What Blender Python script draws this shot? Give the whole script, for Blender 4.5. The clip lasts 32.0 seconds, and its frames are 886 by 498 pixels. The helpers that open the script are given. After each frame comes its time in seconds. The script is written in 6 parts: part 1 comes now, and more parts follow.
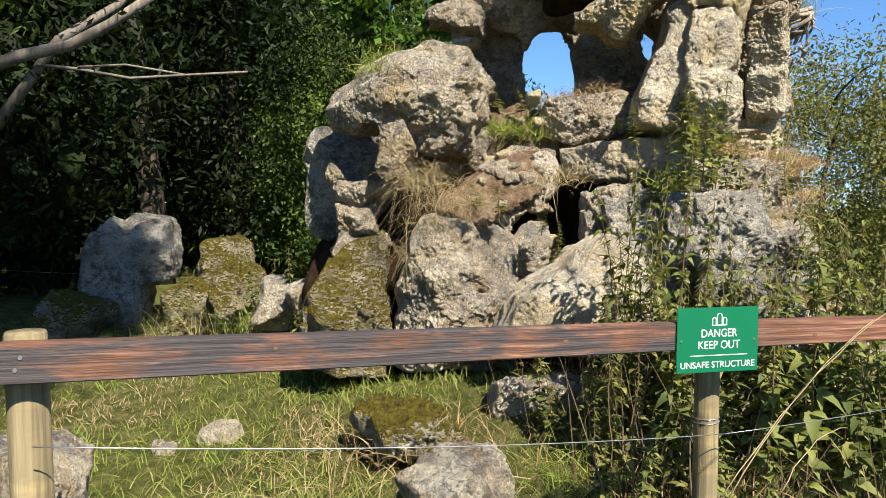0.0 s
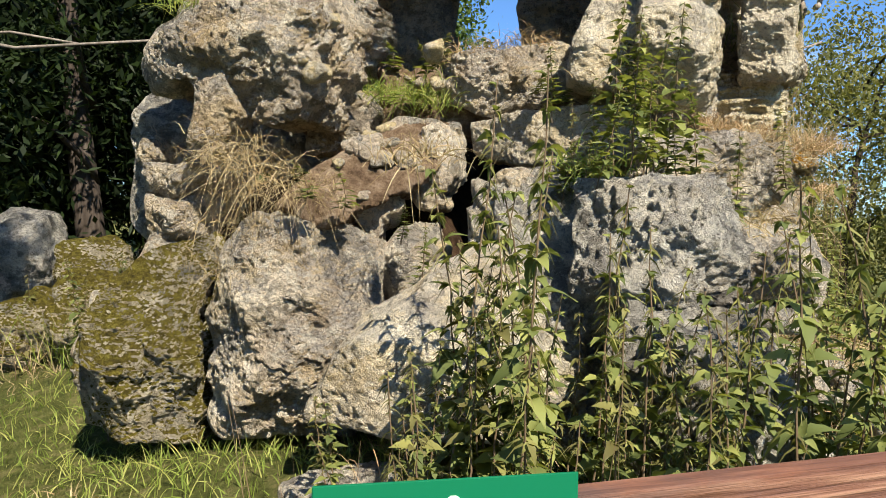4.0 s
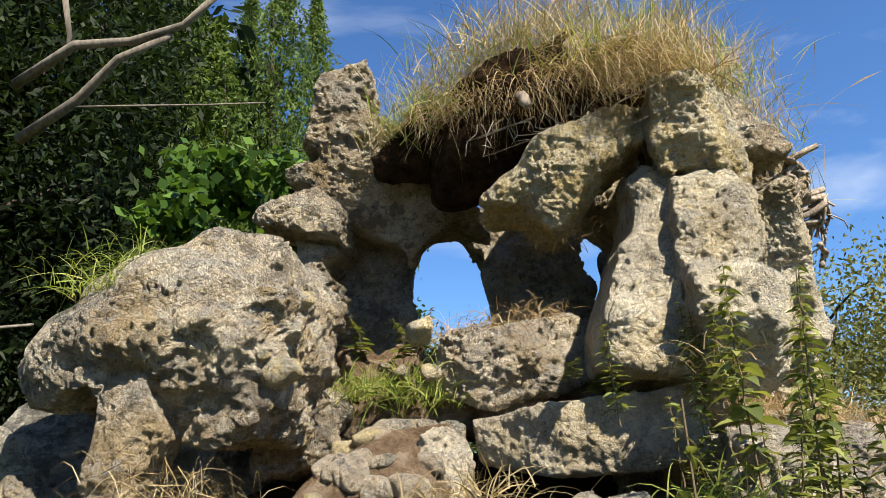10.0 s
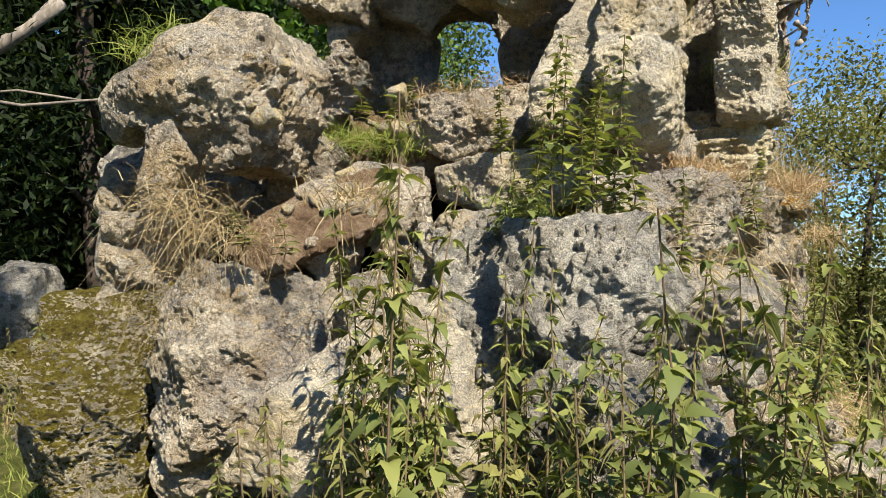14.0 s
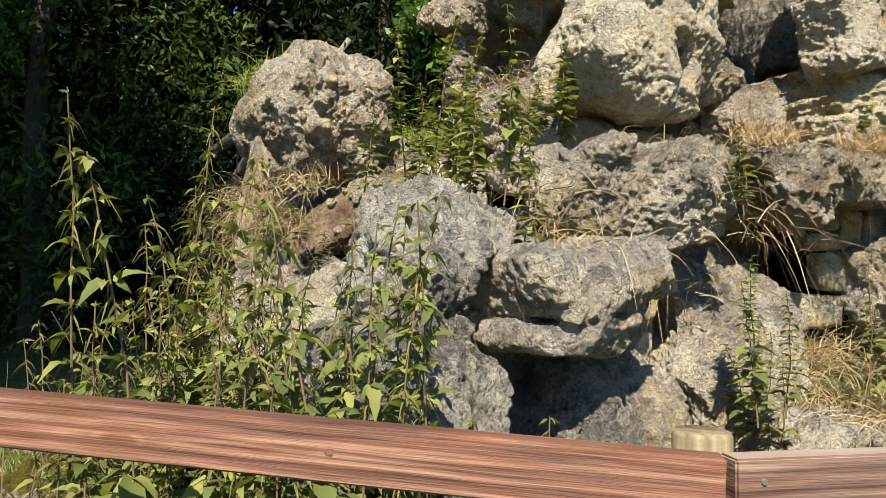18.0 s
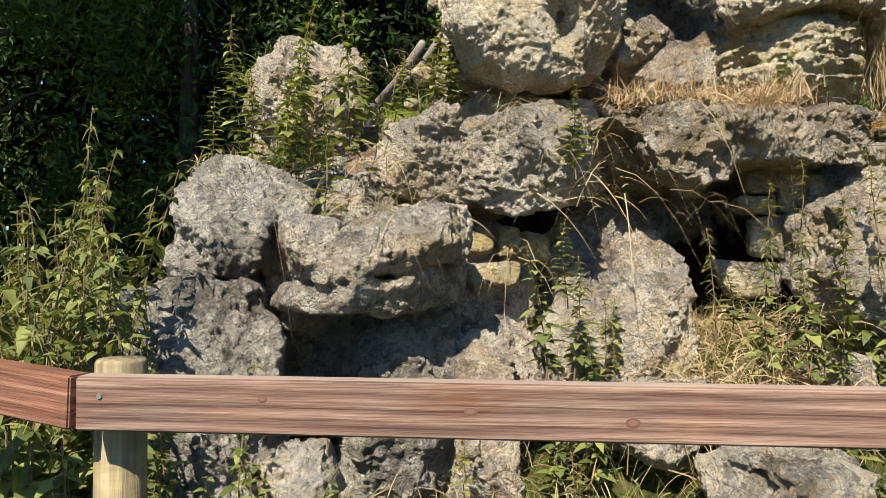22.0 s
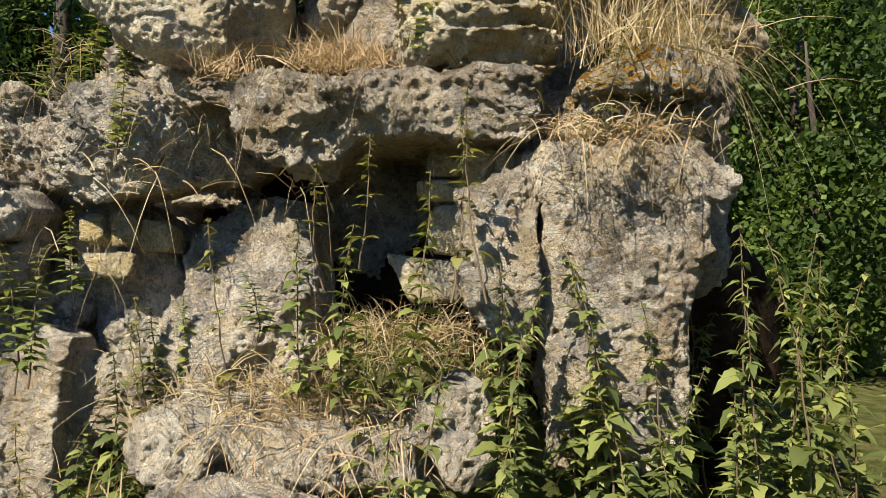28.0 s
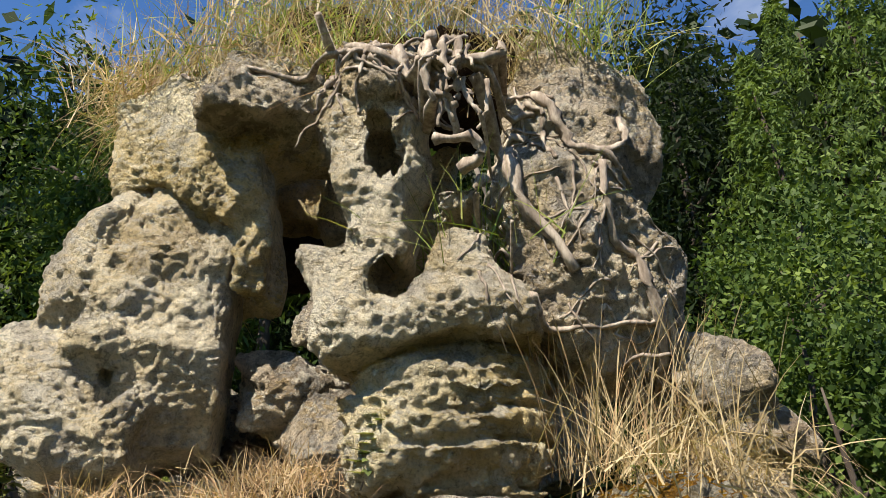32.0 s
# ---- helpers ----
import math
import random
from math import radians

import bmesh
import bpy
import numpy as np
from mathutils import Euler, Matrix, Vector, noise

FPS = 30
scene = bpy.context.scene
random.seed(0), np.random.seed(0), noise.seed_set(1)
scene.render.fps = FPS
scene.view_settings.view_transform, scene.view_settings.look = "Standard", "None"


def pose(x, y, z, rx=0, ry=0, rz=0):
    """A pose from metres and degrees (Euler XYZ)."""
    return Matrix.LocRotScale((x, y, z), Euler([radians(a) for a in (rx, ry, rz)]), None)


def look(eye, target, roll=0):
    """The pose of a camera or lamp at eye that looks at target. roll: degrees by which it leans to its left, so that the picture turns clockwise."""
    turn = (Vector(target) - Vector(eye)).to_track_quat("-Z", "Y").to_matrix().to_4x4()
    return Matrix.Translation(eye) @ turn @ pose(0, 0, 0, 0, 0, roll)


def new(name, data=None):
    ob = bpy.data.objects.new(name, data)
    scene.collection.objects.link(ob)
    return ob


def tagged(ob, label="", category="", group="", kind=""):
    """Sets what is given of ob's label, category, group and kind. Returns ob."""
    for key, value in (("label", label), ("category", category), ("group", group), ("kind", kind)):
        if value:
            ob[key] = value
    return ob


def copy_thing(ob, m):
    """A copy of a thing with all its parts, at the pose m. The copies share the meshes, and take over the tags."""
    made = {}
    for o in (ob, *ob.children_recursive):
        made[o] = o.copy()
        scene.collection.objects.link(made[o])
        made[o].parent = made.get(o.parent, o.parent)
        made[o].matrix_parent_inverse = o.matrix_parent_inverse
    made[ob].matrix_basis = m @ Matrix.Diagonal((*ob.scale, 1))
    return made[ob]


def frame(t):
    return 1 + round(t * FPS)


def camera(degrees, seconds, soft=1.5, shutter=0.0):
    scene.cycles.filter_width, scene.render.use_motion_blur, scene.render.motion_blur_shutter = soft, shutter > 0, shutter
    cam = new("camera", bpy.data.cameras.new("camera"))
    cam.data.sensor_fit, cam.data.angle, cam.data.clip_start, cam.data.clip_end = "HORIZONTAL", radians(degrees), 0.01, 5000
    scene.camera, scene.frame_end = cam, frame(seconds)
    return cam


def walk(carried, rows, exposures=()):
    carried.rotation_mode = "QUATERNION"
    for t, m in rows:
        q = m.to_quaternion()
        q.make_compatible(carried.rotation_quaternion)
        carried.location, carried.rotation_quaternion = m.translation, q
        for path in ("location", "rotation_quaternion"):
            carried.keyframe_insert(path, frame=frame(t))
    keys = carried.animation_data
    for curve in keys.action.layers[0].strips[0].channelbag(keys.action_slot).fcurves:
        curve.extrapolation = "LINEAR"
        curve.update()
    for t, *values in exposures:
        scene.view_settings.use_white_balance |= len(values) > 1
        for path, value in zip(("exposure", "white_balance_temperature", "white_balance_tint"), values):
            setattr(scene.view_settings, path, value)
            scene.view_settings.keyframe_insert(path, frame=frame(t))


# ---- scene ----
from mathutils.bvhtree import BVHTree

cam = camera(64.1, 32.0, 0.8)
PATH = [
    (0, (0.092, -0.143, 1.465), (0.053, 1.853, 1.358), 0.1),
    (0.5, (0.342, -0.006, 1.413), (0.288, 1.99, 1.31), 0.4),
    (1, (0.511, 0.114, 1.413), (0.453, 2.11, 1.297), 0.3),
    (1.5, (0.669, 0.308, 1.405), (0.617, 2.303, 1.274), 0.3),
    (2, (0.809, 0.495, 1.391), (0.739, 2.489, 1.249), 0.9),
    (2.5, (0.947, 0.704, 1.401), (0.826, 2.694, 1.241), 1.3),
    (4.5, (0.888, 1.517, 1.462), (0.772, 3.513, 1.402), 0.6),
    (5, (0.802, 1.748, 1.474), (0.705, 3.746, 1.463), 0.4),
    (5.5, (0.658, 1.968, 1.494), (0.615, 3.968, 1.512), 0.2),
    (6, (0.508, 2.215, 1.559), (0.558, 4.214, 1.588), -0.3),
    (6.5, (0.477, 2.285, 1.573), (0.615, 4.279, 1.628), -0.5),
    (7, (0.467, 2.269, 1.603), (0.661, 4.255, 1.732), -0.7),
    (7.5, (0.465, 2.242, 1.631), (0.705, 4.209, 1.904), -1.8),
    (8, (0.484, 2.211, 1.669), (0.752, 4.147, 2.097), -2.6),
    (8.5, (0.49, 2.184, 1.703), (0.771, 4.086, 2.255), -3.1),
    (9, (0.491, 2.162, 1.72), (0.773, 4.039, 2.35), -3.5),
    (9.5, (0.493, 2.149, 1.726), (0.748, 4.022, 2.382), -3.7),
    (10, (0.478, 2.13, 1.713), (0.659, 4.027, 2.32), -3.4),
    (10.5, (0.545, 2.088, 1.663), (0.619, 4.024, 2.16), -2.5),
    (11, (0.656, 2.001, 1.605), (0.653, 3.969, 1.963), -1.4),
    (11.5, (0.752, 1.898, 1.565), (0.711, 3.881, 1.817), -0.8),
    (12, (0.808, 1.785, 1.53), (0.776, 3.777, 1.708), -0.9),
    (12.5, (0.877, 1.608, 1.489), (0.877, 3.605, 1.599), -1.0),
    (13, (0.945, 1.52, 1.479), (0.938, 3.519, 1.534), -1.0),
    (13.5, (1.058, 1.48, 1.467), (0.979, 3.478, 1.502), -0.6),
    (14, (1.257, 1.472, 1.423), (1.038, 3.459, 1.467), 0.3),
    (14.5, (1.408, 1.417, 1.4), (1.027, 3.38, 1.453), 0.7),
    (16.5, (2.10, 1.841, 1.312), (1.236, 3.643, 1.395), 3.3),
    (17, (2.33, 1.815, 1.330), (1.365, 3.577, 1.392), 2.8),
    (17.5, (2.628, 1.839, 1.27), (1.524, 3.504, 1.367), 1.7),
    (18, (2.782, 1.878, 1.275), (1.617, 3.501, 1.364), 0.7),
    (18.5, (2.914, 2.019, 1.252), (1.726, 3.626, 1.343), 0.1),
    (18.8, (3.06, 2.138, 1.263), (1.831, 3.713, 1.35), -0.3),
    (19, (3.077, 2.137, 1.25), (1.857, 3.719, 1.346), -0.3),
    (19.5, (3.192, 2.171, 1.243), (1.924, 3.715, 1.34), -0.6),
    (20, (3.354, 2.189, 1.21), (2.027, 3.683, 1.281), -0.6),
    (20.5, (3.445, 2.244, 1.194), (2.064, 3.69, 1.236), -0.3),
    (21, (3.526, 2.42, 1.195), (2.095, 3.817, 1.217), -0.0),
    (21.5, (3.625, 2.537, 1.212), (2.135, 3.872, 1.241), 0.3),
    (22, (3.783, 2.597, 1.231), (2.226, 3.851, 1.267), 0.1),
    (22.5, (3.935, 2.686, 1.24), (2.315, 3.858, 1.3), 0.0),
    (23, (4.015, 2.832, 1.251), (2.338, 3.92, 1.327), 0.4),
    (23.5, (4.095, 3.05, 1.235), (2.363, 4.047, 1.322), 0.6),
    (24, (4.195, 3.15, 1.237), (2.418, 4.065, 1.321), 0.4),
    (24.5, (4.331, 3.288, 1.235), (2.517, 4.128, 1.303), 0.2),
    (25, (4.411, 3.46, 1.241), (2.574, 4.25, 1.298), 0.8),
    (25.5, (4.434, 3.703, 1.237), (2.588, 4.47, 1.291), 1.5),
    (26, (4.508, 3.878, 1.252), (2.658, 4.638, 1.31), 1.7),
    (26.5, (4.626, 4.063, 1.257), (2.775, 4.82, 1.301), 1.5),
    (28.5, (4.455, 4.59, 1.309), (2.628, 5.404, 1.299), 1.2),
    (29, (4.304, 4.67, 1.367), (2.491, 5.511, 1.448), 0.6),
    (29.5, (4.166, 4.745, 1.417), (2.379, 5.621, 1.618), 0.4),
    (30, (4.073, 4.823, 1.529), (2.299, 5.693, 1.842), 0.4),
    (30.5, (4.062, 4.846, 1.562), (2.31, 5.666, 2.072), 0.5),
    (31, (4.091, 4.808, 1.619), (2.364, 5.579, 2.267), 0.4),
    (31.5, (4.121, 4.792, 1.664), (2.423, 5.525, 2.424), 0.4),
    (32, (4.136, 4.793, 1.668), (2.473, 5.505, 2.521), 0.3),
]
walk(cam, [(t, look(eye, target, roll)) for t, eye, target, roll in PATH], [(0.0, 1.28), (32.0, 1.23)])

# ---- world and light ----
SUN_YAW, SUN_UP = 211.0, 47.0          # the sun stands behind the first view
w = bpy.data.worlds.new("sky")
scene.world = w
w.use_nodes = True
wt = w.node_tree
sky = wt.nodes.new("ShaderNodeTexSky")
sky.sky_type = "NISHITA"
sky.sun_disc = False
sky.sun_elevation = radians(SUN_UP)
sky.sun_rotation = radians(-SUN_YAW)
sky.ozone_density = 5.0
sky.dust_density = 0.2
wt.nodes["Background"].inputs[1].default_value = 0.060
wtc = wt.nodes.new("ShaderNodeTexCoord")
wmap = wt.nodes.new("ShaderNodeMapping")
wmap.inputs["Scale"].default_value = (1.2, 5.0, 7.0)
wmap.inputs["Rotation"].default_value = (0.2, 0.3, 0.9)
wn = wt.nodes.new("ShaderNodeTexNoise")
wn.inputs["Scale"].default_value = 1.6
wn.inputs["Detail"].default_value = 7.0
wr = wt.nodes.new("ShaderNodeValToRGB")
wr.color_ramp.elements[0].position, wr.color_ramp.elements[1].position = 0.55, 0.85
wmix = wt.nodes.new("ShaderNodeMixRGB")
wmix.inputs[2].default_value = (9.0, 9.5, 10.0, 1)
wfac = wt.nodes.new("ShaderNodeMath")
wfac.operation = "MULTIPLY"
wfac.inputs[1].default_value = 0.45
wt.links.new(wtc.outputs["Generated"], wmap.inputs[0])
wt.links.new(wmap.outputs[0], wn.inputs["Vector"])
wt.links.new(wn.outputs[0], wr.inputs[0])
wt.links.new(wr.outputs[0], wfac.inputs[0])
wt.links.new(wfac.outputs[0], wmix.inputs[0])
wdeep = wt.nodes.new("ShaderNodeMixRGB")
wdeep.blend_type = "MULTIPLY"
wdeep.inputs[0].default_value = 1.0
wdeep.inputs[2].default_value = (0.78, 1.05, 1.32, 1)
wt.links.new(sky.outputs[0], wdeep.inputs[1])
wt.links.new(wdeep.outputs[0], wmix.inputs[1])
wt.links.new(wmix.outputs[0], wt.nodes["Background"].inputs[0])
sun = new("sun", bpy.data.lights.new("sun", "SUN"))
sun.data.energy = 5.0
sun.data.angle = radians(0.5)
sun.data.color = (1.0, 0.91, 0.76)
sx, sy = -math.sin(radians(SUN_YAW)), math.cos(radians(SUN_YAW))
sun.matrix_world = look((sx * 30, sy * 30, 30 * math.tan(radians(SUN_UP))), (0, 0, 0))


# ---- materials ----
def material(name, rough=0.9, spec=0.3):
    m = bpy.data.materials.new(name)
    m.use_nodes = True
    nt = m.node_tree
    b = nt.nodes["Principled BSDF"]
    b.inputs["Roughness"].default_value = rough
    b.inputs["Specular IOR Level"].default_value = spec
    return m, nt, b


def node(nt, kind, **kw):
    n = nt.nodes.new(kind)
    for k, v in kw.items():
        n.inputs[k].default_value = v
    return n


def coords(nt, scale=(1, 1, 1)):
    c = nt.nodes.new("ShaderNodeTexCoord")
    mp = nt.nodes.new("ShaderNodeMapping")
    mp.inputs["Scale"].default_value = scale
    nt.links.new(c.outputs["Object"], mp.inputs[0])
    return mp.outputs[0]


def noise_tex(nt, vec, scale, detail=5.0, rough=0.6):
    n = node(nt, "ShaderNodeTexNoise", Scale=scale, Detail=detail, Roughness=rough)
    nt.links.new(vec, n.inputs["Vector"])
    return n.outputs[0]


def ramp(nt, fac, stops):
    r = nt.nodes.new("ShaderNodeValToRGB")
    el = r.color_ramp.elements
    while len(el) < len(stops):
        el.new(0.5)
    for e, (p, c) in zip(el, stops):
        e.position, e.color = p, (*c, 1)
    nt.links.new(fac, r.inputs[0])
    return r.outputs[0]


def mix(nt, fac, a, b, how="MIX"):
    n = nt.nodes.new("ShaderNodeMixRGB")
    n.blend_type = how
    for k, v in ((0, fac), (1, a), (2, b)):
        if isinstance(v, (int, float)):
            n.inputs[k].default_value = v
        elif isinstance(v, tuple):
            n.inputs[k].default_value = (*v, 1)
        else:
            nt.links.new(v, n.inputs[k])
    return n.outputs[0]


def mathn(nt, op, a, b=0.0):
    n = nt.nodes.new("ShaderNodeMath")
    n.operation = op
    for k, v in ((0, a), (1, b)):
        if isinstance(v, (int, float)):
            n.inputs[k].default_value = v
        else:
            nt.links.new(v, n.inputs[k])
    return n.outputs[0]


def bump(nt, b, height, strength=0.6, dist=0.01):
    n = node(nt, "ShaderNodeBump", Strength=strength, Distance=dist)
    nt.links.new(height, n.inputs["Height"])
    nt.links.new(n.outputs[0], b.inputs["Normal"])


def rock_material(name, low, mid, high, grey, lichen=0.35, moss=0.0, ochre=0.3, crust=0.6, bored=0.7, mossy=((0.045, 0.036, 0.008), (0.125, 0.10, 0.016), (0.23, 0.20, 0.035))):
    """Pitted tufa: cream body with ochre bands, grey-white weathered crust on upper faces, dark lichen blotches, optional moss."""
    m, nt, b = material(name, 0.95, 0.12)
    v = coords(nt)
    g = nt.nodes.new("ShaderNodeNewGeometry")
    s = nt.nodes.new("ShaderNodeSeparateXYZ")
    nt.links.new(g.outputs["True Normal"], s.inputs[0])
    big = noise_tex(nt, v, 2.6, 7, 0.62)
    col = ramp(nt, big, [(0.36, low), (0.47, mid), (0.6, high)])
    # ochre iron stain, mostly on faces that rain does not wash
    och = mathn(nt, "SUBTRACT", noise_tex(nt, v, 3.4, 5, 0.55), mathn(nt, "MULTIPLY", s.outputs[2], 0.14))
    och = ramp(nt, och, [(0.46, (0, 0, 0)), (0.60, (1, 1, 1))])
    col = mix(nt, mathn(nt, "MULTIPLY", och, ochre), col, (0.44, 0.31, 0.10))
    # grey weathered skin
    gf = mathn(nt, "ADD", noise_tex(nt, v, 5.0, 9, 0.7), mathn(nt, "MULTIPLY", s.outputs[2], 0.09))
    gf = ramp(nt, gf, [(0.51, (0, 0, 0)), (0.60, (1, 1, 1))])
    col = mix(nt, mathn(nt, "MULTIPLY", gf, 0.8), col, grey)
    # white lime crust in sharp-edged islands
    wf = mathn(nt, "ADD", noise_tex(nt, v, 9.0, 10, 0.72), mathn(nt, "MULTIPLY", s.outputs[2], 0.05))
    wf = ramp(nt, wf, [(0.545, (0, 0, 0)), (0.575, (1, 1, 1))])
    col = mix(nt, mathn(nt, "MULTIPLY", wf, crust), col, (0.60, 0.56, 0.47))
    # dark lichen blotches
    lf = mathn(nt, "ADD", noise_tex(nt, v, 15.0, 10, 0.75), mathn(nt, "MULTIPLY", noise_tex(nt, v, 3.2, 4, 0.6), 0.55))
    lf = ramp(nt, lf, [(0.79, (0, 0, 0)), (0.86, (1, 1, 1))])
    col = mix(nt, mathn(nt, "MULTIPLY", lf, min(0.9, 1.5 * lichen)), col, (0.06, 0.055, 0.045))
    # small bored pits; their shade is painted in as a dark colour
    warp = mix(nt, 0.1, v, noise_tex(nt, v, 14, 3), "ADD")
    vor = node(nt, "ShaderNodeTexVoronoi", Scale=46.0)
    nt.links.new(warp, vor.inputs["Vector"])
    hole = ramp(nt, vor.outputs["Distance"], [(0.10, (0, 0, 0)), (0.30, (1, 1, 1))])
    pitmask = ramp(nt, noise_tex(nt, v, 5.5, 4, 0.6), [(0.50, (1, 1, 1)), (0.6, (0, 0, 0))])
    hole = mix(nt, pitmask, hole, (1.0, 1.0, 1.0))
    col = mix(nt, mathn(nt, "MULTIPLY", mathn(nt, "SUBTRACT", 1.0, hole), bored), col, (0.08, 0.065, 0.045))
    grit = ramp(nt, noise_tex(nt, v, 33, 10, 0.8), [(0.35, (0.25, 0.23, 0.20)), (0.44, (1, 1, 1)), (0.62, (1.3, 1.28, 1.24))])
    col = mix(nt, 0.85, col, grit, "MULTIPLY")
    sand = ramp(nt, noise_tex(nt, v, 95, 6, 0.75), [(0.36, (0.45, 0.43, 0.40)), (0.46, (1, 1, 1)), (0.62, (1.25, 1.25, 1.22))])
    col = mix(nt, 0.5, col, sand, "MULTIPLY")
    # thin clefts, sunk in the relief and painted dark as crease shade
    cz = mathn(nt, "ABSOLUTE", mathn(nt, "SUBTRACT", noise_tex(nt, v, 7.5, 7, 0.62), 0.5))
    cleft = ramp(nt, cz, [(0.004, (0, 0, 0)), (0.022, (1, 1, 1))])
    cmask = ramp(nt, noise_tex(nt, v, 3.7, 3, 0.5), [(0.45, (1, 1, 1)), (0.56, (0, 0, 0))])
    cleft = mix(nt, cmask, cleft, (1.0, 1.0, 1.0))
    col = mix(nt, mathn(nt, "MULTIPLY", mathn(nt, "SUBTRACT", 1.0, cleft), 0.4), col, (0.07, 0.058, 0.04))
    # relief: chips, worn knobs, pits, grain
    chip = node(nt, "ShaderNodeTexVoronoi", Scale=13.0)
    chip.feature = "SMOOTH_F1"
    nt.links.new(warp, chip.inputs["Vector"])
    hgt = mathn(nt, "ADD", mathn(nt, "ADD", mathn(nt, "MULTIPLY", hole, 0.6 * bored), mathn(nt, "MULTIPLY", cleft, 0.4)), mathn(nt, "MULTIPLY", noise_tex(nt, v, 12, 9, 0.62), 1.4))
    hgt = mathn(nt, "ADD", hgt, mathn(nt, "MULTIPLY", chip.outputs["Distance"], -0.4))
    hgt = mathn(nt, "ADD", hgt, mathn(nt, "MULTIPLY", noise_tex(nt, v, 48, 9, 0.8), 1.15))
    bump(nt, b, hgt, 1.0, 0.025 + 0.07 * bored)
    if moss > 0:
        mf = mathn(nt, "ADD", mathn(nt, "MULTIPLY", s.outputs[2], 0.5), mathn(nt, "MULTIPLY", noise_tex(nt, v, 3.5, 7, 0.7), 1.5))
        mf = ramp(nt, mf, [(1.02 - moss * 0.5, (0, 0, 0)), (1.1 - moss * 0.5, (1, 1, 1))])
        mcol = ramp(nt, noise_tex(nt, v, 30, 6, 0.7), [(0.32, mossy[0]), (0.5, mossy[1]), (0.68, mossy[2])])
        col = mix(nt, mf, col, mcol)
    oi = nt.nodes.new("ShaderNodeObjectInfo")
    # sparse orange lichen
    spots = ramp(nt, mathn(nt, "ADD", noise_tex(nt, v, 22, 4, 0.6), mathn(nt, "MULTIPLY", noise_tex(nt, v, 2.1, 2, 0.5), 0.6)), [(1.03, (0, 0, 0)), (1.05, (1, 1, 1))])
    col = mix(nt, mathn(nt, "MULTIPLY", spots, 0.8), col, (0.50, 0.26, 0.035))
    hsv = nt.nodes.new("ShaderNodeHueSaturation")
    nt.links.new(mathn(nt, "ADD", mathn(nt, "MULTIPLY", oi.outputs["Random"], 0.2), 1.08), hsv.inputs["Value"])
    nt.links.new(col, hsv.inputs["Color"])
    nt.links.new(hsv.outputs[0], b.inputs["Base Color"])
    return m


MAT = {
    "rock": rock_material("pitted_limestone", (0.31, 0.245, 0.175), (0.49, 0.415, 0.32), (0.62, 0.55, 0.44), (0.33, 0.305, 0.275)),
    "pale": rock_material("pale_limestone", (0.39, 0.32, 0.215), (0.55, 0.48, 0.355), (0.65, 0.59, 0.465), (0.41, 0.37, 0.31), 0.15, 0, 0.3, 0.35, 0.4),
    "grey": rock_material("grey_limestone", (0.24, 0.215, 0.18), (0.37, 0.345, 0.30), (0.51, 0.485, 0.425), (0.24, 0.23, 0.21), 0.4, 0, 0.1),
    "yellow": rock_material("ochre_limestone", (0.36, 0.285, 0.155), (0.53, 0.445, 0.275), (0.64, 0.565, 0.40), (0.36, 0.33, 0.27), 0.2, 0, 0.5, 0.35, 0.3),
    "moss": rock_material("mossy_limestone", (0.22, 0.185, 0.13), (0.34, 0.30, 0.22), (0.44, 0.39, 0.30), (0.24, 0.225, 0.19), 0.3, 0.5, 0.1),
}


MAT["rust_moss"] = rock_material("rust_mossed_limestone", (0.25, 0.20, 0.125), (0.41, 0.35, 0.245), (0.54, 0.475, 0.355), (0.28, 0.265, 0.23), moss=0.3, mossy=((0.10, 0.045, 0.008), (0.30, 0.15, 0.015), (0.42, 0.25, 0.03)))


def earth_material(name, a, bcol, c):
    m, nt, b = material(name, 1.0, 0.05)
    v = coords(nt)
    col = ramp(nt, noise_tex(nt, v, 9, 9, 0.75), [(0.35, a), (0.5, bcol), (0.66, c)])
    nt.links.new(col, b.inputs["Base Color"])
    bump(nt, b, noise_tex(nt, v, 26, 10, 0.78), 1.0, 0.06)
    return m


MAT["earth"] = earth_material("brown_earth", (0.10, 0.063, 0.038), (0.225, 0.155, 0.098), (0.41, 0.325, 0.235))
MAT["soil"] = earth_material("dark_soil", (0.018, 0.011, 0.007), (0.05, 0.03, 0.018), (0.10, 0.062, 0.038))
MAT["ground"] = earth_material("grassy_ground", (0.06, 0.07, 0.02), (0.11, 0.12, 0.035), (0.22, 0.19, 0.085))


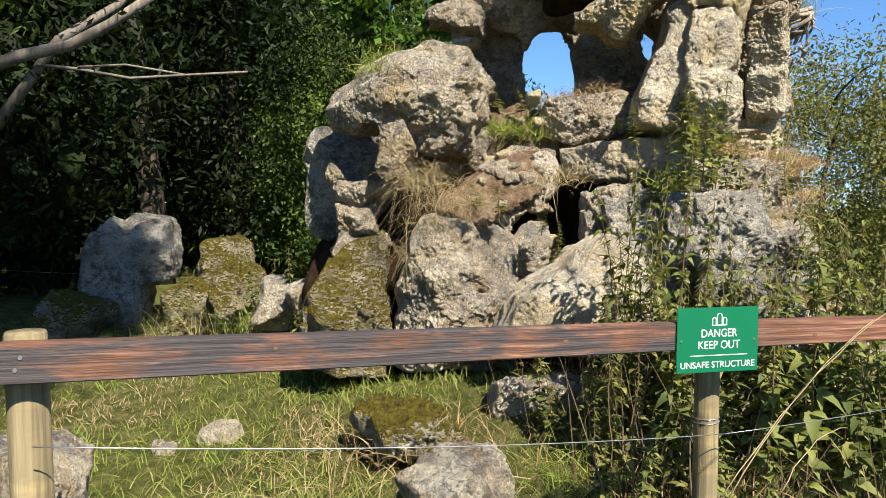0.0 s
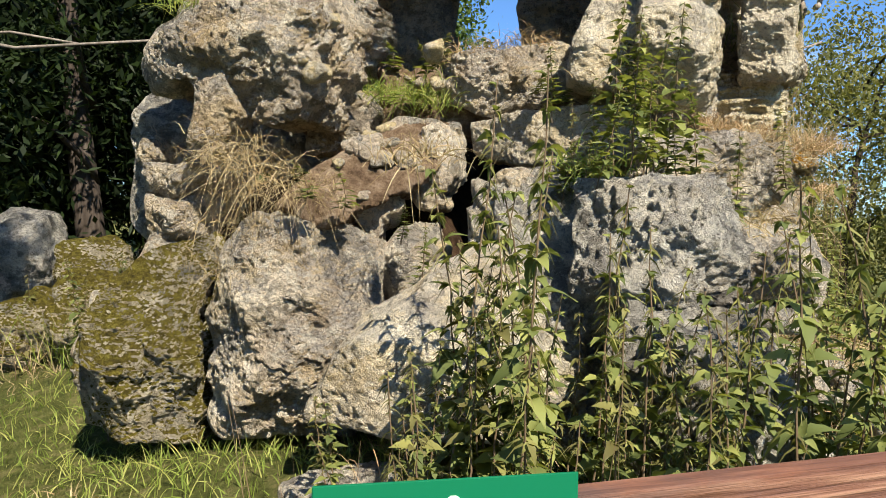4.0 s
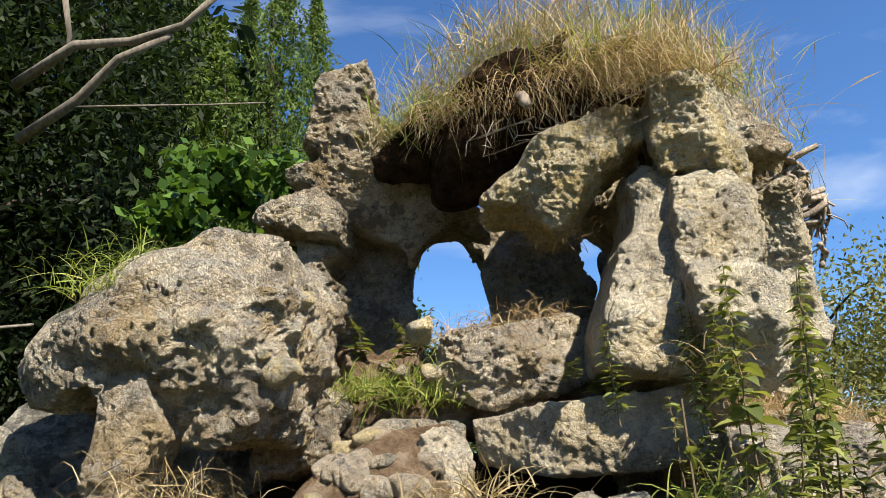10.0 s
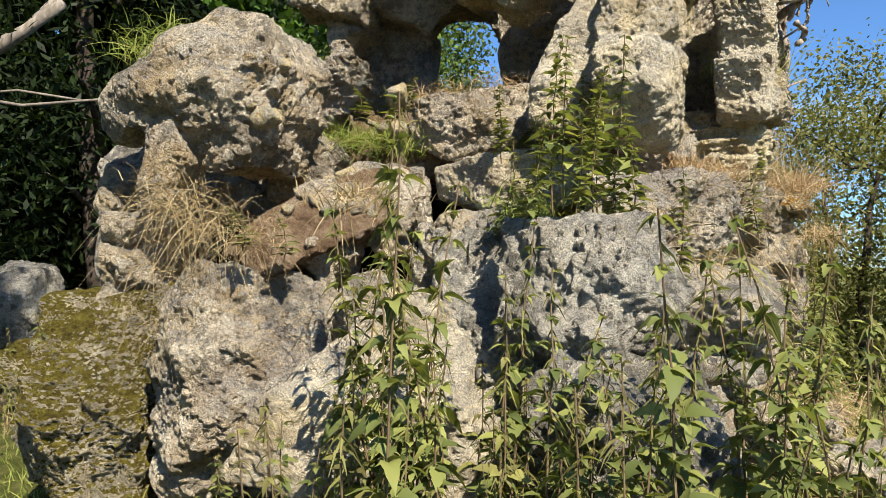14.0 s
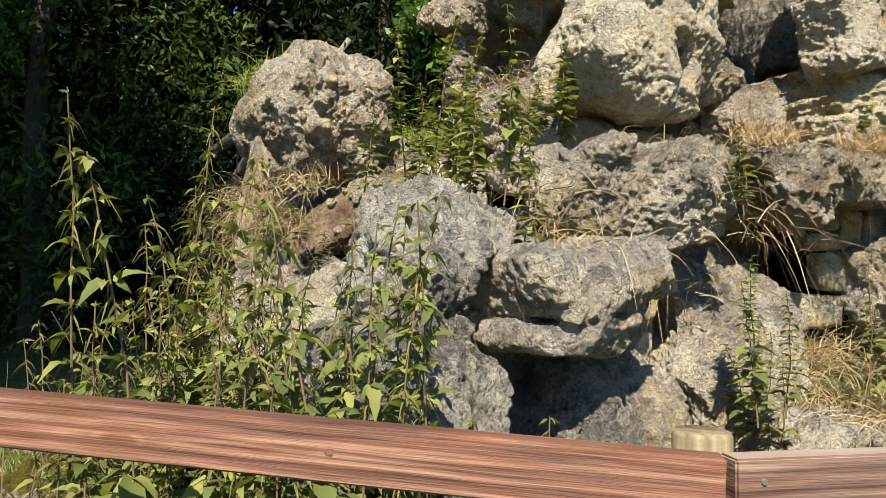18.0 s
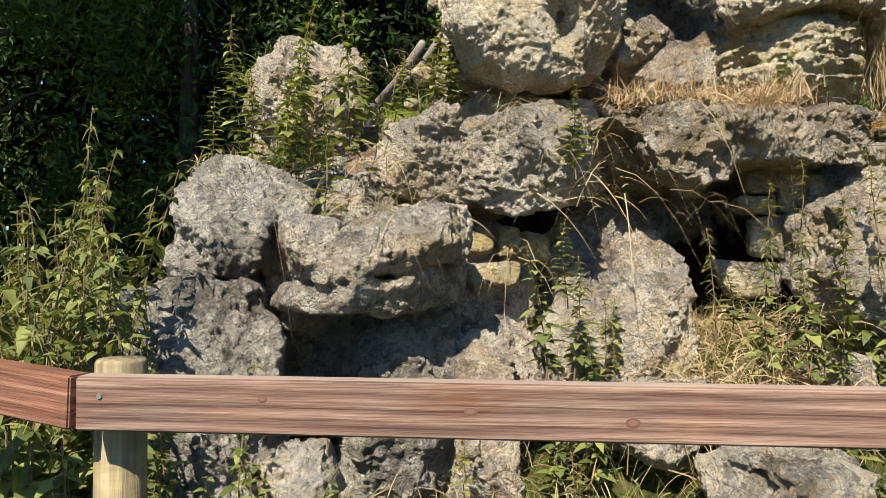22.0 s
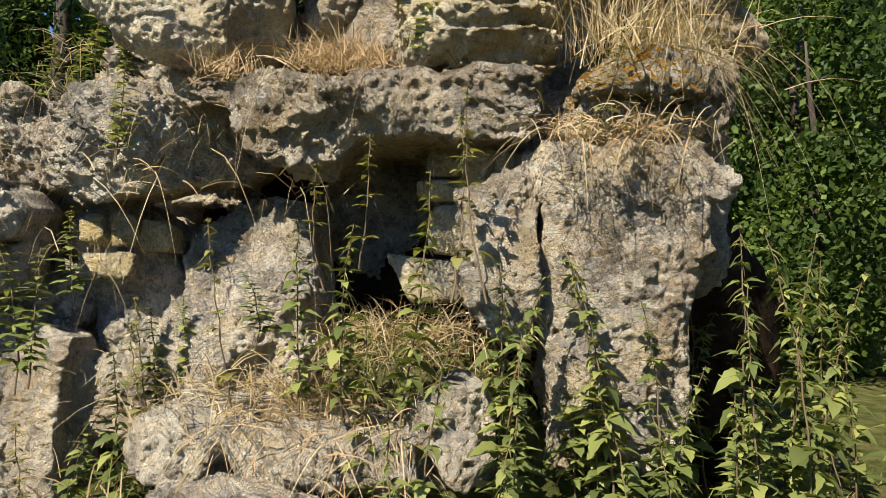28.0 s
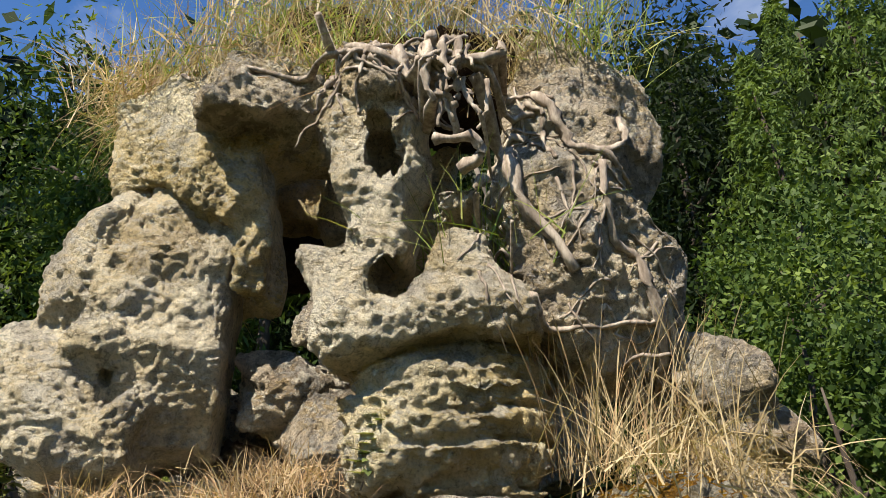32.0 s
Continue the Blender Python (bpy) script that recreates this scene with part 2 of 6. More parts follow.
def leaf_material(name, a, b2, c, rough=0.55, through_light=0.35, clumpy=False):
    m, nt, b = material(name, rough, 0.15)
    geo = nt.nodes.new("ShaderNodeNewGeometry")
    oi = nt.nodes.new("ShaderNodeObjectInfo")
    f = mathn(nt, "FRACT", mathn(nt, "ADD", geo.outputs["Random Per Island"], oi.outputs["Random"]))
    v = coords(nt)
    f = mathn(nt, "ADD", mathn(nt, "MULTIPLY", f, 0.65), mathn(nt, "MULTIPLY", noise_tex(nt, v, 3.0, 3), 0.35))
    # clump-wide dark and bright tones, painting lit and shaded foliage
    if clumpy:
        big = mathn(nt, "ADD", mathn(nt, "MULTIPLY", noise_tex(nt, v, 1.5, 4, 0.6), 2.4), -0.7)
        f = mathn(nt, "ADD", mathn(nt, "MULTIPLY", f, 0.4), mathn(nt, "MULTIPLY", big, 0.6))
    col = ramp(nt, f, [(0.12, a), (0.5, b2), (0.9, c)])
    nt.links.new(col, b.inputs["Base Color"])
    tr = nt.nodes.new("ShaderNodeBsdfTranslucent")
    nt.links.new(mix(nt, 1.0, col, (1.25, 1.25, 0.6), "MULTIPLY"), tr.inputs[0])
    mx = nt.nodes.new("ShaderNodeMixShader")
    mx.inputs[0].default_value = through_light
    nt.links.new(b.outputs[0], mx.inputs[1])
    nt.links.new(tr.outputs[0], mx.inputs[2])
    nt.links.new(mx.outputs[0], nt.nodes["Material Output"].inputs[0])
    return m


MAT["nettle"] = leaf_material("nettle_leaf", (0.065, 0.085, 0.028), (0.14, 0.165, 0.05), (0.29, 0.30, 0.09))
MAT["nettle_dry"] = leaf_material("withered_nettle_leaf", (0.085, 0.075, 0.028), (0.16, 0.15, 0.052), (0.27, 0.265, 0.08))
MAT["grass"] = leaf_material("green_grass", (0.12, 0.17, 0.03), (0.21, 0.27, 0.055), (0.40, 0.38, 0.13))
MAT["straw"] = leaf_material("dry_grass", (0.24, 0.165, 0.08), (0.37, 0.285, 0.155), (0.52, 0.43, 0.27), 0.6, 0.25)
MAT["rusty"] = leaf_material("red_dry_grass", (0.27, 0.165, 0.085), (0.41, 0.28, 0.16), (0.53, 0.42, 0.26), 0.6, 0.25)
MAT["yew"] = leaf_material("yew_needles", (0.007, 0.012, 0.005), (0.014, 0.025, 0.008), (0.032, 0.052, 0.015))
MAT["hedge"] = leaf_material("hedge_leaf", (0.075, 0.085, 0.025), (0.145, 0.15, 0.045), (0.26, 0.24, 0.085), clumpy=True)
MAT["ivy"] = leaf_material("ivy_leaf", (0.03, 0.06, 0.015), (0.06, 0.12, 0.025), (0.13, 0.22, 0.04), 0.3)
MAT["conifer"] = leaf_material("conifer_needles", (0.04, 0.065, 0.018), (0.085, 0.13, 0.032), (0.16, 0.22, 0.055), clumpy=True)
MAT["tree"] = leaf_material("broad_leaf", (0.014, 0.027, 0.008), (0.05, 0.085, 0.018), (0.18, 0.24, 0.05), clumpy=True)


def wood_material(name, a, b2, c, stretch, rough=0.75, char=0.0, knots=False, worn=0.0):
    m, nt, b = material(name, rough, 0.3)
    v = coords(nt, stretch)
    g = noise_tex(nt, v, 3.0, 6, 0.6)
    if knots:
        wv = node(nt, "ShaderNodeTexWave", Scale=6.0, Distortion=5.5, Detail=4.0)
        wv.bands_direction = "Z"
        wv.inputs["Detail Scale"].default_value = 0.7
        nt.links.new(coords(nt, (0.55, 1.0, 2.2)), wv.inputs["Vector"])
        g = mathn(nt, "ADD", mathn(nt, "MULTIPLY", wv.outputs["Fac"], 0.22), mathn(nt, "MULTIPLY", g, 0.78))
    g2 = noise_tex(nt, coords(nt, tuple(q * 0.35 for q in stretch)), 2.0, 5, 0.6)
    f = mathn(nt, "ADD", mathn(nt, "MULTIPLY", g2, 0.45), mathn(nt, "MULTIPLY", g, 0.55))
    col = ramp(nt, f, [(0.36, a), (0.5, b2), (0.64, c)])
    if char > 0:
        v2 = coords(nt, (1.4, 1.4, 7))
        cf = ramp(nt, noise_tex(nt, v2, 1.8, 6, 0.7), [(0.36, (0, 0, 0)), (0.52, (1, 1, 1))])
        if char > 0.9:
            sx = nt.nodes.new("ShaderNodeSeparateXYZ")
            nt.links.new(coords(nt, (0.5, 1, 1)), sx.inputs[0])
            cf = mathn(nt, "MULTIPLY", cf, ramp(nt, mathn(nt, "ADD", sx.outputs[0], 0.5), [(0.45, (1, 1, 1)), (0.75, (0.25, 0.25, 0.25))]))
        col = mix(nt, mathn(nt, "MULTIPLY", cf, char), col, (0.045, 0.042, 0.045))
    if knots:
        vk = node(nt, "ShaderNodeTexVoronoi", Scale=1.0, Randomness=0.9)
        vk.voronoi_dimensions = "2D"
        sp, cb = nt.nodes.new("ShaderNodeSeparateXYZ"), nt.nodes.new("ShaderNodeCombineXYZ")
        nt.links.new(coords(nt, (2.1, 1, 6.5)), sp.inputs[0])
        nt.links.new(sp.outputs[0], cb.inputs[0])
        nt.links.new(mathn(nt, "ADD", sp.outputs[2], 0.5), cb.inputs[1])
        nt.links.new(cb.outputs[0], vk.inputs["Vector"])
        kf = ramp(nt, vk.outputs["Distance"], [(0.05, (1, 1, 1)), (0.08, (0.2, 0.2, 0.2)), (0.11, (0.7, 0.7, 0.7)), (0.2, (0, 0, 0))])
        col = mix(nt, mathn(nt, "MULTIPLY", kf, 0.75), col, (0.13, 0.055, 0.025))
    if worn > 0:
        wf = ramp(nt, noise_tex(nt, coords(nt, (1.0, 3, 14)), 3.2, 7, 0.7), [(0.50, (0, 0, 0)), (0.62, (1, 1, 1))])
        col = mix(nt, mathn(nt, "MULTIPLY", wf, worn), col, (0.42, 0.32, 0.245))
        up = nt.nodes.new("ShaderNodeSeparateXYZ")
        nt.links.new(nt.nodes.new("ShaderNodeNewGeometry").outputs["Normal"], up.inputs[0])
        top = ramp(nt, up.outputs[2], [(0.5, (0, 0, 0)), (0.9, (0.4, 0.4, 0.4))])
        col = mix(nt, top, col, (0.44, 0.37, 0.30))
        split = ramp(nt, noise_tex(nt, coords(nt, (1.2, 20, 110)), 2.4, 5, 0.6), [(0.30, (1, 1, 1)), (0.37, (0, 0, 0))])
        col = mix(nt, mathn(nt, "MULTIPLY", split, 0.8), col, (0.06, 0.032, 0.022))
    nt.links.new(col, b.inputs["Base Color"])
    bump(nt, b, f, 0.9, 0.008)
    return m


MAT["rail_dark"] = wood_material("charred_red_rail", (0.09, 0.034, 0.018), (0.19, 0.08, 0.045), (0.33, 0.175, 0.105), (1.6, 20, 55), 0.6, 0.95, True)
MAT["rail_red"] = wood_material("red_stained_rail", (0.085, 0.038, 0.023), (0.165, 0.088, 0.056), (0.30, 0.19, 0.13), (1.4, 12, 60), 0.7, 0.3, True, 0.12)
MAT["post"] = wood_material("weathered_round_post", (0.10, 0.078, 0.038), (0.25, 0.195, 0.095), (0.37, 0.30, 0.165), (22, 22, 1.2), 0.85, 0.35)
MAT["bark"] = wood_material("grey_bark", (0.09, 0.075, 0.06), (0.17, 0.145, 0.12), (0.27, 0.24, 0.20), (9, 9, 1.5), 0.95)
MAT["dark_bark"] = wood_material("dark_yew_bark", (0.025, 0.018, 0.013), (0.05, 0.038, 0.03), (0.085, 0.07, 0.056), (9, 9, 1.5), 0.95)
MAT["root"] = wood_material("grey_brown_root", (0.10, 0.075, 0.055), (0.23, 0.185, 0.145), (0.42, 0.36, 0.29), (22, 22, 7), 0.95)
MAT["stem"] = material("brown_stem", 0.8)[0]
MAT["stem"].node_tree.nodes["Principled BSDF"].inputs["Base Color"].default_value = (0.13, 0.09, 0.05, 1)
MAT["wire"] = material("galvanised_wire", 0.4, 0.5)[0]
MAT["wire"].node_tree.nodes["Principled BSDF"].inputs["Base Color"].default_value = (0.45, 0.45, 0.44, 1)
MAT["wire"].node_tree.nodes["Principled BSDF"].inputs["Metallic"].default_value = 0.9
MAT["sign"] = material("green_sign_enamel", 0.35, 0.5)[0]
MAT["sign"].node_tree.nodes["Principled BSDF"].inputs["Base Color"].default_value = (0.002, 0.125, 0.055, 1)
MAT["letter"] = material("cream_lettering", 0.5, 0.4)[0]
MAT["letter"].node_tree.nodes["Principled BSDF"].inputs["Base Color"].default_value = (0.80, 0.80, 0.72, 1)


# ---- building helpers ----
def mesh_object(name, me, mat, parent=None, label="", category="", group="", kind="", smooth=False):
    if mat is not None and not me.materials:
        me.materials.append(mat)
    if smooth and len(me.polygons):
        me.polygons.foreach_set("use_smooth", np.ones(len(me.polygons), dtype=bool))
    ob = new(name, me)
    if parent is not None:
        ob.parent = parent
    return tagged(ob, label, category, group, kind)


def from_bm(bm, name):
    me = bpy.data.meshes.new(name)
    bm.to_mesh(me)
    bm.free()
    return me


def part(name, bm, mat, parent, label="", smooth=False):
    return mesh_object(name, from_bm(bm, name), mat, parent, label, smooth=smooth)


def from_arrays(name, verts, faces):
    """A mesh from vertex rows and faces that all have the same number of corners."""
    verts = np.asarray(verts, dtype=np.float32).reshape(-1, 3)
    faces = np.asarray(faces, dtype=np.int32)
    n, k = faces.shape
    me = bpy.data.meshes.new(name)
    me.vertices.add(len(verts))
    me.vertices.foreach_set("co", verts.ravel())
    me.loops.add(n * k)
    me.loops.foreach_set("vertex_index", faces.ravel())
    me.polygons.add(n)
    me.polygons.foreach_set("loop_start", np.arange(0, n * k, k, dtype=np.int32))
    me.update(calc_edges=True)
    return me


def spline_weights(n, m, step, off):
    """Cubic spline weights of n samples over m knots, one knot every 1/step samples."""
    x = np.arange(n) * step + off
    i = np.floor(x).astype(int)
    f = x - i
    wts = np.zeros((n, m))
    for k, val in enumerate(((1 - f) ** 3 / 6, (3 * f ** 3 - 6 * f ** 2 + 4) / 6, (-3 * f ** 3 + 3 * f ** 2 + 3 * f + 1) / 6, f ** 3 / 6)):
        wts[np.arange(n), i + k] += val
    return wts


def grid_noise(shape, vox, size, rng):
    """Smooth noise of about -1..1 on a grid, with features of the given size in metres."""
    step = vox / size
    ms = [int(n * step) + 6 for n in shape]
    g = rng.uniform(-1, 1, ms)
    for ax in range(3):
        wts = spline_weights(shape[ax], ms[ax], step, rng.random())
        g = np.moveaxis(np.tensordot(wts, g, axes=(1, ax)), 0, ax)
    return g * 1.9


def surface_nets(f):
    """Vertices (in grid steps) and quads of the surface f = 0, outside where f > 0."""
    ins = f < 0
    cells = tuple(n - 1 for n in f.shape)
    acc = np.zeros((*cells, 3))
    cnt = np.zeros(cells)
    full = [slice(0, -1), slice(1, None)]
    for ax in range(3):
        lo, hi = [slice(None)] * 3, [slice(None)] * 3
        lo[ax], hi[ax] = full
        f0, f1 = f[tuple(lo)], f[tuple(hi)]
        cr = ins[tuple(lo)] != ins[tuple(hi)]
        tt = np.where(cr, f0 / np.where(cr, f0 - f1, 1), 0)
        o1, o2 = [a for a in range(3) if a != ax]
        for a in (0, 1):
            for b in (0, 1):
                s = [slice(None)] * 3
                s[o1] = slice(a, a + cells[o1])
                s[o2] = slice(b, b + cells[o2])
                c = cr[tuple(s)]
                cnt += c
                acc[..., ax] += np.where(c, tt[tuple(s)], 0)
                acc[..., o1] += c * a
                acc[..., o2] += c * b
    act = cnt > 0
    idx = np.full(cells, -1)
    idx[act] = np.arange(act.sum())
    pos = np.argwhere(act) + acc[act] / cnt[act][:, None]
    quads = []
    for ax in range(3):
        o1, o2 = (ax + 1) % 3, (ax + 2) % 3
        lo, hi = [slice(None)] * 3, [slice(None)] * 3
        lo[ax], hi[ax] = full
        a_in, b_in = ins[tuple(lo)], ins[tuple(hi)]
        e = np.argwhere(a_in != b_in)
        e = e[(e[:, o1] > 0) & (e[:, o2] > 0) & (e[:, o1] < cells[o1]) & (e[:, o2] < cells[o2])]
        flip = a_in[tuple(e.T)]
        corner = []
        for d1, d2 in ((1, 1), (0, 1), (0, 0), (1, 0)):
            q = e.copy()
            q[:, o1] -= d1
            q[:, o2] -= d2
            corner.append(idx[tuple(q.T)])
        q = np.stack(corner, 1)
        q[~flip] = q[~flip][:, ::-1]
        quads.append(q)
    q = np.concatenate(quads)
    return pos, q[(q >= 0).all(1)]


def blob_field(pts, blob, rng, facets=9):
    """About the distance from a rounded box with flat broken facets: centre, half sizes, turn about z, lean in its own upright plane, squareness."""
    x, y, z, rx, ry, rz, yaw, lean, p = blob
    m = (Matrix.Rotation(radians(yaw), 3, "Z") @ Matrix.Rotation(radians(-lean), 3, "Y")).transposed()
    q = np.tensordot(np.array(m), pts - np.array((x, y, z))[:, None, None, None], axes=(1, 0))
    r = np.array((rx, ry, rz))
    u = np.abs(q) / r[:, None, None, None]
    g = (u ** p).sum(0) ** (1 / p) + 1e-6
    grad = np.sqrt((((u ** (p - 1)) / r[:, None, None, None]) ** 2).sum(0)) * g ** (1 - p) + 1e-6
    f = np.clip((g - 1) / grad, -0.5, 0.5)
    for _ in range(facets):
        n = rng.normal(size=3)
        n /= np.linalg.norm(n)
        d = np.linalg.norm(n * r) * rng.uniform(0.70, 1.0)
        f = np.maximum(f, q[0] * n[0] + q[1] * n[1] + q[2] * n[2] - d)
    return f


LATTICE = np.random.default_rng(99).uniform(-1, 1, (32, 32, 32)).astype(np.float32)
CELLS = np.random.default_rng(98).random((32, 32, 32, 4)).astype(np.float32)


def point_noise(p, size, shift=0.0):
    """Smooth noise of about -1..1 at points, with features of the given size in metres."""
    q = p / size + shift
    i = np.floor(q).astype(np.int64)
    f = (q - i).astype(np.float32)
    f = f * f * (3 - 2 * f)
    i &= 31
    j = (i + 1) & 31
    out = 0
    for a in (0, 1):
        for b in (0, 1):
            for c in (0, 1):
                wt = (f[:, 0] if a else 1 - f[:, 0]) * (f[:, 1] if b else 1 - f[:, 1]) * (f[:, 2] if c else 1 - f[:, 2])
                out = out + wt * LATTICE[(j if a else i)[:, 0], (j if b else i)[:, 1], (j if c else i)[:, 2]]
    return out * 1.35


def point_pits(p, size, share):
    """Depth 0..1 of round pits scattered one to a cell; share is the part of the cells that hold one."""
    q = p / size
    base = np.floor(q - 0.5).astype(np.int64)
    deep = np.zeros(len(p), dtype=np.float32)
    for a in (0, 1):
        for b in (0, 1):
            for c in (0, 1):
                k = base + np.array((a, b, c))
                cell = CELLS[k[:, 0] & 31, k[:, 1] & 31, k[:, 2] & 31]
                d = np.linalg.norm(q - (k + 0.25 + 0.5 * cell[:, :3]), axis=1)
                r = 0.12 + 0.30 * (cell[:, 3] / share) ** 2
                deep = np.maximum(deep, np.where(cell[:, 3] < share, np.clip(2.0 * (1 - d / r), 0, 1), 0))
    return deep


def shard_field(pts, shard, rng, facets=10):
    """About the distance from a broken block: base point, turn, depth, bulge of the face, lean, and the corners of its face (along, up); the face is broken into flat facets."""
    x, y, z, yaw, depth, dome, tilt, corners = shard
    c, s = math.cos(radians(yaw)), math.sin(radians(yaw))
    u = (pts[0] - x) * c + (pts[1] - y) * s
    n = (pts[0] - x) * s - (pts[1] - y) * c
    h = pts[2] - z
    best, flip = np.full(u.shape, 9.0, dtype=np.float32), np.ones(u.shape, dtype=np.float32)
    for (ax, az), (bx, bz) in zip(corners, corners[1:] + corners[:1]):
        ex, ez = bx - ax, bz - az
        wx, wz = u - ax, h - az
        t = np.clip((wx * ex + wz * ez) / (ex * ex + ez * ez + 1e-9), 0, 1)
        best = np.minimum(best, (wx - ex * t) ** 2 + (wz - ez * t) ** 2)
        up, down, left = h >= az, h < bz, ex * wz > ez * wx
        flip = np.where((up & down & left) | (~up & ~down & ~left), -flip, flip)
    d2 = flip * np.sqrt(best)
    inner = np.clip(-d2, 0, None)
    reach = np.array([max(abs(q[k]) for q in corners) for k in (0, 1)])
    front = n + tilt * h - (dome if facets > 4 else dome * (1 - np.exp(-inner / (0.6 * dome + 0.02))))
    for i in range(facets):
        a = 2 * math.pi * (i + rng.random()) / facets
        du, dh = math.cos(a), math.sin(a)
        slope = dome / 0.1 * rng.uniform(0.3, 1.0)
        away = rng.uniform(0.05, 0.75) * math.hypot(du * reach[0], dh * reach[1])
        front = np.maximum(front, (n + tilt * h - dome + slope * (du * u + dh * h - away)) / math.sqrt(1 + slope * slope))
    k = 0.018
    for other in (front, -depth - n + 0.25 * np.clip(0.12 - inner, 0, 1)):
        t = np.clip(0.5 + 0.5 * (d2 - other) / k, 0, 1)
        d2 = other * (1 - t) + d2 * t + k * t * (1 - t)
    return d2


def rock_mesh(name, blobs, vox=0.018, seed=0, pits=1.0, rough=1.0, strata=0.0, blend=0.025, holes=(), grow=1.05, facets=11, craggy=1.0, chips=1.0, shards=(), fine=True):
    """A rock from broken lumps and blocks run together, worn by coarse noise; then its skin is split finer and roughened by crags, bedding lines, pits and grain."""
    rng = np.random.default_rng(seed)
    blobs = [(*b[:3], *(v * grow + 0.008 for v in b[3:6]), *b[6:]) for b in blobs]
    ends = [(np.array(b[:3]) - max(b[3:6]), np.array(b[:3]) + max(b[3:6])) for b in blobs]
    for x, y, z, yaw, depth, dome, tilt, corners in shards:
        c, s = math.cos(radians(yaw)), math.sin(radians(yaw))
        us, hs = [q[0] for q in corners], [q[1] for q in corners]
        lean = abs(tilt) * max(map(abs, hs))
        box = np.array([(x + u * c + n * s, y + u * s - n * c, z + h) for u in (min(us), max(us)) for n in (-depth, dome + lean) for h in (min(hs), max(hs))])
        ends.append((box.min(0), box.max(0)))
    lo = np.min([e[0] for e in ends], 0) - 0.07
    hi = np.max([e[1] for e in ends], 0) + 0.07
    shape = tuple(int(n) + 2 for n in (hi - lo) / vox)
    pts = np.stack(np.meshgrid(*[lo[k] + vox * np.arange(shape[k]) for k in range(3)], indexing="ij")).astype(np.float32)
    sizes = [np.mean(b[3:6]) for b in blobs] + [0.5 * min(max(q[0] for q in s[7]), max(q[1] for q in s[7])) + 0.1 for s in shards]
    size = min(0.3, float(np.mean(sizes)))
    bend = np.stack([grid_noise(shape, vox, size * 0.8, rng) for _ in range(3)]) * size * 0.075 * rough
    f = None
    for piece in [(blob_field, b) for b in blobs] + [(shard_field, s) for s in shards]:
        g = blob_field(pts + bend, piece[1], rng, facets) if piece[0] is blob_field else shard_field(pts + bend, piece[1], rng, facets)
        if f is None:
            f = g
            continue
        h = np.clip(0.5 + 0.5 * (g - f) / blend, 0, 1)
        f = g * (1 - h) + f * h - blend * h * (1 - h)
    f = f + size * 0.07 * rough * (0.34 - np.abs(grid_noise(shape, vox, size * 0.5, rng)))
    crag = np.abs(grid_noise(shape, vox, 0.12, rng))
    f = f + 0.034 * (0.34 - crag) * np.clip(0.7 + 0.8 * grid_noise(shape, vox, 0.35, rng), 0.1, 1.6) * craggy
    wave = 0
    for wl in (0.23, 0.15, 0.10):
        n = rng.normal(size=3)
        n /= np.linalg.norm(n)
        ph = (pts[0] * n[0] + pts[1] * n[1] + pts[2] * n[2]) / wl + 0.55 * grid_noise(shape, vox, 0.22, rng)
        wave = wave + wl * (np.abs(ph - np.floor(ph) - 0.5) - 0.25)
    f = f + 0.17 * wave * chips
    if strata:
        warp = pts[2] + 0.05 * grid_noise(shape, vox, 0.3, rng) + 0.022 * grid_noise(shape, vox, 0.09, rng)
        for wl, amp in ((0.083, 1.1), (0.041, 0.6)):
            saw = warp / wl + 0.5 * grid_noise(shape, vox, 0.4, rng)
            saw = saw - np.floor(saw)
            f = f + strata * amp * np.clip(0.55 + grid_noise(shape, vox, 0.15, rng), 0, 1.2) * (np.where(saw < 0.22, 1 - saw / 0.11, -1 + (saw - 0.22) / 0.39) * -1)
    for hx, hy, hz, hr in holes:
        d = np.sqrt((pts[0] - hx) ** 2 + (pts[1] - hy) ** 2 + 0.5 * (pts[2] - hz) ** 2)
        f = np.maximum(f, hr + 0.03 * (crag - 0.3) - d)
    f[0], f[-1], f[:, 0], f[:, -1], f[:, :, 0], f[:, :, -1] = 1, 1, 1, 1, 1, 1
    pos, quads = surface_nets(f)
    pos = pos * vox + lo
    if fine:
        pos, quads = roughen(pos, quads, seed, pits, craggy)
    me = from_arrays(name, pos, quads)
    me.polygons.foreach_set("use_smooth", np.ones(len(me.polygons), dtype=bool))
    return me


def vertex_normals(pos, quads):
    nrm = np.cross(pos[quads[:, 2]] - pos[quads[:, 0]], pos[quads[:, 3]] - pos[quads[:, 1]])
    out = np.stack([np.bincount(quads.ravel(), np.repeat(nrm[:, k], 4), len(pos)) for k in range(3)], 1)
    return out / (np.linalg.norm(out, axis=1)[:, None] + 1e-9)


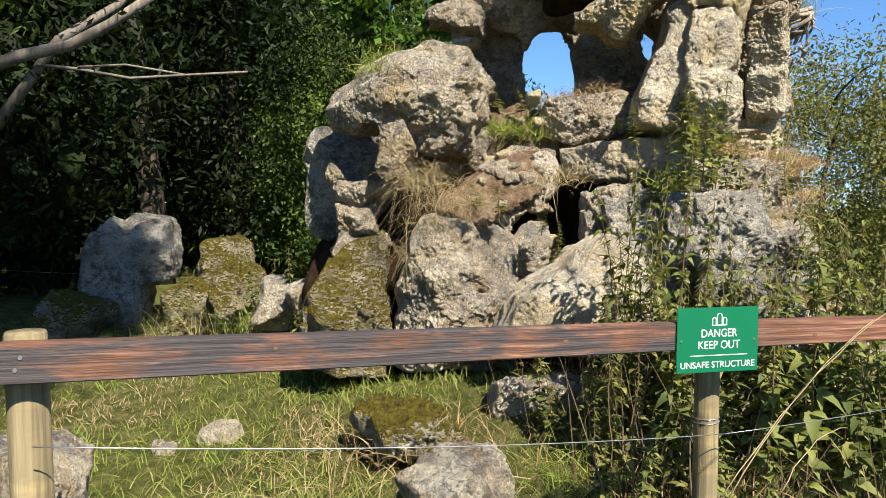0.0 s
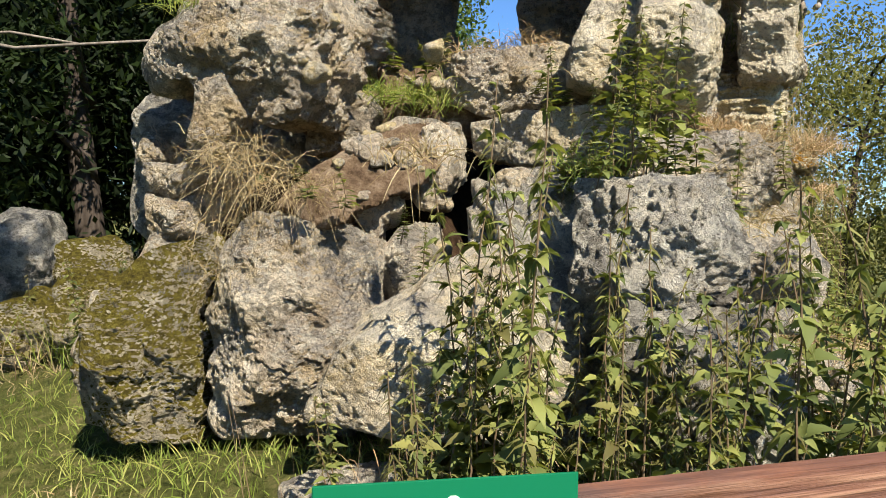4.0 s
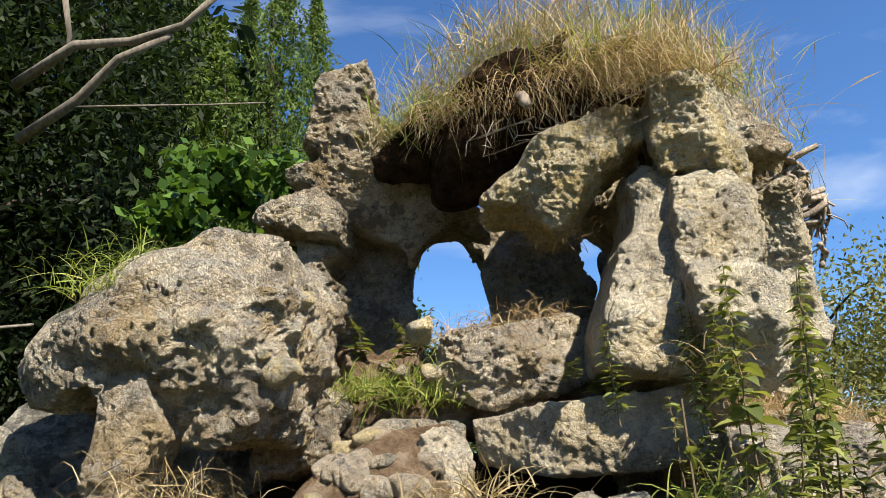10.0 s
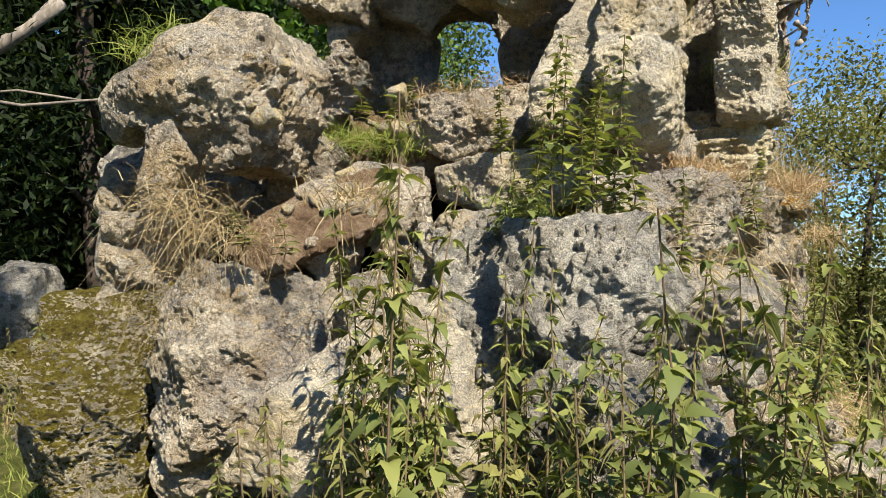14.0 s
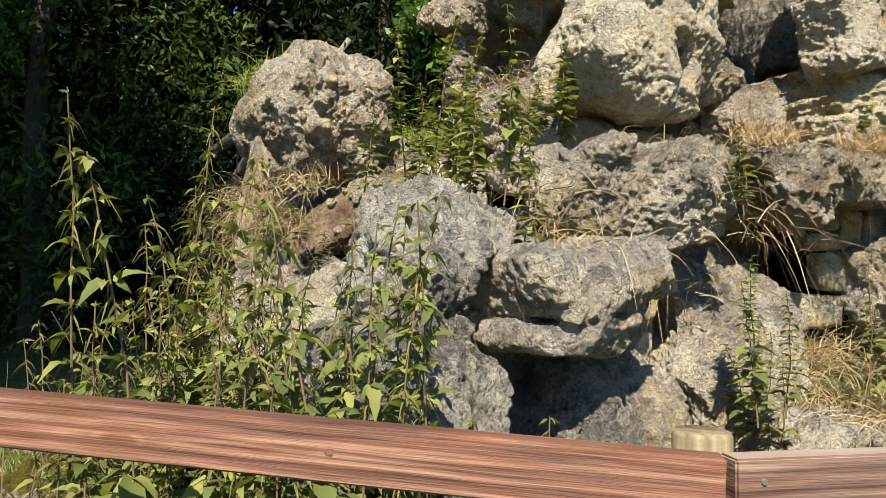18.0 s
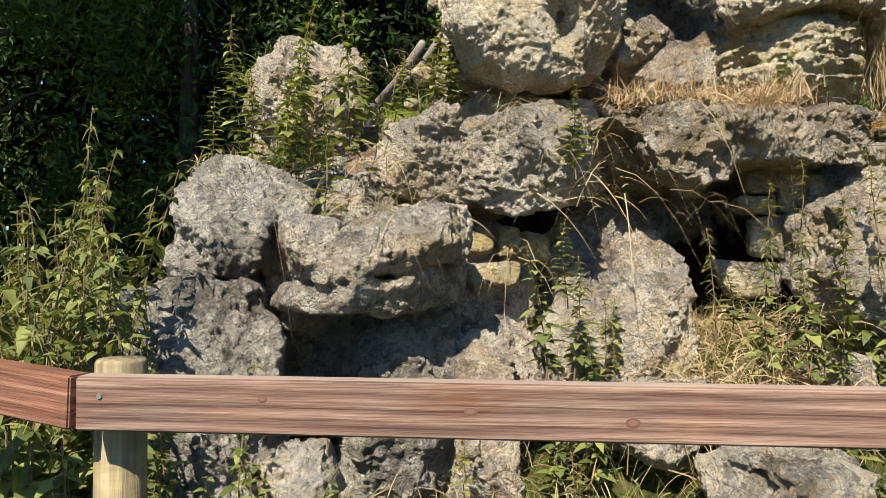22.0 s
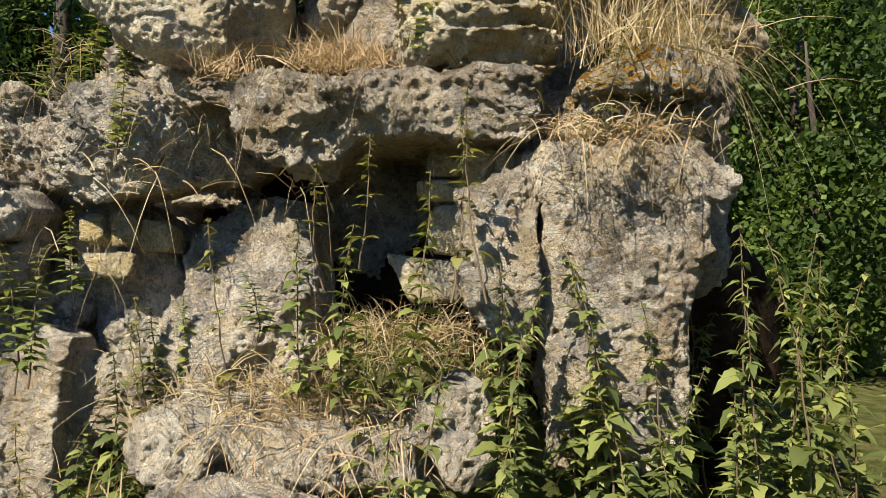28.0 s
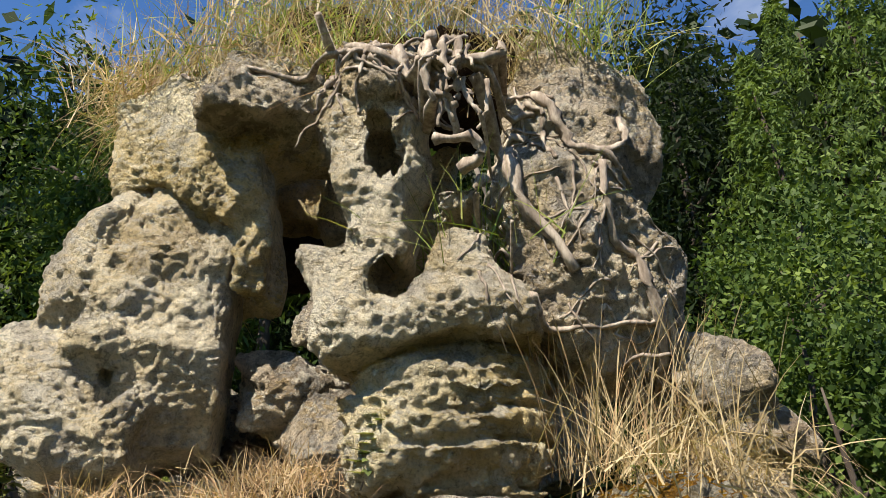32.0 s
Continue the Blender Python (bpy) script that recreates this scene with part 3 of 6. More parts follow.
def roughen(pos, quads, seed, pits, craggy):
    """Splits the quads on the open south and east side of a rock in four and wears its skin."""
    nrm = vertex_normals(pos, quads)
    way = np.array((1.6, 1.6, 1.4)) - pos
    way /= np.linalg.norm(way, axis=1)[:, None]
    facing = (nrm * way).sum(1)
    facing = np.maximum(facing, nrm[:, 0] * 0.9 - nrm[:, 1] * 0.3 - 0.2)
    pick = (facing[quads] > -0.05).any(1)
    rest, q = quads[~pick], quads[pick]
    e = np.sort(np.stack([q, np.roll(q, -1, 1)], 2).reshape(-1, 2), 1)
    keys, inv = np.unique(e[:, 0] * len(pos) + e[:, 1], return_inverse=True)
    a, b = keys // len(pos), keys % len(pos)
    n0, n1 = len(pos), len(pos) + len(keys)
    mid = inv.reshape(-1, 4) + n0
    ctr = np.arange(len(q)) + n1
    both = np.concatenate([pos, (pos[a] + pos[b]) / 2, pos[q].mean(1)])
    wt = np.clip((np.concatenate([facing, np.minimum(facing[a], facing[b]), facing[q].min(1)]) + 0.05) / 0.2, 0, 1)
    split = [np.stack([q[:, k], mid[:, k], ctr, mid[:, k - 1]], 1) for k in range(4)]
    allq = np.concatenate([rest] + split)
    nrm = vertex_normals(both, allq)
    s = seed * 3.7
    bent_p = both + 0.016 * np.stack([point_noise(both, 0.05, s + 20 + k) for k in range(3)], 1)
    patch = np.clip(0.55 + 0.9 * point_noise(both, 0.28, s), 0.1, 1.3)
    step = 3.0 * point_noise(bent_p, 0.11, s + 2)
    d = 0.010 * (np.floor(step) + np.clip(4 * (step - np.floor(step)) - 3, 0, 1) - step * 0.6) * craggy
    d += 0.014 * (np.abs(point_noise(bent_p, 0.05, s + 5)) - 0.3) * craggy * patch
    d += 0.010 * (np.abs(point_noise(bent_p, 0.026, s + 9)) - 0.3) * min(1.0, craggy)
    d += 0.0055 * point_noise(both, 0.014, s + 11) * (0.4 + 0.6 * min(1.0, craggy))
    if pits:
        worn = np.clip(0.2 + 1.9 * point_noise(both, 0.17, s + 14), 0, 1)
        d -= 0.026 * point_pits(bent_p + s, 0.085, min(0.7, 0.25 * pits)) * worn
        d -= 0.014 * point_pits(bent_p + s, 0.030, min(0.9, 0.5 * pits)) * worn
    return both + nrm * (d * wt)[:, None], allq


def tube(bm, pts, radii, sides=8, knobs=None):
    """A round bar along points, closed at both ends; knobs roughens its section."""
    rings = []
    lobes = [1 + 0.22 * math.sin(2.3 * k) for k in range(sides)]
    pts = [Vector(p) for p in pts]
    for i, p in enumerate(pts):
        d = (pts[min(i + 1, len(pts) - 1)] - pts[max(i - 1, 0)]).normalized()
        a = d.cross(Vector((0, 0, 1)) if abs(d.z) < 0.9 else Vector((1, 0, 0))).normalized()
        b = d.cross(a)
        rings.append([bm.verts.new(p + (a * math.cos(2 * math.pi * k / sides) + b * math.sin(2 * math.pi * k / sides)) * radii[i] * (lobes[k] * knobs.uniform(0.82, 1.16) if knobs else 1)) for k in range(sides)])
    for r0, r1 in zip(rings, rings[1:]):
        for k in range(sides):
            bm.faces.new((r0[k], r1[k], r1[(k + 1) % sides], r0[(k + 1) % sides]))
    bm.faces.new(rings[0])
    bm.faces.new(rings[-1][::-1])
    return bm


def bent(a, b, sag=(0, 0, 0), n=8, wob=0.0, rnd=random):
    a, b, sag = Vector(a), Vector(b), Vector(sag)
    out = []
    for i in range(n + 1):
        t = i / n
        p = a.lerp(b, t) + sag * 4 * t * (1 - t)
        if wob and 0 < i < n:
            p += Vector([rnd.uniform(-wob, wob) for _ in range(3)])
        out.append(p)
    return out


# ---- ground ----
def ground_height(x, y):
    z = 0.14 * min(1, max(0, y / 2.5)) + 0.16 * min(1, max(0, (y - 4.0) / 3.0))
    for cx, cy, r, h in ((0.7, 3.75, 0.75, 0.42), (-0.3, 4.1, 0.6, 0.2), (2.15, 5.35, 0.6, 0.72), (1.9, 4.3, 0.6, 0.3), (2.75, 5.9, 0.6, 0.25), (-1.2, 5.6, 0.8, 0.25), (1.4, 3.4, 0.5, 0.2)):
        z += h * math.exp(-((x - cx) ** 2 + (y - cy) ** 2) / (r * r))
    return z + 0.03 * noise.noise(Vector((x * 0.9, y * 0.9, 3.0)))


gx = np.concatenate([-np.geomspace(1500, 9, 14), np.linspace(-8, 8, 129), np.geomspace(9, 1500, 14)])
gy = np.concatenate([-np.geomspace(1500, 5, 14), np.linspace(-4, 13, 137), np.geomspace(14, 1500, 14)])
gv = [(x, y, ground_height(x, y)) for x in gx for y in gy]
nx, ny = len(gx), len(gy)
gf = [(i * ny + j, (i + 1) * ny + j, (i + 1) * ny + j + 1, i * ny + j + 1) for i in range(nx - 1) for j in range(ny - 1)]
mesh_object("ground", from_arrays("ground", gv, gf), MAT["ground"], label="rough grassy ground rising gently towards the ruin", category="ground", kind="structure", smooth=True)


# ---- rocks ----
def rock(name, blobs, label, mat="rock", **kw):
    return mesh_object(name, rock_mesh(name, blobs, **kw), MAT[mat], label=label, category="rock")


rock("pitted_overhanging_rock", [], "pitted overhanging rock of weathered cream and grey limestone", "rock", shards=[(-0.34, 4.5, 2.2, -16, 0.5, 0.13, 0.15, [(-0.57, -0.03), (-0.49, 0.11), (-0.31, 0.2), (-0.12, 0.26), (0.21, 0.36), (0.49, 0.3), (0.57, 0.13), (0.56, -0.05), (0.48, -0.25), (0.42, -0.35), (0.2, -0.36), (-0.01, -0.3), (-0.09, -0.14), (-0.28, -0.2), (-0.5, -0.18)])], vox=0.018, seed=1, pits=1.5)
rock("perched_stone", [], "perched stone of weathered cream and grey limestone", "rock", shards=[(-0.54, 4.64, 1.58, 6, 0.45, 0.07, 0, [(-0.2, 0.07), (-0.14, 0.09), (0.09, 0.08), (0.2, 0.1), (0.19, 0.02), (0.07, -0.02), (0.03, -0.07), (-0.1, -0.1), (-0.2, -0.06)])], seed=2)
rock("perched_stone", [], "perched stone of weathered cream and grey limestone", "rock", shards=[(-0.59, 4.63, 1.4, 6, 0.45, 0.08, 0, [(-0.15, 0.12), (-0.05, 0.09), (0.08, 0.11), (0.15, 0.08), (0.12, -0.02), (0.14, -0.09), (-0.03, -0.12), (-0.14, -0.08)])], seed=70)
rock("perched_stone", [], "perched stone of weathered cream and grey limestone", "rock", shards=[(-0.62, 4.6, 1.2, 6, 0.45, 0.06, 0, [(-0.09, 0.12), (0.02, 0.09), (0.15, 0.1), (0.06, -0.09), (-0.06, -0.12), (-0.15, -0.02)])], seed=71)
rock("cavity_side_stone", [], "cavity side stone of weathered cream and grey limestone", "rock", shards=[(-0.75, 4.72, 1.77, 6, 0.35, 0.03, 0, [(-0.06, 0.11), (-0.03, 0.05), (0.01, -0.0), (0.06, -0.08), (0.02, -0.11), (-0.04, -0.11), (-0.05, 0.01)])], seed=72)
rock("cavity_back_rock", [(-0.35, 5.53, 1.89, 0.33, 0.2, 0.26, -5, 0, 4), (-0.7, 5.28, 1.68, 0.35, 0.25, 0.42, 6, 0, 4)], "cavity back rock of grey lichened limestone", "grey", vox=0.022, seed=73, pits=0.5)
rock("grassy_ledge_stone", [(0.22, 5.42, 2, 0.37, 0.3, 0.12, 6, 0, 4)], "grassy ledge stone of brown crumbling earth over stone", "earth", vox=0.02, seed=74)
rock("mossy_leaning_rock", [], "mossy leaning rock of brown moss over pale limestone", "moss", shards=[(-0.64, 4.28, 0.86, 4, 0.5, 0.12, 0.22, [(-0.08, 0.32), (0.02, 0.38), (0.13, 0.44), (0.24, 0.47), (0.3, 0.41), (0.27, 0.27), (0.25, 0.1), (0.29, -0.02), (0.29, -0.47), (-0.3, -0.44), (-0.25, 0.0), (-0.14, 0.22)])], seed=3)
rock("upright_face_rock", [], "upright face rock of weathered cream and grey limestone", "rock", shards=[(0.09, 4.18, 0.94, 3, 0.6, 0.11, 0.1, [(-0.22, 0.48), (-0.1, 0.51), (0.11, 0.47), (0.24, 0.45), (0.35, 0.4), (0.38, 0.26), (0.41, 0.08), (0.41, -0.51), (-0.41, -0.47), (-0.37, 0.04), (-0.31, 0.22), (-0.28, 0.38)])], vox=0.016, seed=4, pits=1.2, chips=1.3)
rock("earth_covered_ledge_rock", [], "earth covered ledge rock of brown crumbling earth over stone", "earth", shards=[(0.37, 4.5, 1.63, 8, 0.6, 0.06, 0.85, [(-0.4, -0.17), (-0.32, -0.08), (-0.21, -0.0), (-0.13, 0.07), (0.02, 0.18), (0.22, 0.24), (0.4, 0.25), (0.39, 0.04), (0.2, -0.11), (0.02, -0.18), (-0.18, -0.25)])], seed=5, pits=0, chips=0.5)
rock("ledge_edge_stone", [], "ledge edge stone of weathered cream and grey limestone", "rock", shards=[(0.39, 4.49, 1.43, 6, 0.35, 0.05, 0, [(-0.16, 0.04), (0.0, 0.09), (0.14, 0.1), (0.16, 0.05), (0.1, -0.05), (0.02, -0.1), (-0.05, -0.05)])], seed=6)
rock("slab_support_stone", [], "slab support stone of weathered cream and grey limestone", "rock", shards=[(0.67, 4.72, 1.65, 0, 0.4, 0.05, 0, [(-0.08, 0.18), (0.03, 0.21), (0.11, 0.21), (0.12, 0.07), (0.13, -0.03), (0.03, -0.11), (0.06, -0.17), (-0.07, -0.21), (-0.12, -0.11), (-0.13, 0.03)])], seed=7)
rock("shaded_ledge_stone", [], "shaded ledge stone of weathered cream and grey limestone", "rock", shards=[(0.14, 4.92, 1.87, 6, 0.4, 0.04, 0, [(-0.14, 0.14), (-0.04, 0.14), (0.04, 0.06), (0.16, -0.01), (0.13, -0.12), (0.02, -0.14), (-0.16, -0.14)]), (0.18, 5.0, 1.95, 6, 0.35, 0.03, 0, [(-0.19, 0.07), (-0.01, 0.1), (0.13, 0.1), (0.19, 0.01), (0.11, -0.1), (-0.01, -0.02), (-0.1, 0.04)])], seed=8, vox=0.02)
rock("pale_lintel_slab", [], "pale lintel slab of pale yellowish limestone", "pale", shards=[(1.21, 4.76, 1.82, -21, 0.55, 0.035, 0, [(-0.44, 0.09), (-0.28, 0.11), (0.01, 0.14), (0.2, 0.14), (0.4, 0.13), (0.44, 0.04), (0.42, -0.11), (0.22, -0.14), (0.01, -0.14), (-0.2, -0.13), (-0.43, -0.08)])], vox=0.016, seed=9, rough=0.5, craggy=0.5, chips=0.5, pits=0.4)
rock("squared_block_rock", [], "squared block rock of weathered cream and grey limestone", "rock", shards=[(1.01, 5.0, 2.15, -3, 0.5, 0.07, 0.05, [(-0.35, -0.05), (-0.28, 0.11), (-0.12, 0.13), (0.24, 0.19), (0.32, 0.16), (0.35, 0.03), (0.33, -0.1), (0.15, -0.15), (-0.12, -0.19), (-0.28, -0.15), (-0.33, -0.09)])], vox=0.016, seed=10, pits=0.8, rough=0.6)
MONOLITH_FACE = (1.63, 4.65, 2.46, -9, 0.42, 0.03, 0.34, [(-0.14, 0.43), (-0.05, 0.47), (0.14, 0.43), (0.27, 0.42), (0.32, 0.27), (0.34, 0.12), (0.32, -0.08), (0.35, -0.17), (0.28, -0.3), (0.19, -0.44), (0.08, -0.47), (-0.07, -0.47), (-0.27, -0.44), (-0.34, -0.4), (-0.35, -0.3), (-0.32, -0.19), (-0.23, 0.05), (-0.15, 0.18)])
UPPER_LOBE = (1.85, 4.59, 2.58, 67, 0.25, 0.11, 0.05, [(-0.07, 0.15), (0.1, 0.28), (0.14, 0.23), (0.13, 0.09), (0.14, -0.1), (0.11, -0.28), (0.0, -0.25), (-0.14, -0.22), (-0.14, 0.01)])
SIDE_LOBE = (1.91, 4.85, 2.51, 67, 0.25, 0.11, 0.0, [(-0.14, 0.32), (-0.04, 0.27), (0.14, 0.18), (0.14, -0.0), (0.09, -0.05), (0.11, -0.14), (0.05, -0.32), (-0.03, -0.29), (-0.11, -0.1), (-0.14, 0.15)])
LOWER_LOBE = (1.85, 4.55, 2.16, 67, 0.25, 0.12, 0.05, [(-0.13, 0.23), (0.02, 0.2), (0.1, 0.12), (0.15, -0.05), (0.26, 0.05), (0.28, -0.03), (0.24, -0.14), (0.24, -0.21), (0.03, -0.23), (-0.17, -0.16), (-0.26, -0.04), (-0.28, 0.17)])
INNER_LOBE = (1.84, 4.76, 2.24, 67, 0.2, 0.07, 0.0, [(-0.14, 0.11), (-0.04, 0.27), (0.07, -0.0), (0.14, -0.04), (0.06, -0.27), (-0.07, -0.27)])
rock("tall_lobed_monolith", [], "tall lobed monolith of pale yellowish limestone", "pale", shards=[MONOLITH_FACE, UPPER_LOBE, SIDE_LOBE, LOWER_LOBE, INNER_LOBE], vox=0.015, seed=11, facets=0, craggy=0.7, rough=0.9, chips=0.8, pits=0.2, blend=0.012, holes=[(2.1, 4.69, 2.17, 0.024), (2.03, 4.69, 2.18, 0.025), (1.96, 4.69, 2.19, 0.025), (1.9, 4.69, 2.2, 0.026)])
rock("diagonal_beam_rock", [], "diagonal beam rock of ochre-stained limestone", "yellow", shards=[(1.27, 4.76, 2.94, -9, 0.45, 0.07, -0.05, [(-0.39, -0.14), (-0.21, -0.01), (-0.11, 0.09), (0.07, 0.17), (0.27, 0.29), (0.39, 0.3), (0.36, 0.12), (0.27, 0.05), (0.13, -0.07), (0.04, -0.19), (-0.06, -0.3), (-0.14, -0.23), (-0.2, -0.18), (-0.36, -0.16)])], vox=0.016, seed=12, rough=0.6, pits=1.2)
rock("beaked_arch_rock", [], "beaked arch rock of weathered cream and grey limestone", "rock", shards=[(0.5, 5.61, 3.37, -9, 0.45, 0.03, -0.45, [(-0.29, 0.48), (-0.03, 0.53), (-0.04, 0.39), (-0.09, 0.36), (-0.05, 0.24), (0.07, 0.15), (0.26, 0.24), (0.39, 0.21), (0.43, -0.01), (0.44, -0.15), (0.5, -0.24), (0.53, -0.41), (0.34, -0.38), (0.23, -0.41), (0.11, -0.53), (0.06, -0.46), (-0.18, -0.36), (-0.36, -0.24), (-0.36, -0.13), (-0.51, -0.09), (-0.53, 0.01), (-0.36, 0.04), (-0.42, 0.1)])], vox=0.02, seed=13, pits=0.6)
rock("rubble_over_monolith", [], "rubble over monolith of weathered cream and grey limestone", "rock", shards=[(2.0, 4.86, 3.18, -9, 0.35, 0.06, 0.15, [(-0.27, 0.07), (-0.11, 0.21), (0.08, 0.21), (0.13, 0.1), (0.24, 0.01), (0.3, -0.12), (0.28, -0.21), (0.03, -0.19), (-0.3, -0.13)])], seed=14)
rock("dark_arch_pier", [], "dark arch pier of weathered cream and grey limestone", "rock", shards=[(0.4, 6.06, 2.77, -9, 0.4, 0.03, 0, [(-0.31, 0.57), (-0.15, 0.49), (0.16, 0.3), (0.23, 0.2), (0.21, 0.05), (0.25, -0.11), (0.31, -0.49), (0.08, -0.57), (-0.19, -0.55), (-0.16, -0.15), (-0.21, 0.08), (-0.3, 0.36)])], seed=16, vox=0.022)
rock("flat_ledge_stone", [], "flat ledge stone of weathered cream and grey limestone", "rock", shards=[(0.05, 5.61, 3.05, -9, 0.4, 0.04, 0.1, [(-0.25, -0.04), (-0.19, 0.05), (0.03, 0.11), (0.12, 0.15), (0.25, 0.02), (0.23, -0.15), (0.03, -0.1)])], seed=17)
rock("layered_stack_rock", [], "layered stack rock of weathered cream and grey limestone", "rock", shards=[(0.09, 5.72, 2.64, -9, 0.4, 0.06, 0, [(-0.07, 0.37), (0.17, 0.32), (0.16, 0.23), (0.07, 0.13), (0.2, -0.02), (0.21, -0.14), (0.13, -0.24), (-0.1, -0.37), (-0.21, -0.33), (-0.08, -0.09), (-0.03, 0.12)])], seed=18, strata=0.02)
rock("slender_arch_pier", [], "slender arch pier of weathered cream and grey limestone", "rock", shards=[(1.36, 6.15, 2.65, -9, 0.4, 0.03, 0, [(-0.47, 0.59), (-0.27, 0.66), (0.47, 0.6), (0.39, 0.44), (0.33, 0.29), (0.41, 0.15), (0.38, -0.25), (0.34, -0.66), (-0.25, -0.62), (-0.24, 0.13), (-0.26, 0.31), (-0.35, 0.46)])], seed=19, vox=0.022)
rock("inner_arch_rock", [], "inner arch rock of weathered cream and grey limestone", "rock", shards=[(1.69, 5.36, 3.02, -9, 0.5, 0.04, 0, [(-0.11, 0.12), (0.17, 0.25), (0.14, -0.07), (-0.01, -0.25), (-0.1, -0.09), (-0.17, -0.02)])], seed=20, vox=0.022)
rock("layered_round_rock", [], "layered round rock of ochre-stained limestone", "yellow", shards=[(2.5, 5.51, 2.07, 67, 0.5, 0.14, 0.1, [(-0.25, 0.11), (-0.2, 0.16), (-0.08, 0.2), (0.08, 0.23), (0.23, 0.2), (0.27, 0.11), (0.27, -0.03), (0.26, -0.16), (0.22, -0.21), (-0.02, -0.22), (-0.21, -0.23), (-0.24, -0.15), (-0.27, -0.03)])], vox=0.015, seed=21, strata=0.018, facets=0, craggy=0.9, rough=0.6, chips=0.8, pits=0.15)
rock("flat_shelf_slab", [], "flat shelf slab of weathered cream and grey limestone", "rock", shards=[(2.45, 5.12, 1.67, 64, 0.75, 0.02, 0, [(-0.56, 0.12), (-0.41, 0.1), (-0.29, 0.13), (-0.03, 0.15), (0.26, 0.16), (0.53, 0.15), (0.56, 0.06), (0.52, -0.04), (0.26, -0.07), (-0.01, -0.06), (-0.11, -0.16), (-0.25, -0.12), (-0.37, -0.06), (-0.5, 0.05)])], vox=0.016, seed=22, facets=2, rough=0.35, chips=0.7, craggy=1.2, strata=0.012)
rock("knobbly_rock", [], "knobbly rock of weathered cream and grey limestone", "rock", shards=[(2.03, 4.47, 1.6, 74, 0.45, 0.1, 0, [(-0.48, 0.03), (-0.45, 0.14), (-0.37, 0.18), (-0.32, 0.15), (-0.31, 0.08), (-0.21, 0.13), (-0.15, 0.18), (-0.0, 0.2), (0.12, 0.16), (0.19, 0.12), (0.28, 0.15), (0.41, 0.07), (0.48, -0.04), (0.36, -0.11), (0.19, -0.14), (-0.02, -0.2), (-0.19, -0.18), (-0.35, -0.17), (-0.45, -0.11)])], vox=0.016, seed=23, pits=1.4, craggy=1.3)
rock("jaw_shaped_rock", [], "jaw shaped rock of weathered cream and grey limestone", "rock", shards=[(1.99, 3.85, 1.3, 76, 0.4, 0.09, 0.1, [(-0.33, 0.04), (-0.27, 0.08), (-0.16, 0.07), (-0.17, 0.02), (0.09, 0.11), (0.28, 0.13), (0.33, 0.06), (0.3, -0.03), (0.14, -0.08), (0.03, -0.1), (-0.25, -0.13), (-0.29, -0.08), (-0.32, -0.02)]), (1.98, 3.84, 1.17, 76, 0.35, 0.07, -0.1, [(-0.33, -0.07), (-0.28, -0.01), (-0.0, 0.01), (0.18, 0.05), (0.33, 0.11), (0.32, -0.06), (0.14, -0.08), (-0.0, -0.11), (-0.07, -0.09), (-0.26, -0.1)])], vox=0.015, seed=24, facets=6, rough=0.4, craggy=0.6, chips=0.6, blend=0.008, pits=0.4)
rock("hollowed_foot_rock", [], "hollowed foot rock of grey lichened limestone", "grey", shards=[(1.88, 4.05, 0.78, 68, 0.4, 0.1, 0.1, [(-0.25, 0.08), (-0.2, 0.17), (-0.12, 0.27), (-0.02, 0.34), (0.14, 0.39), (0.24, 0.33), (0.25, 0.21), (0.12, 0.13), (0.1, 0.01), (0.1, -0.39), (-0.25, -0.38)])], seed=25, pits=2.0)
rock("small_cone_rock", [], "small cone rock of weathered cream and grey limestone", "rock", shards=[(2.01, 4.21, 0.7, 64, 0.22, 0.06, 0.15, [(-0.12, 0.12), (-0.08, 0.26), (-0.02, 0.29), (0.09, 0.26), (0.11, 0.11), (0.12, -0.29), (-0.12, -0.29)])], seed=26)
rock("round_topped_boulder", [], "round topped boulder of weathered cream and grey limestone", "rock", shards=[(2.18, 4.74, 0.88, 58, 0.5, 0.12, 0.15, [(-0.19, 0.42), (-0.08, 0.54), (0.07, 0.57), (0.21, 0.53), (0.25, 0.41), (0.28, 0.23), (0.29, 0.07), (0.25, -0.11), (0.24, -0.55), (-0.26, -0.57), (-0.22, -0.1), (-0.29, 0.06), (-0.19, 0.22), (-0.21, 0.34)])], vox=0.016, seed=27, pits=1.6)
rock("cave_side_rock", [], "cave side rock of weathered cream and grey limestone", "rock", shards=[(2.72, 5.47, 1.26, 64, 0.35, 0.07, 0.05, [(-0.12, 0.17), (-0.04, 0.22), (0.05, 0.26), (0.11, 0.32), (0.13, 0.23), (0.12, 0.03), (0.12, -0.12), (0.11, -0.32), (0.01, -0.27), (-0.08, -0.18), (-0.13, -0.06), (-0.1, -0.01)])], seed=28)
rock("weathered_pillar", [], "weathered pillar of weathered cream and grey limestone", "rock", shards=[(2.87, 5.85, 1.11, 60, 0.45, 0.05, 0, [(-0.28, 0.49), (-0.18, 0.51), (-0.04, 0.48), (0.06, 0.5), (0.15, 0.51), (0.18, 0.46), (0.28, 0.38), (0.26, 0.33), (0.2, 0.31), (0.21, 0.16), (0.18, -0.02), (0.17, -0.49), (-0.25, -0.51), (-0.27, -0.11), (-0.27, 0.03), (-0.28, 0.18)])], vox=0.017, seed=29, facets=3, rough=0.6, craggy=0.8, holes=[(2.86, 5.79, 1.39, 0.03), (2.88, 5.83, 1.385, 0.03), (2.90, 5.87, 1.38, 0.028), (2.91, 5.90, 1.375, 0.024)])
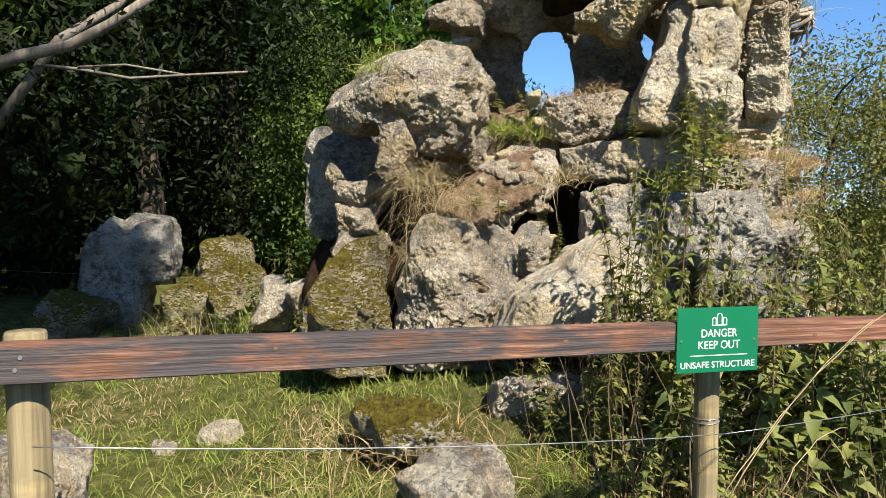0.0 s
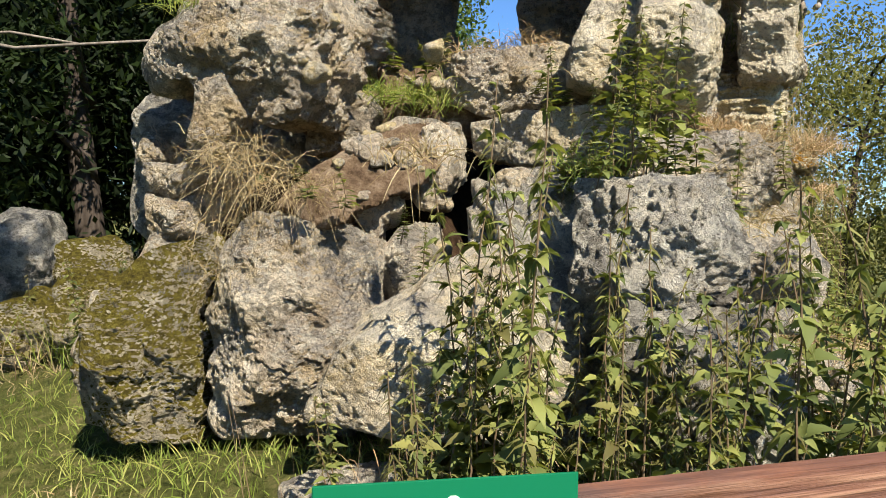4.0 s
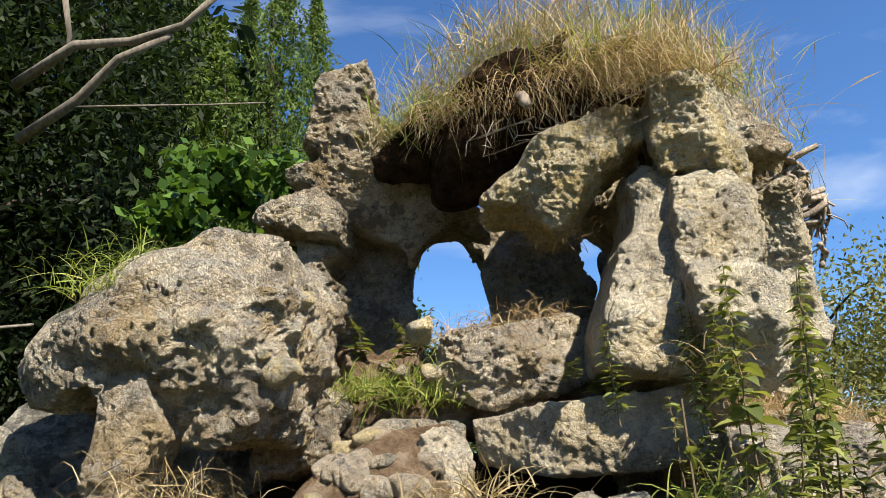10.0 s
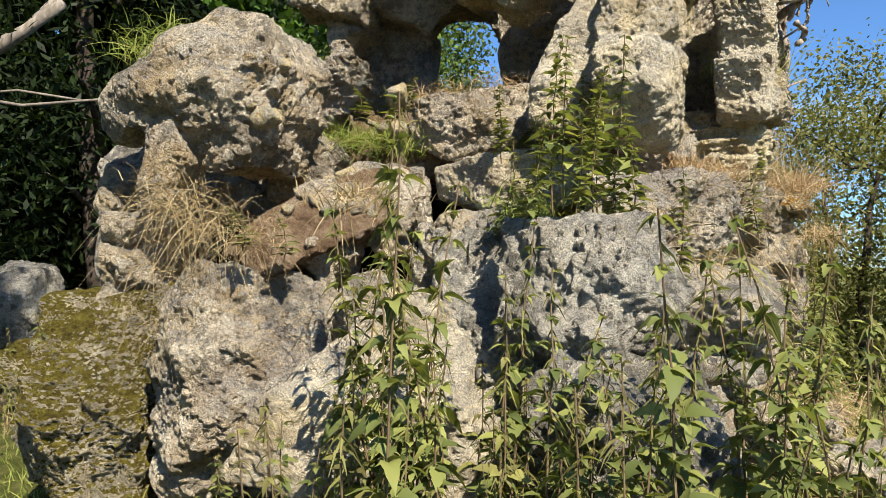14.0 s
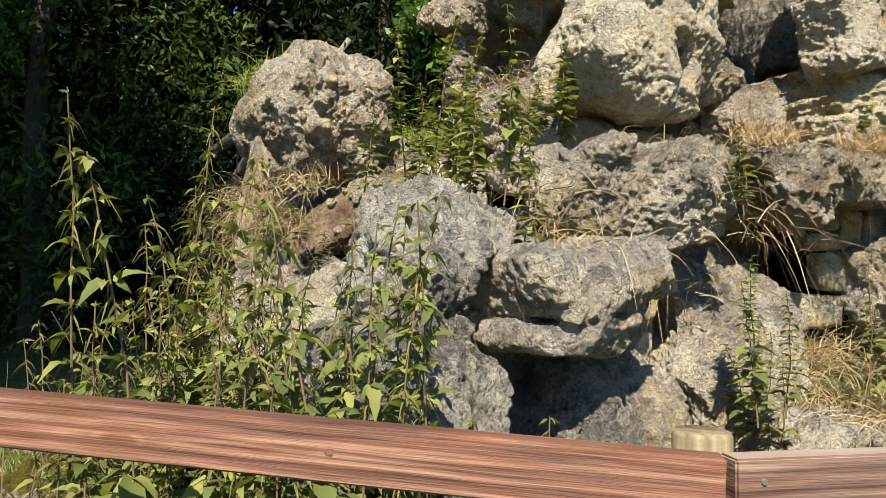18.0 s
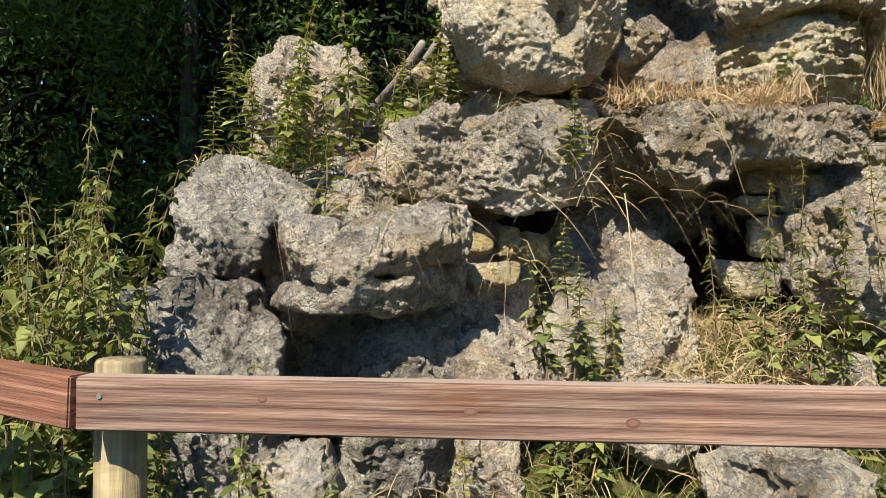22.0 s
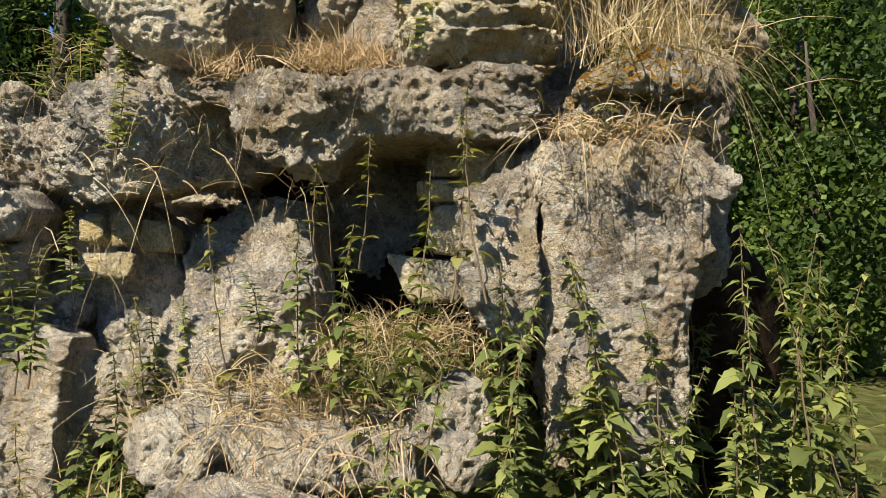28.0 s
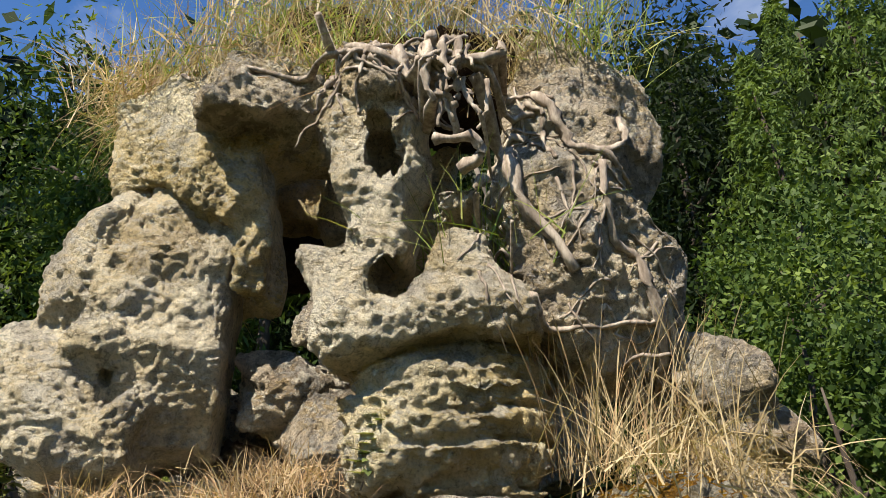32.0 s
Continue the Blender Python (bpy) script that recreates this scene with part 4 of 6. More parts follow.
rock("mossy_cap_rock", [], "mossy cap rock of limestone capped with rusty moss", "rust_moss", shards=[(2.89, 5.85, 1.78, 62, 0.32, 0.06, 0.2, [(-0.2, 0.0), (-0.12, 0.07), (-0.02, 0.1), (0.11, 0.07), (0.2, 0.03), (0.19, -0.05), (0.06, -0.1), (0.01, -0.04), (-0.09, -0.03), (-0.18, -0.04)])], seed=30)
rock("low_rim_rock", [(2.55, 5.07, 0.7, 0.32, 0.2, 0.08, 68, -3, 4), (2.67, 5.37, 0.76, 0.11, 0.2, 0.14, 68, 0, 4), (2.27, 4.79, 0.67, 0.23, 0.25, 0.14, 68, 0, 4)], "low rim rock of weathered cream and grey limestone", "rock", vox=0.02, seed=31, pits=1.5)
rock("grey_lichened_rock", [], "grey lichened rock of grey lichened limestone", "grey", shards=[(1.62, 3.51, 1.37, 56, 0.42, 0.1, 0, [(-0.24, -0.12), (-0.19, 0.05), (-0.16, 0.17), (-0.03, 0.2), (0.11, 0.19), (0.22, 0.12), (0.24, 0.03), (0.11, -0.03), (0.09, -0.13), (0.04, -0.19), (-0.09, -0.2), (-0.22, -0.19)])], seed=32)
rock("low_grey_rock", [], "low grey rock of grey lichened limestone", "grey", shards=[(1.73, 3.27, 0.79, 56, 0.42, 0.1, 0.1, [(-0.27, 0.24), (-0.21, 0.36), (-0.02, 0.4), (0.17, 0.39), (0.25, 0.25), (0.27, 0.1), (0.28, -0.37), (-0.28, -0.4), (-0.25, 0.08)])], seed=33)
rock("white_slanting_rock", [], "white slanting rock of pale yellowish limestone", "pale", shards=[(0.8, 3.58, 1.0, 6, 0.5, 0.07, 0.35, [(-0.25, 0.08), (-0.17, 0.14), (-0.1, 0.19), (-0.02, 0.26), (0.04, 0.27), (0.1, 0.31), (0.15, 0.35), (0.2, 0.33), (0.32, 0.25), (0.38, 0.23), (0.43, 0.12), (0.47, 0.02), (0.49, -0.35), (-0.49, -0.26), (-0.35, -0.01)])], vox=0.016, seed=34, rough=0.5, craggy=0.6, chips=0.8, pits=0.4)
rock("nettle_grown_rock", [], "nettle grown rock of grey lichened limestone", "grey", shards=[(1.3, 3.72, 1.12, 6, 0.5, 0.1, 0.15, [(-0.34, 0.41), (-0.26, 0.47), (-0.11, 0.5), (0.07, 0.44), (0.23, 0.42), (0.3, 0.28), (0.34, 0.18), (0.32, 0.01), (0.28, -0.5), (-0.27, -0.47), (-0.26, -0.11), (-0.29, 0.19)])], vox=0.016, seed=35, pits=1.2, chips=1.5, craggy=1.3)
rock("hole_edge_rock", [], "hole edge rock of weathered cream and grey limestone", "rock", shards=[(1.08, 4.05, 1.47, 0, 0.4, 0.07, 0, [(-0.21, 0.1), (-0.15, 0.11), (-0.12, 0.14), (-0.01, 0.17), (0.05, 0.13), (0.15, 0.09), (0.17, 0.02), (0.21, -0.07), (0.17, -0.14), (0.03, -0.17), (-0.13, -0.17), (-0.15, -0.12), (-0.11, -0.07), (-0.16, -0.04), (-0.21, 0.02)]), (0.9, 4.1, 1.31, 0, 0.25, 0.03, 0, [(-0.06, 0.15), (0.0, 0.15), (0.06, 0.08), (0.05, -0.1), (0.01, -0.15), (-0.02, -0.05), (-0.05, -0.01), (-0.04, 0.07)])], vox=0.017, seed=36)
HOOK = (2.58, 5.36, 2.58, 62, 0.26, 0.05, 0, [(-0.29, 0.36), (-0.2, 0.43), (-0.03, 0.42), (0.04, 0.27), (0.04, 0.13), (0.0, 0.02), (-0.0, -0.14), (-0.05, -0.2), (-0.08, -0.25), (-0.03, -0.27), (0.04, -0.2), (0.07, -0.11), (0.12, -0.07), (0.21, -0.09), (0.21, -0.13), (0.23, -0.19), (0.3, -0.28), (0.32, -0.36), (0.18, -0.36), (0.03, -0.38), (-0.08, -0.41), (-0.14, -0.43), (-0.21, -0.42), (-0.25, -0.36), (-0.25, -0.27), (-0.32, -0.13), (-0.31, -0.1), (-0.21, -0.1), (-0.17, -0.03), (-0.22, 0.1)])
HOOK_HOLLOWS = [(2.71, 5.25, 2.61, 0.061), (2.62, 5.28, 2.67, 0.065), (2.53, 5.3, 2.73, 0.069), (2.44, 5.33, 2.79, 0.073), (2.73, 5.22, 2.67, 0.048), (2.66, 5.24, 2.72, 0.05), (2.6, 5.26, 2.77, 0.052), (2.53, 5.28, 2.82, 0.054), (2.73, 5.33, 2.46, 0.041), (2.62, 5.38, 2.52, 0.044), (2.51, 5.42, 2.58, 0.047), (2.4, 5.46, 2.64, 0.05), (2.68, 5.27, 2.31, 0.05), (2.6, 5.29, 2.34, 0.053), (2.52, 5.32, 2.38, 0.056), (2.44, 5.35, 2.42, 0.059)]
HOOK_GROOVE = [(2.51, 5.23, 2.47, 0.033), (2.5, 5.21, 2.48, 0.033), (2.49, 5.19, 2.49, 0.033), (2.47, 5.18, 2.5, 0.033), (2.46, 5.16, 2.51, 0.033), (2.46, 5.15, 2.52, 0.033), (2.45, 5.14, 2.52, 0.033), (2.44, 5.13, 2.53, 0.033)]
rock("pierced_hook_rock", [], "pierced hook rock of pale yellowish limestone", "pale", shards=[HOOK], vox=0.014, seed=37, facets=0, craggy=0.7, rough=0.8, chips=0.7, pits=0.2, holes=HOOK_HOLLOWS + HOOK_GROOVE)
rock("flat_cap_stone", [(2.57, 5.51, 2.58, 0.06, 0.1, 0.02, 67, 2, 4)], "flat cap stone of weathered cream and grey limestone", "rock", vox=0.012, seed=38, rough=0.5)
rock("arch_roof_rock", [], "arch roof rock of ochre-stained limestone", "yellow", shards=[(2.04, 4.84, 2.91, 67, 0.35, 0.06, 0, [(-0.38, 0.32), (-0.1, 0.44), (0.31, 0.4), (0.38, 0.07), (0.25, 0.07), (0.18, 0.03), (0.25, -0.31), (0.24, -0.44), (0.15, -0.43), (0.14, -0.27), (-0.02, -0.18), (-0.14, -0.08), (-0.29, -0.1)]), (1.51, 5.21, 3.27, 67, 0.25, 0.02, 0, [(-0.22, 0.21), (0.16, 0.28), (0.22, -0.28), (-0.08, -0.22)])], vox=0.019, seed=40)
rock("root_bound_rock", [], "root bound rock of weathered cream and grey limestone", "rock", shards=[(2.72, 5.85, 2.75, 67, 0.5, 0.1, 0.1, [(-0.15, 0.54), (0.19, 0.6), (0.22, 0.2), (0.2, -0.08), (0.16, -0.16), (0.26, -0.25), (0.25, -0.49), (0.18, -0.6), (-0.09, -0.58), (-0.17, -0.49), (-0.24, -0.26), (-0.26, 0.0)])], vox=0.019, seed=41)
rock("root_bound_rock", [(2.42, 5.36, 3.02, 0.16, 0.2, 0.13, 67, 0, 4)], "root bound rock of weathered cream and grey limestone", "rock", vox=0.02, seed=96, pits=0.6)
rock("shoulder_rock", [], "shoulder rock of weathered cream and grey limestone", "rock", shards=[(2.76, 6.24, 2.12, 67, 0.35, 0.07, 0.1, [(-0.17, 0.14), (-0.08, 0.19), (0.04, 0.11), (0.15, -0.06), (0.18, -0.12), (0.16, -0.18), (0.08, -0.19), (-0.07, -0.11), (-0.18, -0.04)]), (2.78, 6.19, 1.81, 67, 0.3, 0.05, 0, [(-0.07, 0.19), (0.09, 0.11), (0.11, -0.07), (0.02, -0.19), (-0.11, -0.14)])], seed=42)
rock("arch_sill_stone", [(1.97, 5.41, 2.05, 0.23, 0.2, 0.16, 29, 0, 4)], "arch sill stone of weathered cream and grey limestone", "rock", vox=0.02, seed=69, pits=0.5)
rock("arch_floor_stone", [(1.83, 5.23, 2.2, 0.16, 0.2, 0.14, 67, 0, 4)], "arch floor stone of weathered cream and grey limestone", "rock", vox=0.02, seed=43)
rock("under_shelf_stone", [(1.59, 4.54, 1.2, 0.2, 0.2, 0.24, 68, 0, 4), (1.73, 4.52, 0.83, 0.15, 0.2, 0.21, 68, 0, 4)], "under shelf stone of weathered cream and grey limestone", "rock", vox=0.02, seed=60, pits=0.5)
rock("base_rubble_rock", [(1.81, 4.45, 0.71, 0.24, 0.2, 0.16, 68, 0, 4)], "base rubble rock of weathered cream and grey limestone", "rock", vox=0.02, seed=61, pits=0.5)
rock("buried_rail_side_rock", [(1.95, 3.57, 0.62, 0.11, 0.17, 0.1, 46, 0, 4)], "buried rail side rock of weathered cream and grey limestone", "rock", vox=0.02, seed=65, pits=0.5)
rock("layered_low_rock", [(2.81, 4.7, 0.57, 0.22, 0.2, 0.11, 46, 0, 4)], "layered low rock of weathered cream and grey limestone", "rock", vox=0.02, seed=66, strata=0.015)
rock("dark_crack_stone", [(1.53, 3.79, 1.17, 0.04, 0.2, 0.16, 38, 0, 4)], "dark crack stone of weathered cream and grey limestone", "rock", vox=0.02, seed=67, pits=0.38)
rock("mid_face_stone", [(0.57, 4.57, 1.19, 0.13, 0.25, 0.19, 6, 0, 4)], "mid face stone of weathered cream and grey limestone", "rock", vox=0.02, seed=68, pits=0.38)
rock("ledge_bank_rock", [(0.51, 5.55, 2.09, 0.28, 0.3, 0.17, -9, 0, 4)], "ledge bank rock of brown crumbling earth over stone", "earth", vox=0.02, seed=75)
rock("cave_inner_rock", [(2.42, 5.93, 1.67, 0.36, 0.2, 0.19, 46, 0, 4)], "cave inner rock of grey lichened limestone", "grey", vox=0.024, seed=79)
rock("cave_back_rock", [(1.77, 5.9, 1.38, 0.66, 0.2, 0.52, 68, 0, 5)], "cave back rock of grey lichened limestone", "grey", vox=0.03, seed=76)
rock("cave_end_rock", [(2.51, 6.11, 1.44, 0.3, 0.2, 0.35, 38, 0, 4)], "cave end rock of weathered cream and grey limestone", "rock", vox=0.03, seed=77)
rock("front_stone", [(0.08, 2.8, 0.28, 0.24, 0.25, 0.14, 1, 0, 4)], "front stone of weathered cream and grey limestone", "rock", vox=0.02, seed=44, pits=0.62)
rock("moss_topped_mound_rock", [(-0.13, 3.35, 0.38, 0.29, 0.25, 0.12, 1, 0, 3)], "moss topped mound rock of brown moss over pale limestone", "moss", vox=0.02, seed=45)
rock("sunken_pale_stone", [(0.67, 3.57, 0.45, 0.37, 0.25, 0.14, 1, -8, 4)], "sunken pale stone of weathered cream and grey limestone", "rock", vox=0.02, seed=46)
rock("fence_side_boulder", [(-1.46, 2.33, 0.47, 0.2, 0.25, 0.18, 1, 0, 4)], "fence side boulder of weathered cream and grey limestone", "rock", vox=0.02, seed=47, pits=0.62)
rock("small_white_stone", [(-1.26, 3.87, 0.15, 0.12, 0.1, 0.08, 1, 0, 4)], "small white stone of pale yellowish limestone", "pale", vox=0.02, seed=48)
rock("small_grey_stone", [(-1.49, 3.62, 0.17, 0.06, 0.06, 0.05, 1, 0, 4)], "small grey stone of weathered cream and grey limestone", "rock", vox=0.02, seed=49)
rock("standing_grey_rock", [(-3.48, 7.26, 0.79, 0.28, 0.4, 0.61, 1, -8, 4), (-3.21, 7.33, 1.07, 0.27, 0.35, 0.36, 1, 0, 4), (-3.48, 7.05, 0.52, 0.26, 0.3, 0.37, 1, 0, 4)], "standing grey rock of grey lichened limestone", "grey", vox=0.03, seed=50, pits=1)
rock("low_mossy_rock", [(-3.51, 6.44, 0.48, 0.34, 0.3, 0.22, 1, 0, 4)], "low mossy rock of brown moss over pale limestone", "moss", vox=0.03, seed=51)
rock("broken_base_rock", [(-2.13, 6.55, 0.85, 0.24, 0.3, 0.36, 1, 0, 4), (-2.34, 6.22, 0.61, 0.18, 0.25, 0.31, 1, 0, 4), (-1.82, 6.04, 0.76, 0.22, 0.25, 0.22, 1, 0, 4)], "broken base rock of brown moss over pale limestone", "moss", vox=0.03, seed=52)
rock("base_stone", [(-1.35, 5.4, 0.74, 0.15, 0.2, 0.2, 1, 0, 4), (-1.1, 5.26, 0.83, 0.11, 0.15, 0.11, 1, 0, 4)], "base stone of weathered cream and grey limestone", "rock", vox=0.025, seed=53)
rock("stalactite_rock", [], "pitted prop of cream limestone under the overhang", "rock", shards=[(-0.32, 4.42, 1.86, -10, 0.2, 0.05, 0, [(-0.12, 0.21), (0.06, 0.21), (0.12, 0.03), (0.05, -0.14), (-0.03, -0.21), (-0.12, -0.12), (-0.09, 0.01)])], vox=0.016, seed=91, rough=0.4, chips=0.5, craggy=0.6)
rock("cap_seat_rock", [], "low stone under the mossy cap rock", "rock", shards=[(2.83, 5.91, 1.69, 62, 0.35, 0.04, 0, [(-0.19, 0.08), (-0.08, 0.08), (0.02, 0.02), (0.19, 0.06), (0.27, -0.03), (0.15, -0.08), (-0.26, -0.08), (-0.27, 0.0)])], seed=90)
rock("slab_bed_rock", [], "dark earth bed between the slab and the block", "earth", shards=[(1.02, 5.12, 1.97, 0, 0.55, 0.03, 0.3, [(-0.77, 0.11), (-0.4, 0.05), (0.07, 0.05), (0.54, 0.1), (0.77, 0.08), (0.77, -0.04), (0.3, -0.11), (-0.22, -0.11), (-0.77, -0.11)])], seed=92, vox=0.022, pits=0, chips=0.4)
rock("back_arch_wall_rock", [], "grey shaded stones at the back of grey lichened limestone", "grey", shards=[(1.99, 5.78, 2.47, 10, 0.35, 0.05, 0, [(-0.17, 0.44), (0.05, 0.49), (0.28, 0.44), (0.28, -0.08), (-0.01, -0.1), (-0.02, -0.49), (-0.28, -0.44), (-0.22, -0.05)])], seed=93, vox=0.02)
rock("monolith_bed_rock", [], "dark earth packed under the tall monolith", "earth", shards=[(1.55, 5.1, 2.0, 0, 0.4, 0.03, 0.2, [(-0.26, 0.11), (-0.01, 0.1), (0.28, 0.03), (0.26, -0.1), (-0.28, -0.11)])], seed=94, vox=0.02, pits=0)


# ---- fence ----
def box_bm(bm, size, m, bevel=0.004):
    g = bmesh.ops.create_cube(bm, size=1)
    bmesh.ops.scale(bm, vec=size, verts=g["verts"])
    if bevel:
        es = list({e for v in g["verts"] for e in v.link_edges})
        r = bmesh.ops.bevel(bm, geom=es, offset=bevel, segments=2, affect="EDGES")
        vs = list({v for f in r["faces"] for v in f.verts} | {v for v in g["verts"] if v.is_valid})
    else:
        vs = g["verts"]
    bmesh.ops.transform(bm, matrix=m, verts=vs)
    return bm


JOINT = Vector((2.54, 2.86, 1.05))
LEFT = Vector((-0.83, 1.25, 1.20))
RIGHT = Vector((4.75, 5.22, 1.04))
FAR_LEFT = LEFT + (LEFT - JOINT).normalized() * 1.2 + Vector((-0.15, -0.1, 0.0))


def rail(name, a, b, mat, parent, label, height=0.085, thick=0.04):
    """A square-edged plank whose top edge runs from a to b."""
    d = b - a
    m = Matrix.Translation((a + b) / 2 - Vector((0, 0, height / 2))) @ d.to_track_quat("X", "Z").to_matrix().to_4x4()
    bm = box_bm(bmesh.new(), (d.length, thick, height), Matrix(), 0.003)
    ob = part(name, bm, mat, parent, label)
    ob.matrix_local = m
    return ob


fence = tagged(new("fence"), "post and rail fence of red-stained timber with a slack wire below", "fence")
rail("rail", LEFT, JOINT - Vector((0.005, 0.003, 0)), MAT["rail_dark"], fence, "partly charred red-stained rail")
rail("rail", JOINT, RIGHT, MAT["rail_red"], fence, "red-stained softwood rail with knots")
rail("rail", FAR_LEFT, LEFT - Vector((0.004, 0.002, 0)), MAT["rail_red"], fence, "red-stained rail end")
out_a = (JOINT - LEFT).normalized().cross(Vector((0, 0, 1)))
for at, rr, top, lean in ((LEFT + (JOINT - LEFT).normalized() * 0.05, 0.042, 0.012, 0.01), (Vector((0.93, 2.09, 1.11)), 0.039, -0.01, 0.0), (JOINT + Vector((-0.025, 0.015, 0)), 0.043, 0.014, 0.0), (RIGHT - Vector((0.2, 0.22, 0)), 0.042, 0.01, 0.0)):
    c = at - out_a * (0.02 + rr)
    bm = tube(bmesh.new(), [(c.x + lean, c.y, -0.1), (c.x, c.y, 0.5), (c.x - lean, c.y, c.z + top - 0.006), (c.x - lean, c.y, c.z + top)], [rr * 1.03, rr, rr * 0.98, rr * 0.9], 20)
    part("post", bm, MAT["post"], fence, "round weathered softwood post", True)


# ---- the shade-dark fill core and the soil on top ----
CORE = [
    # added core behind the rocks; its dark soil colour stands in for shade
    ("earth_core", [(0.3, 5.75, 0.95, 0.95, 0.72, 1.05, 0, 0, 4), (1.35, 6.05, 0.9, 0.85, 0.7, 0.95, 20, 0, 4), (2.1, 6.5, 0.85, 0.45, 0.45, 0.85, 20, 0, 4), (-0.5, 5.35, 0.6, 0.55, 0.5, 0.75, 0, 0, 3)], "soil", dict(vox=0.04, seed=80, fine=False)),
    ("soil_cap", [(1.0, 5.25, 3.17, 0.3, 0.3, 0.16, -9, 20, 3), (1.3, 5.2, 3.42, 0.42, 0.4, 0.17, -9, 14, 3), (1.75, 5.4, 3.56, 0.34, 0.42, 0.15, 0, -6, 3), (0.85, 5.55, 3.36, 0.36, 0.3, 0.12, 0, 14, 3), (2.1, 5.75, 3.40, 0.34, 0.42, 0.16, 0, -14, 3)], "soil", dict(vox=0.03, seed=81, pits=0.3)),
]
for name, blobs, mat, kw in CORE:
    mesh_object(name, rock_mesh(name, blobs, **kw), MAT[mat], label="crumbling dark soil held by roots and dry grass" if name == "soil_cap" else "added fill core, coloured dark for the shade in the gaps", category="earth")


# ---- trees and hedges ----
def leaf_quads(rng, pts, length, width, up=0.0, droop=0.0):
    """Rhombic leaves at the given points, turned at random; up tips their faces to the sky, droop hangs them."""
    n = len(pts)
    d = rng.normal(size=(n, 3))
    d[:, 2] -= droop
    d /= np.linalg.norm(d, axis=1)[:, None]
    q = rng.normal(size=(n, 3))
    q[:, 2] += up
    s = np.cross(d, q)
    s /= np.linalg.norm(s, axis=1)[:, None] + 1e-9
    ln = length * rng.uniform(0.6, 1.3, (n, 1))
    wd = width * rng.uniform(0.6, 1.3, (n, 1))
    v = np.stack([pts, pts + d * ln * 0.5 + s * wd * 0.5, pts + d * ln, pts + d * ln * 0.5 - s * wd * 0.5], 1)
    return v.reshape(-1, 3), np.arange(n * 4).reshape(n, 4)


def crown_points(rng, centre, radii, n, clumps, spread=0.28):
    """Leaf places gathered in clumps that lie mostly near the skin of an egg-shaped crown."""
    c = rng.normal(size=(clumps, 3))
    c /= np.linalg.norm(c, axis=1)[:, None]
    c *= rng.uniform(0.45, 1.05, (clumps, 1)) ** 0.6
    size = rng.uniform(0.5, 1.3, clumps) * spread
    pick = rng.integers(0, clumps, n)
    p = c[pick] + rng.normal(size=(n, 3)) * size[pick][:, None] * 0.5
    return p * np.array(radii) + np.array(centre)


def tree(name, x, y, height, radius, leaf, seed, label, leaves=9000, size=(0.16, 0.05), bole=0.25, conifer=False, droop=0.3, low=0.12, group="trees behind the ruin", clumps=70):
    rng = np.random.default_rng(seed)
    rnd = random.Random(seed)
    base = ground_height(x, y) - 0.1
    top = new(name)
    top.location = (x, y, base)
    tagged(top, label, "tree", group)
    pts = bent((0, 0, 0), (rnd.uniform(-0.3, 0.3), rnd.uniform(-0.3, 0.3), height * 0.92), (rnd.uniform(-0.2, 0.2), rnd.uniform(-0.2, 0.2), 0), 8, 0.04, rnd)
    bm = tube(bmesh.new(), pts, [bole * (1 - 0.9 * i / 8) for i in range(9)], 10)
    part("trunk", bm, MAT["dark_bark"], top, "", True)
    for i in range(6):
        h = height * rnd.uniform(low, 0.85)
        a = rnd.uniform(0, 2 * math.pi)
        r = radius * (1.0 - h / height if conifer else 0.75) * rnd.uniform(0.6, 1.0)
        e = Vector((r * math.cos(a), r * math.sin(a), h + (r * (-0.15 if conifer else 0.5))))
        part("limb", tube(bmesh.new(), bent((0, 0, h), e, (0, 0, 0.1 * r), 6, 0.05, rnd), [(0.07 - 0.009 * k) * bole * 4 for k in range(7)], 6), MAT["dark_bark"], top, "", True)
    if conifer:
        h = low * height + (1 - low) * height * rng.random(leaves) ** 1.5
        a = rng.uniform(0, 2 * np.pi, leaves)
        tier = 0.72 + 0.42 * np.sin(h * 6.5 + np.floor(a * 2.2) * 2.1 + 1.5 * np.sin(a * 3))
        r = radius * (1.03 - h / height) * tier * rng.uniform(0.3, 1.0, leaves) ** 0.5
        p = np.stack([r * np.cos(a), r * np.sin(a), h - 0.18 * r], 1)
    else:
        p = crown_points(rng, (0, 0, height * (0.5 + low * 0.5)), (radius, radius, height * (0.52 - low * 0.5)), leaves, clumps)
    v, f = leaf_quads(rng, p, *size, up=0.6, droop=droop)
    mesh_object("crown", from_arrays("crown", v, f), leaf, top)
    return top


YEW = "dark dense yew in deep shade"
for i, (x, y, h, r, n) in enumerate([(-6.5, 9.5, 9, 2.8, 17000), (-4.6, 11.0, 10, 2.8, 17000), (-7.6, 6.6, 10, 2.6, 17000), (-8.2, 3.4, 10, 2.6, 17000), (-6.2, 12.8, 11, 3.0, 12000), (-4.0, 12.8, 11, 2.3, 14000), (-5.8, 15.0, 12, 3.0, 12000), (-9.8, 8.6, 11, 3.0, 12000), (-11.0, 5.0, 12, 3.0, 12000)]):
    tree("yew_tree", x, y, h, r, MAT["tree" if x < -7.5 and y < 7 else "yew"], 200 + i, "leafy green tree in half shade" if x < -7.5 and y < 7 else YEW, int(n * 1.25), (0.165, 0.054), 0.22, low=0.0)
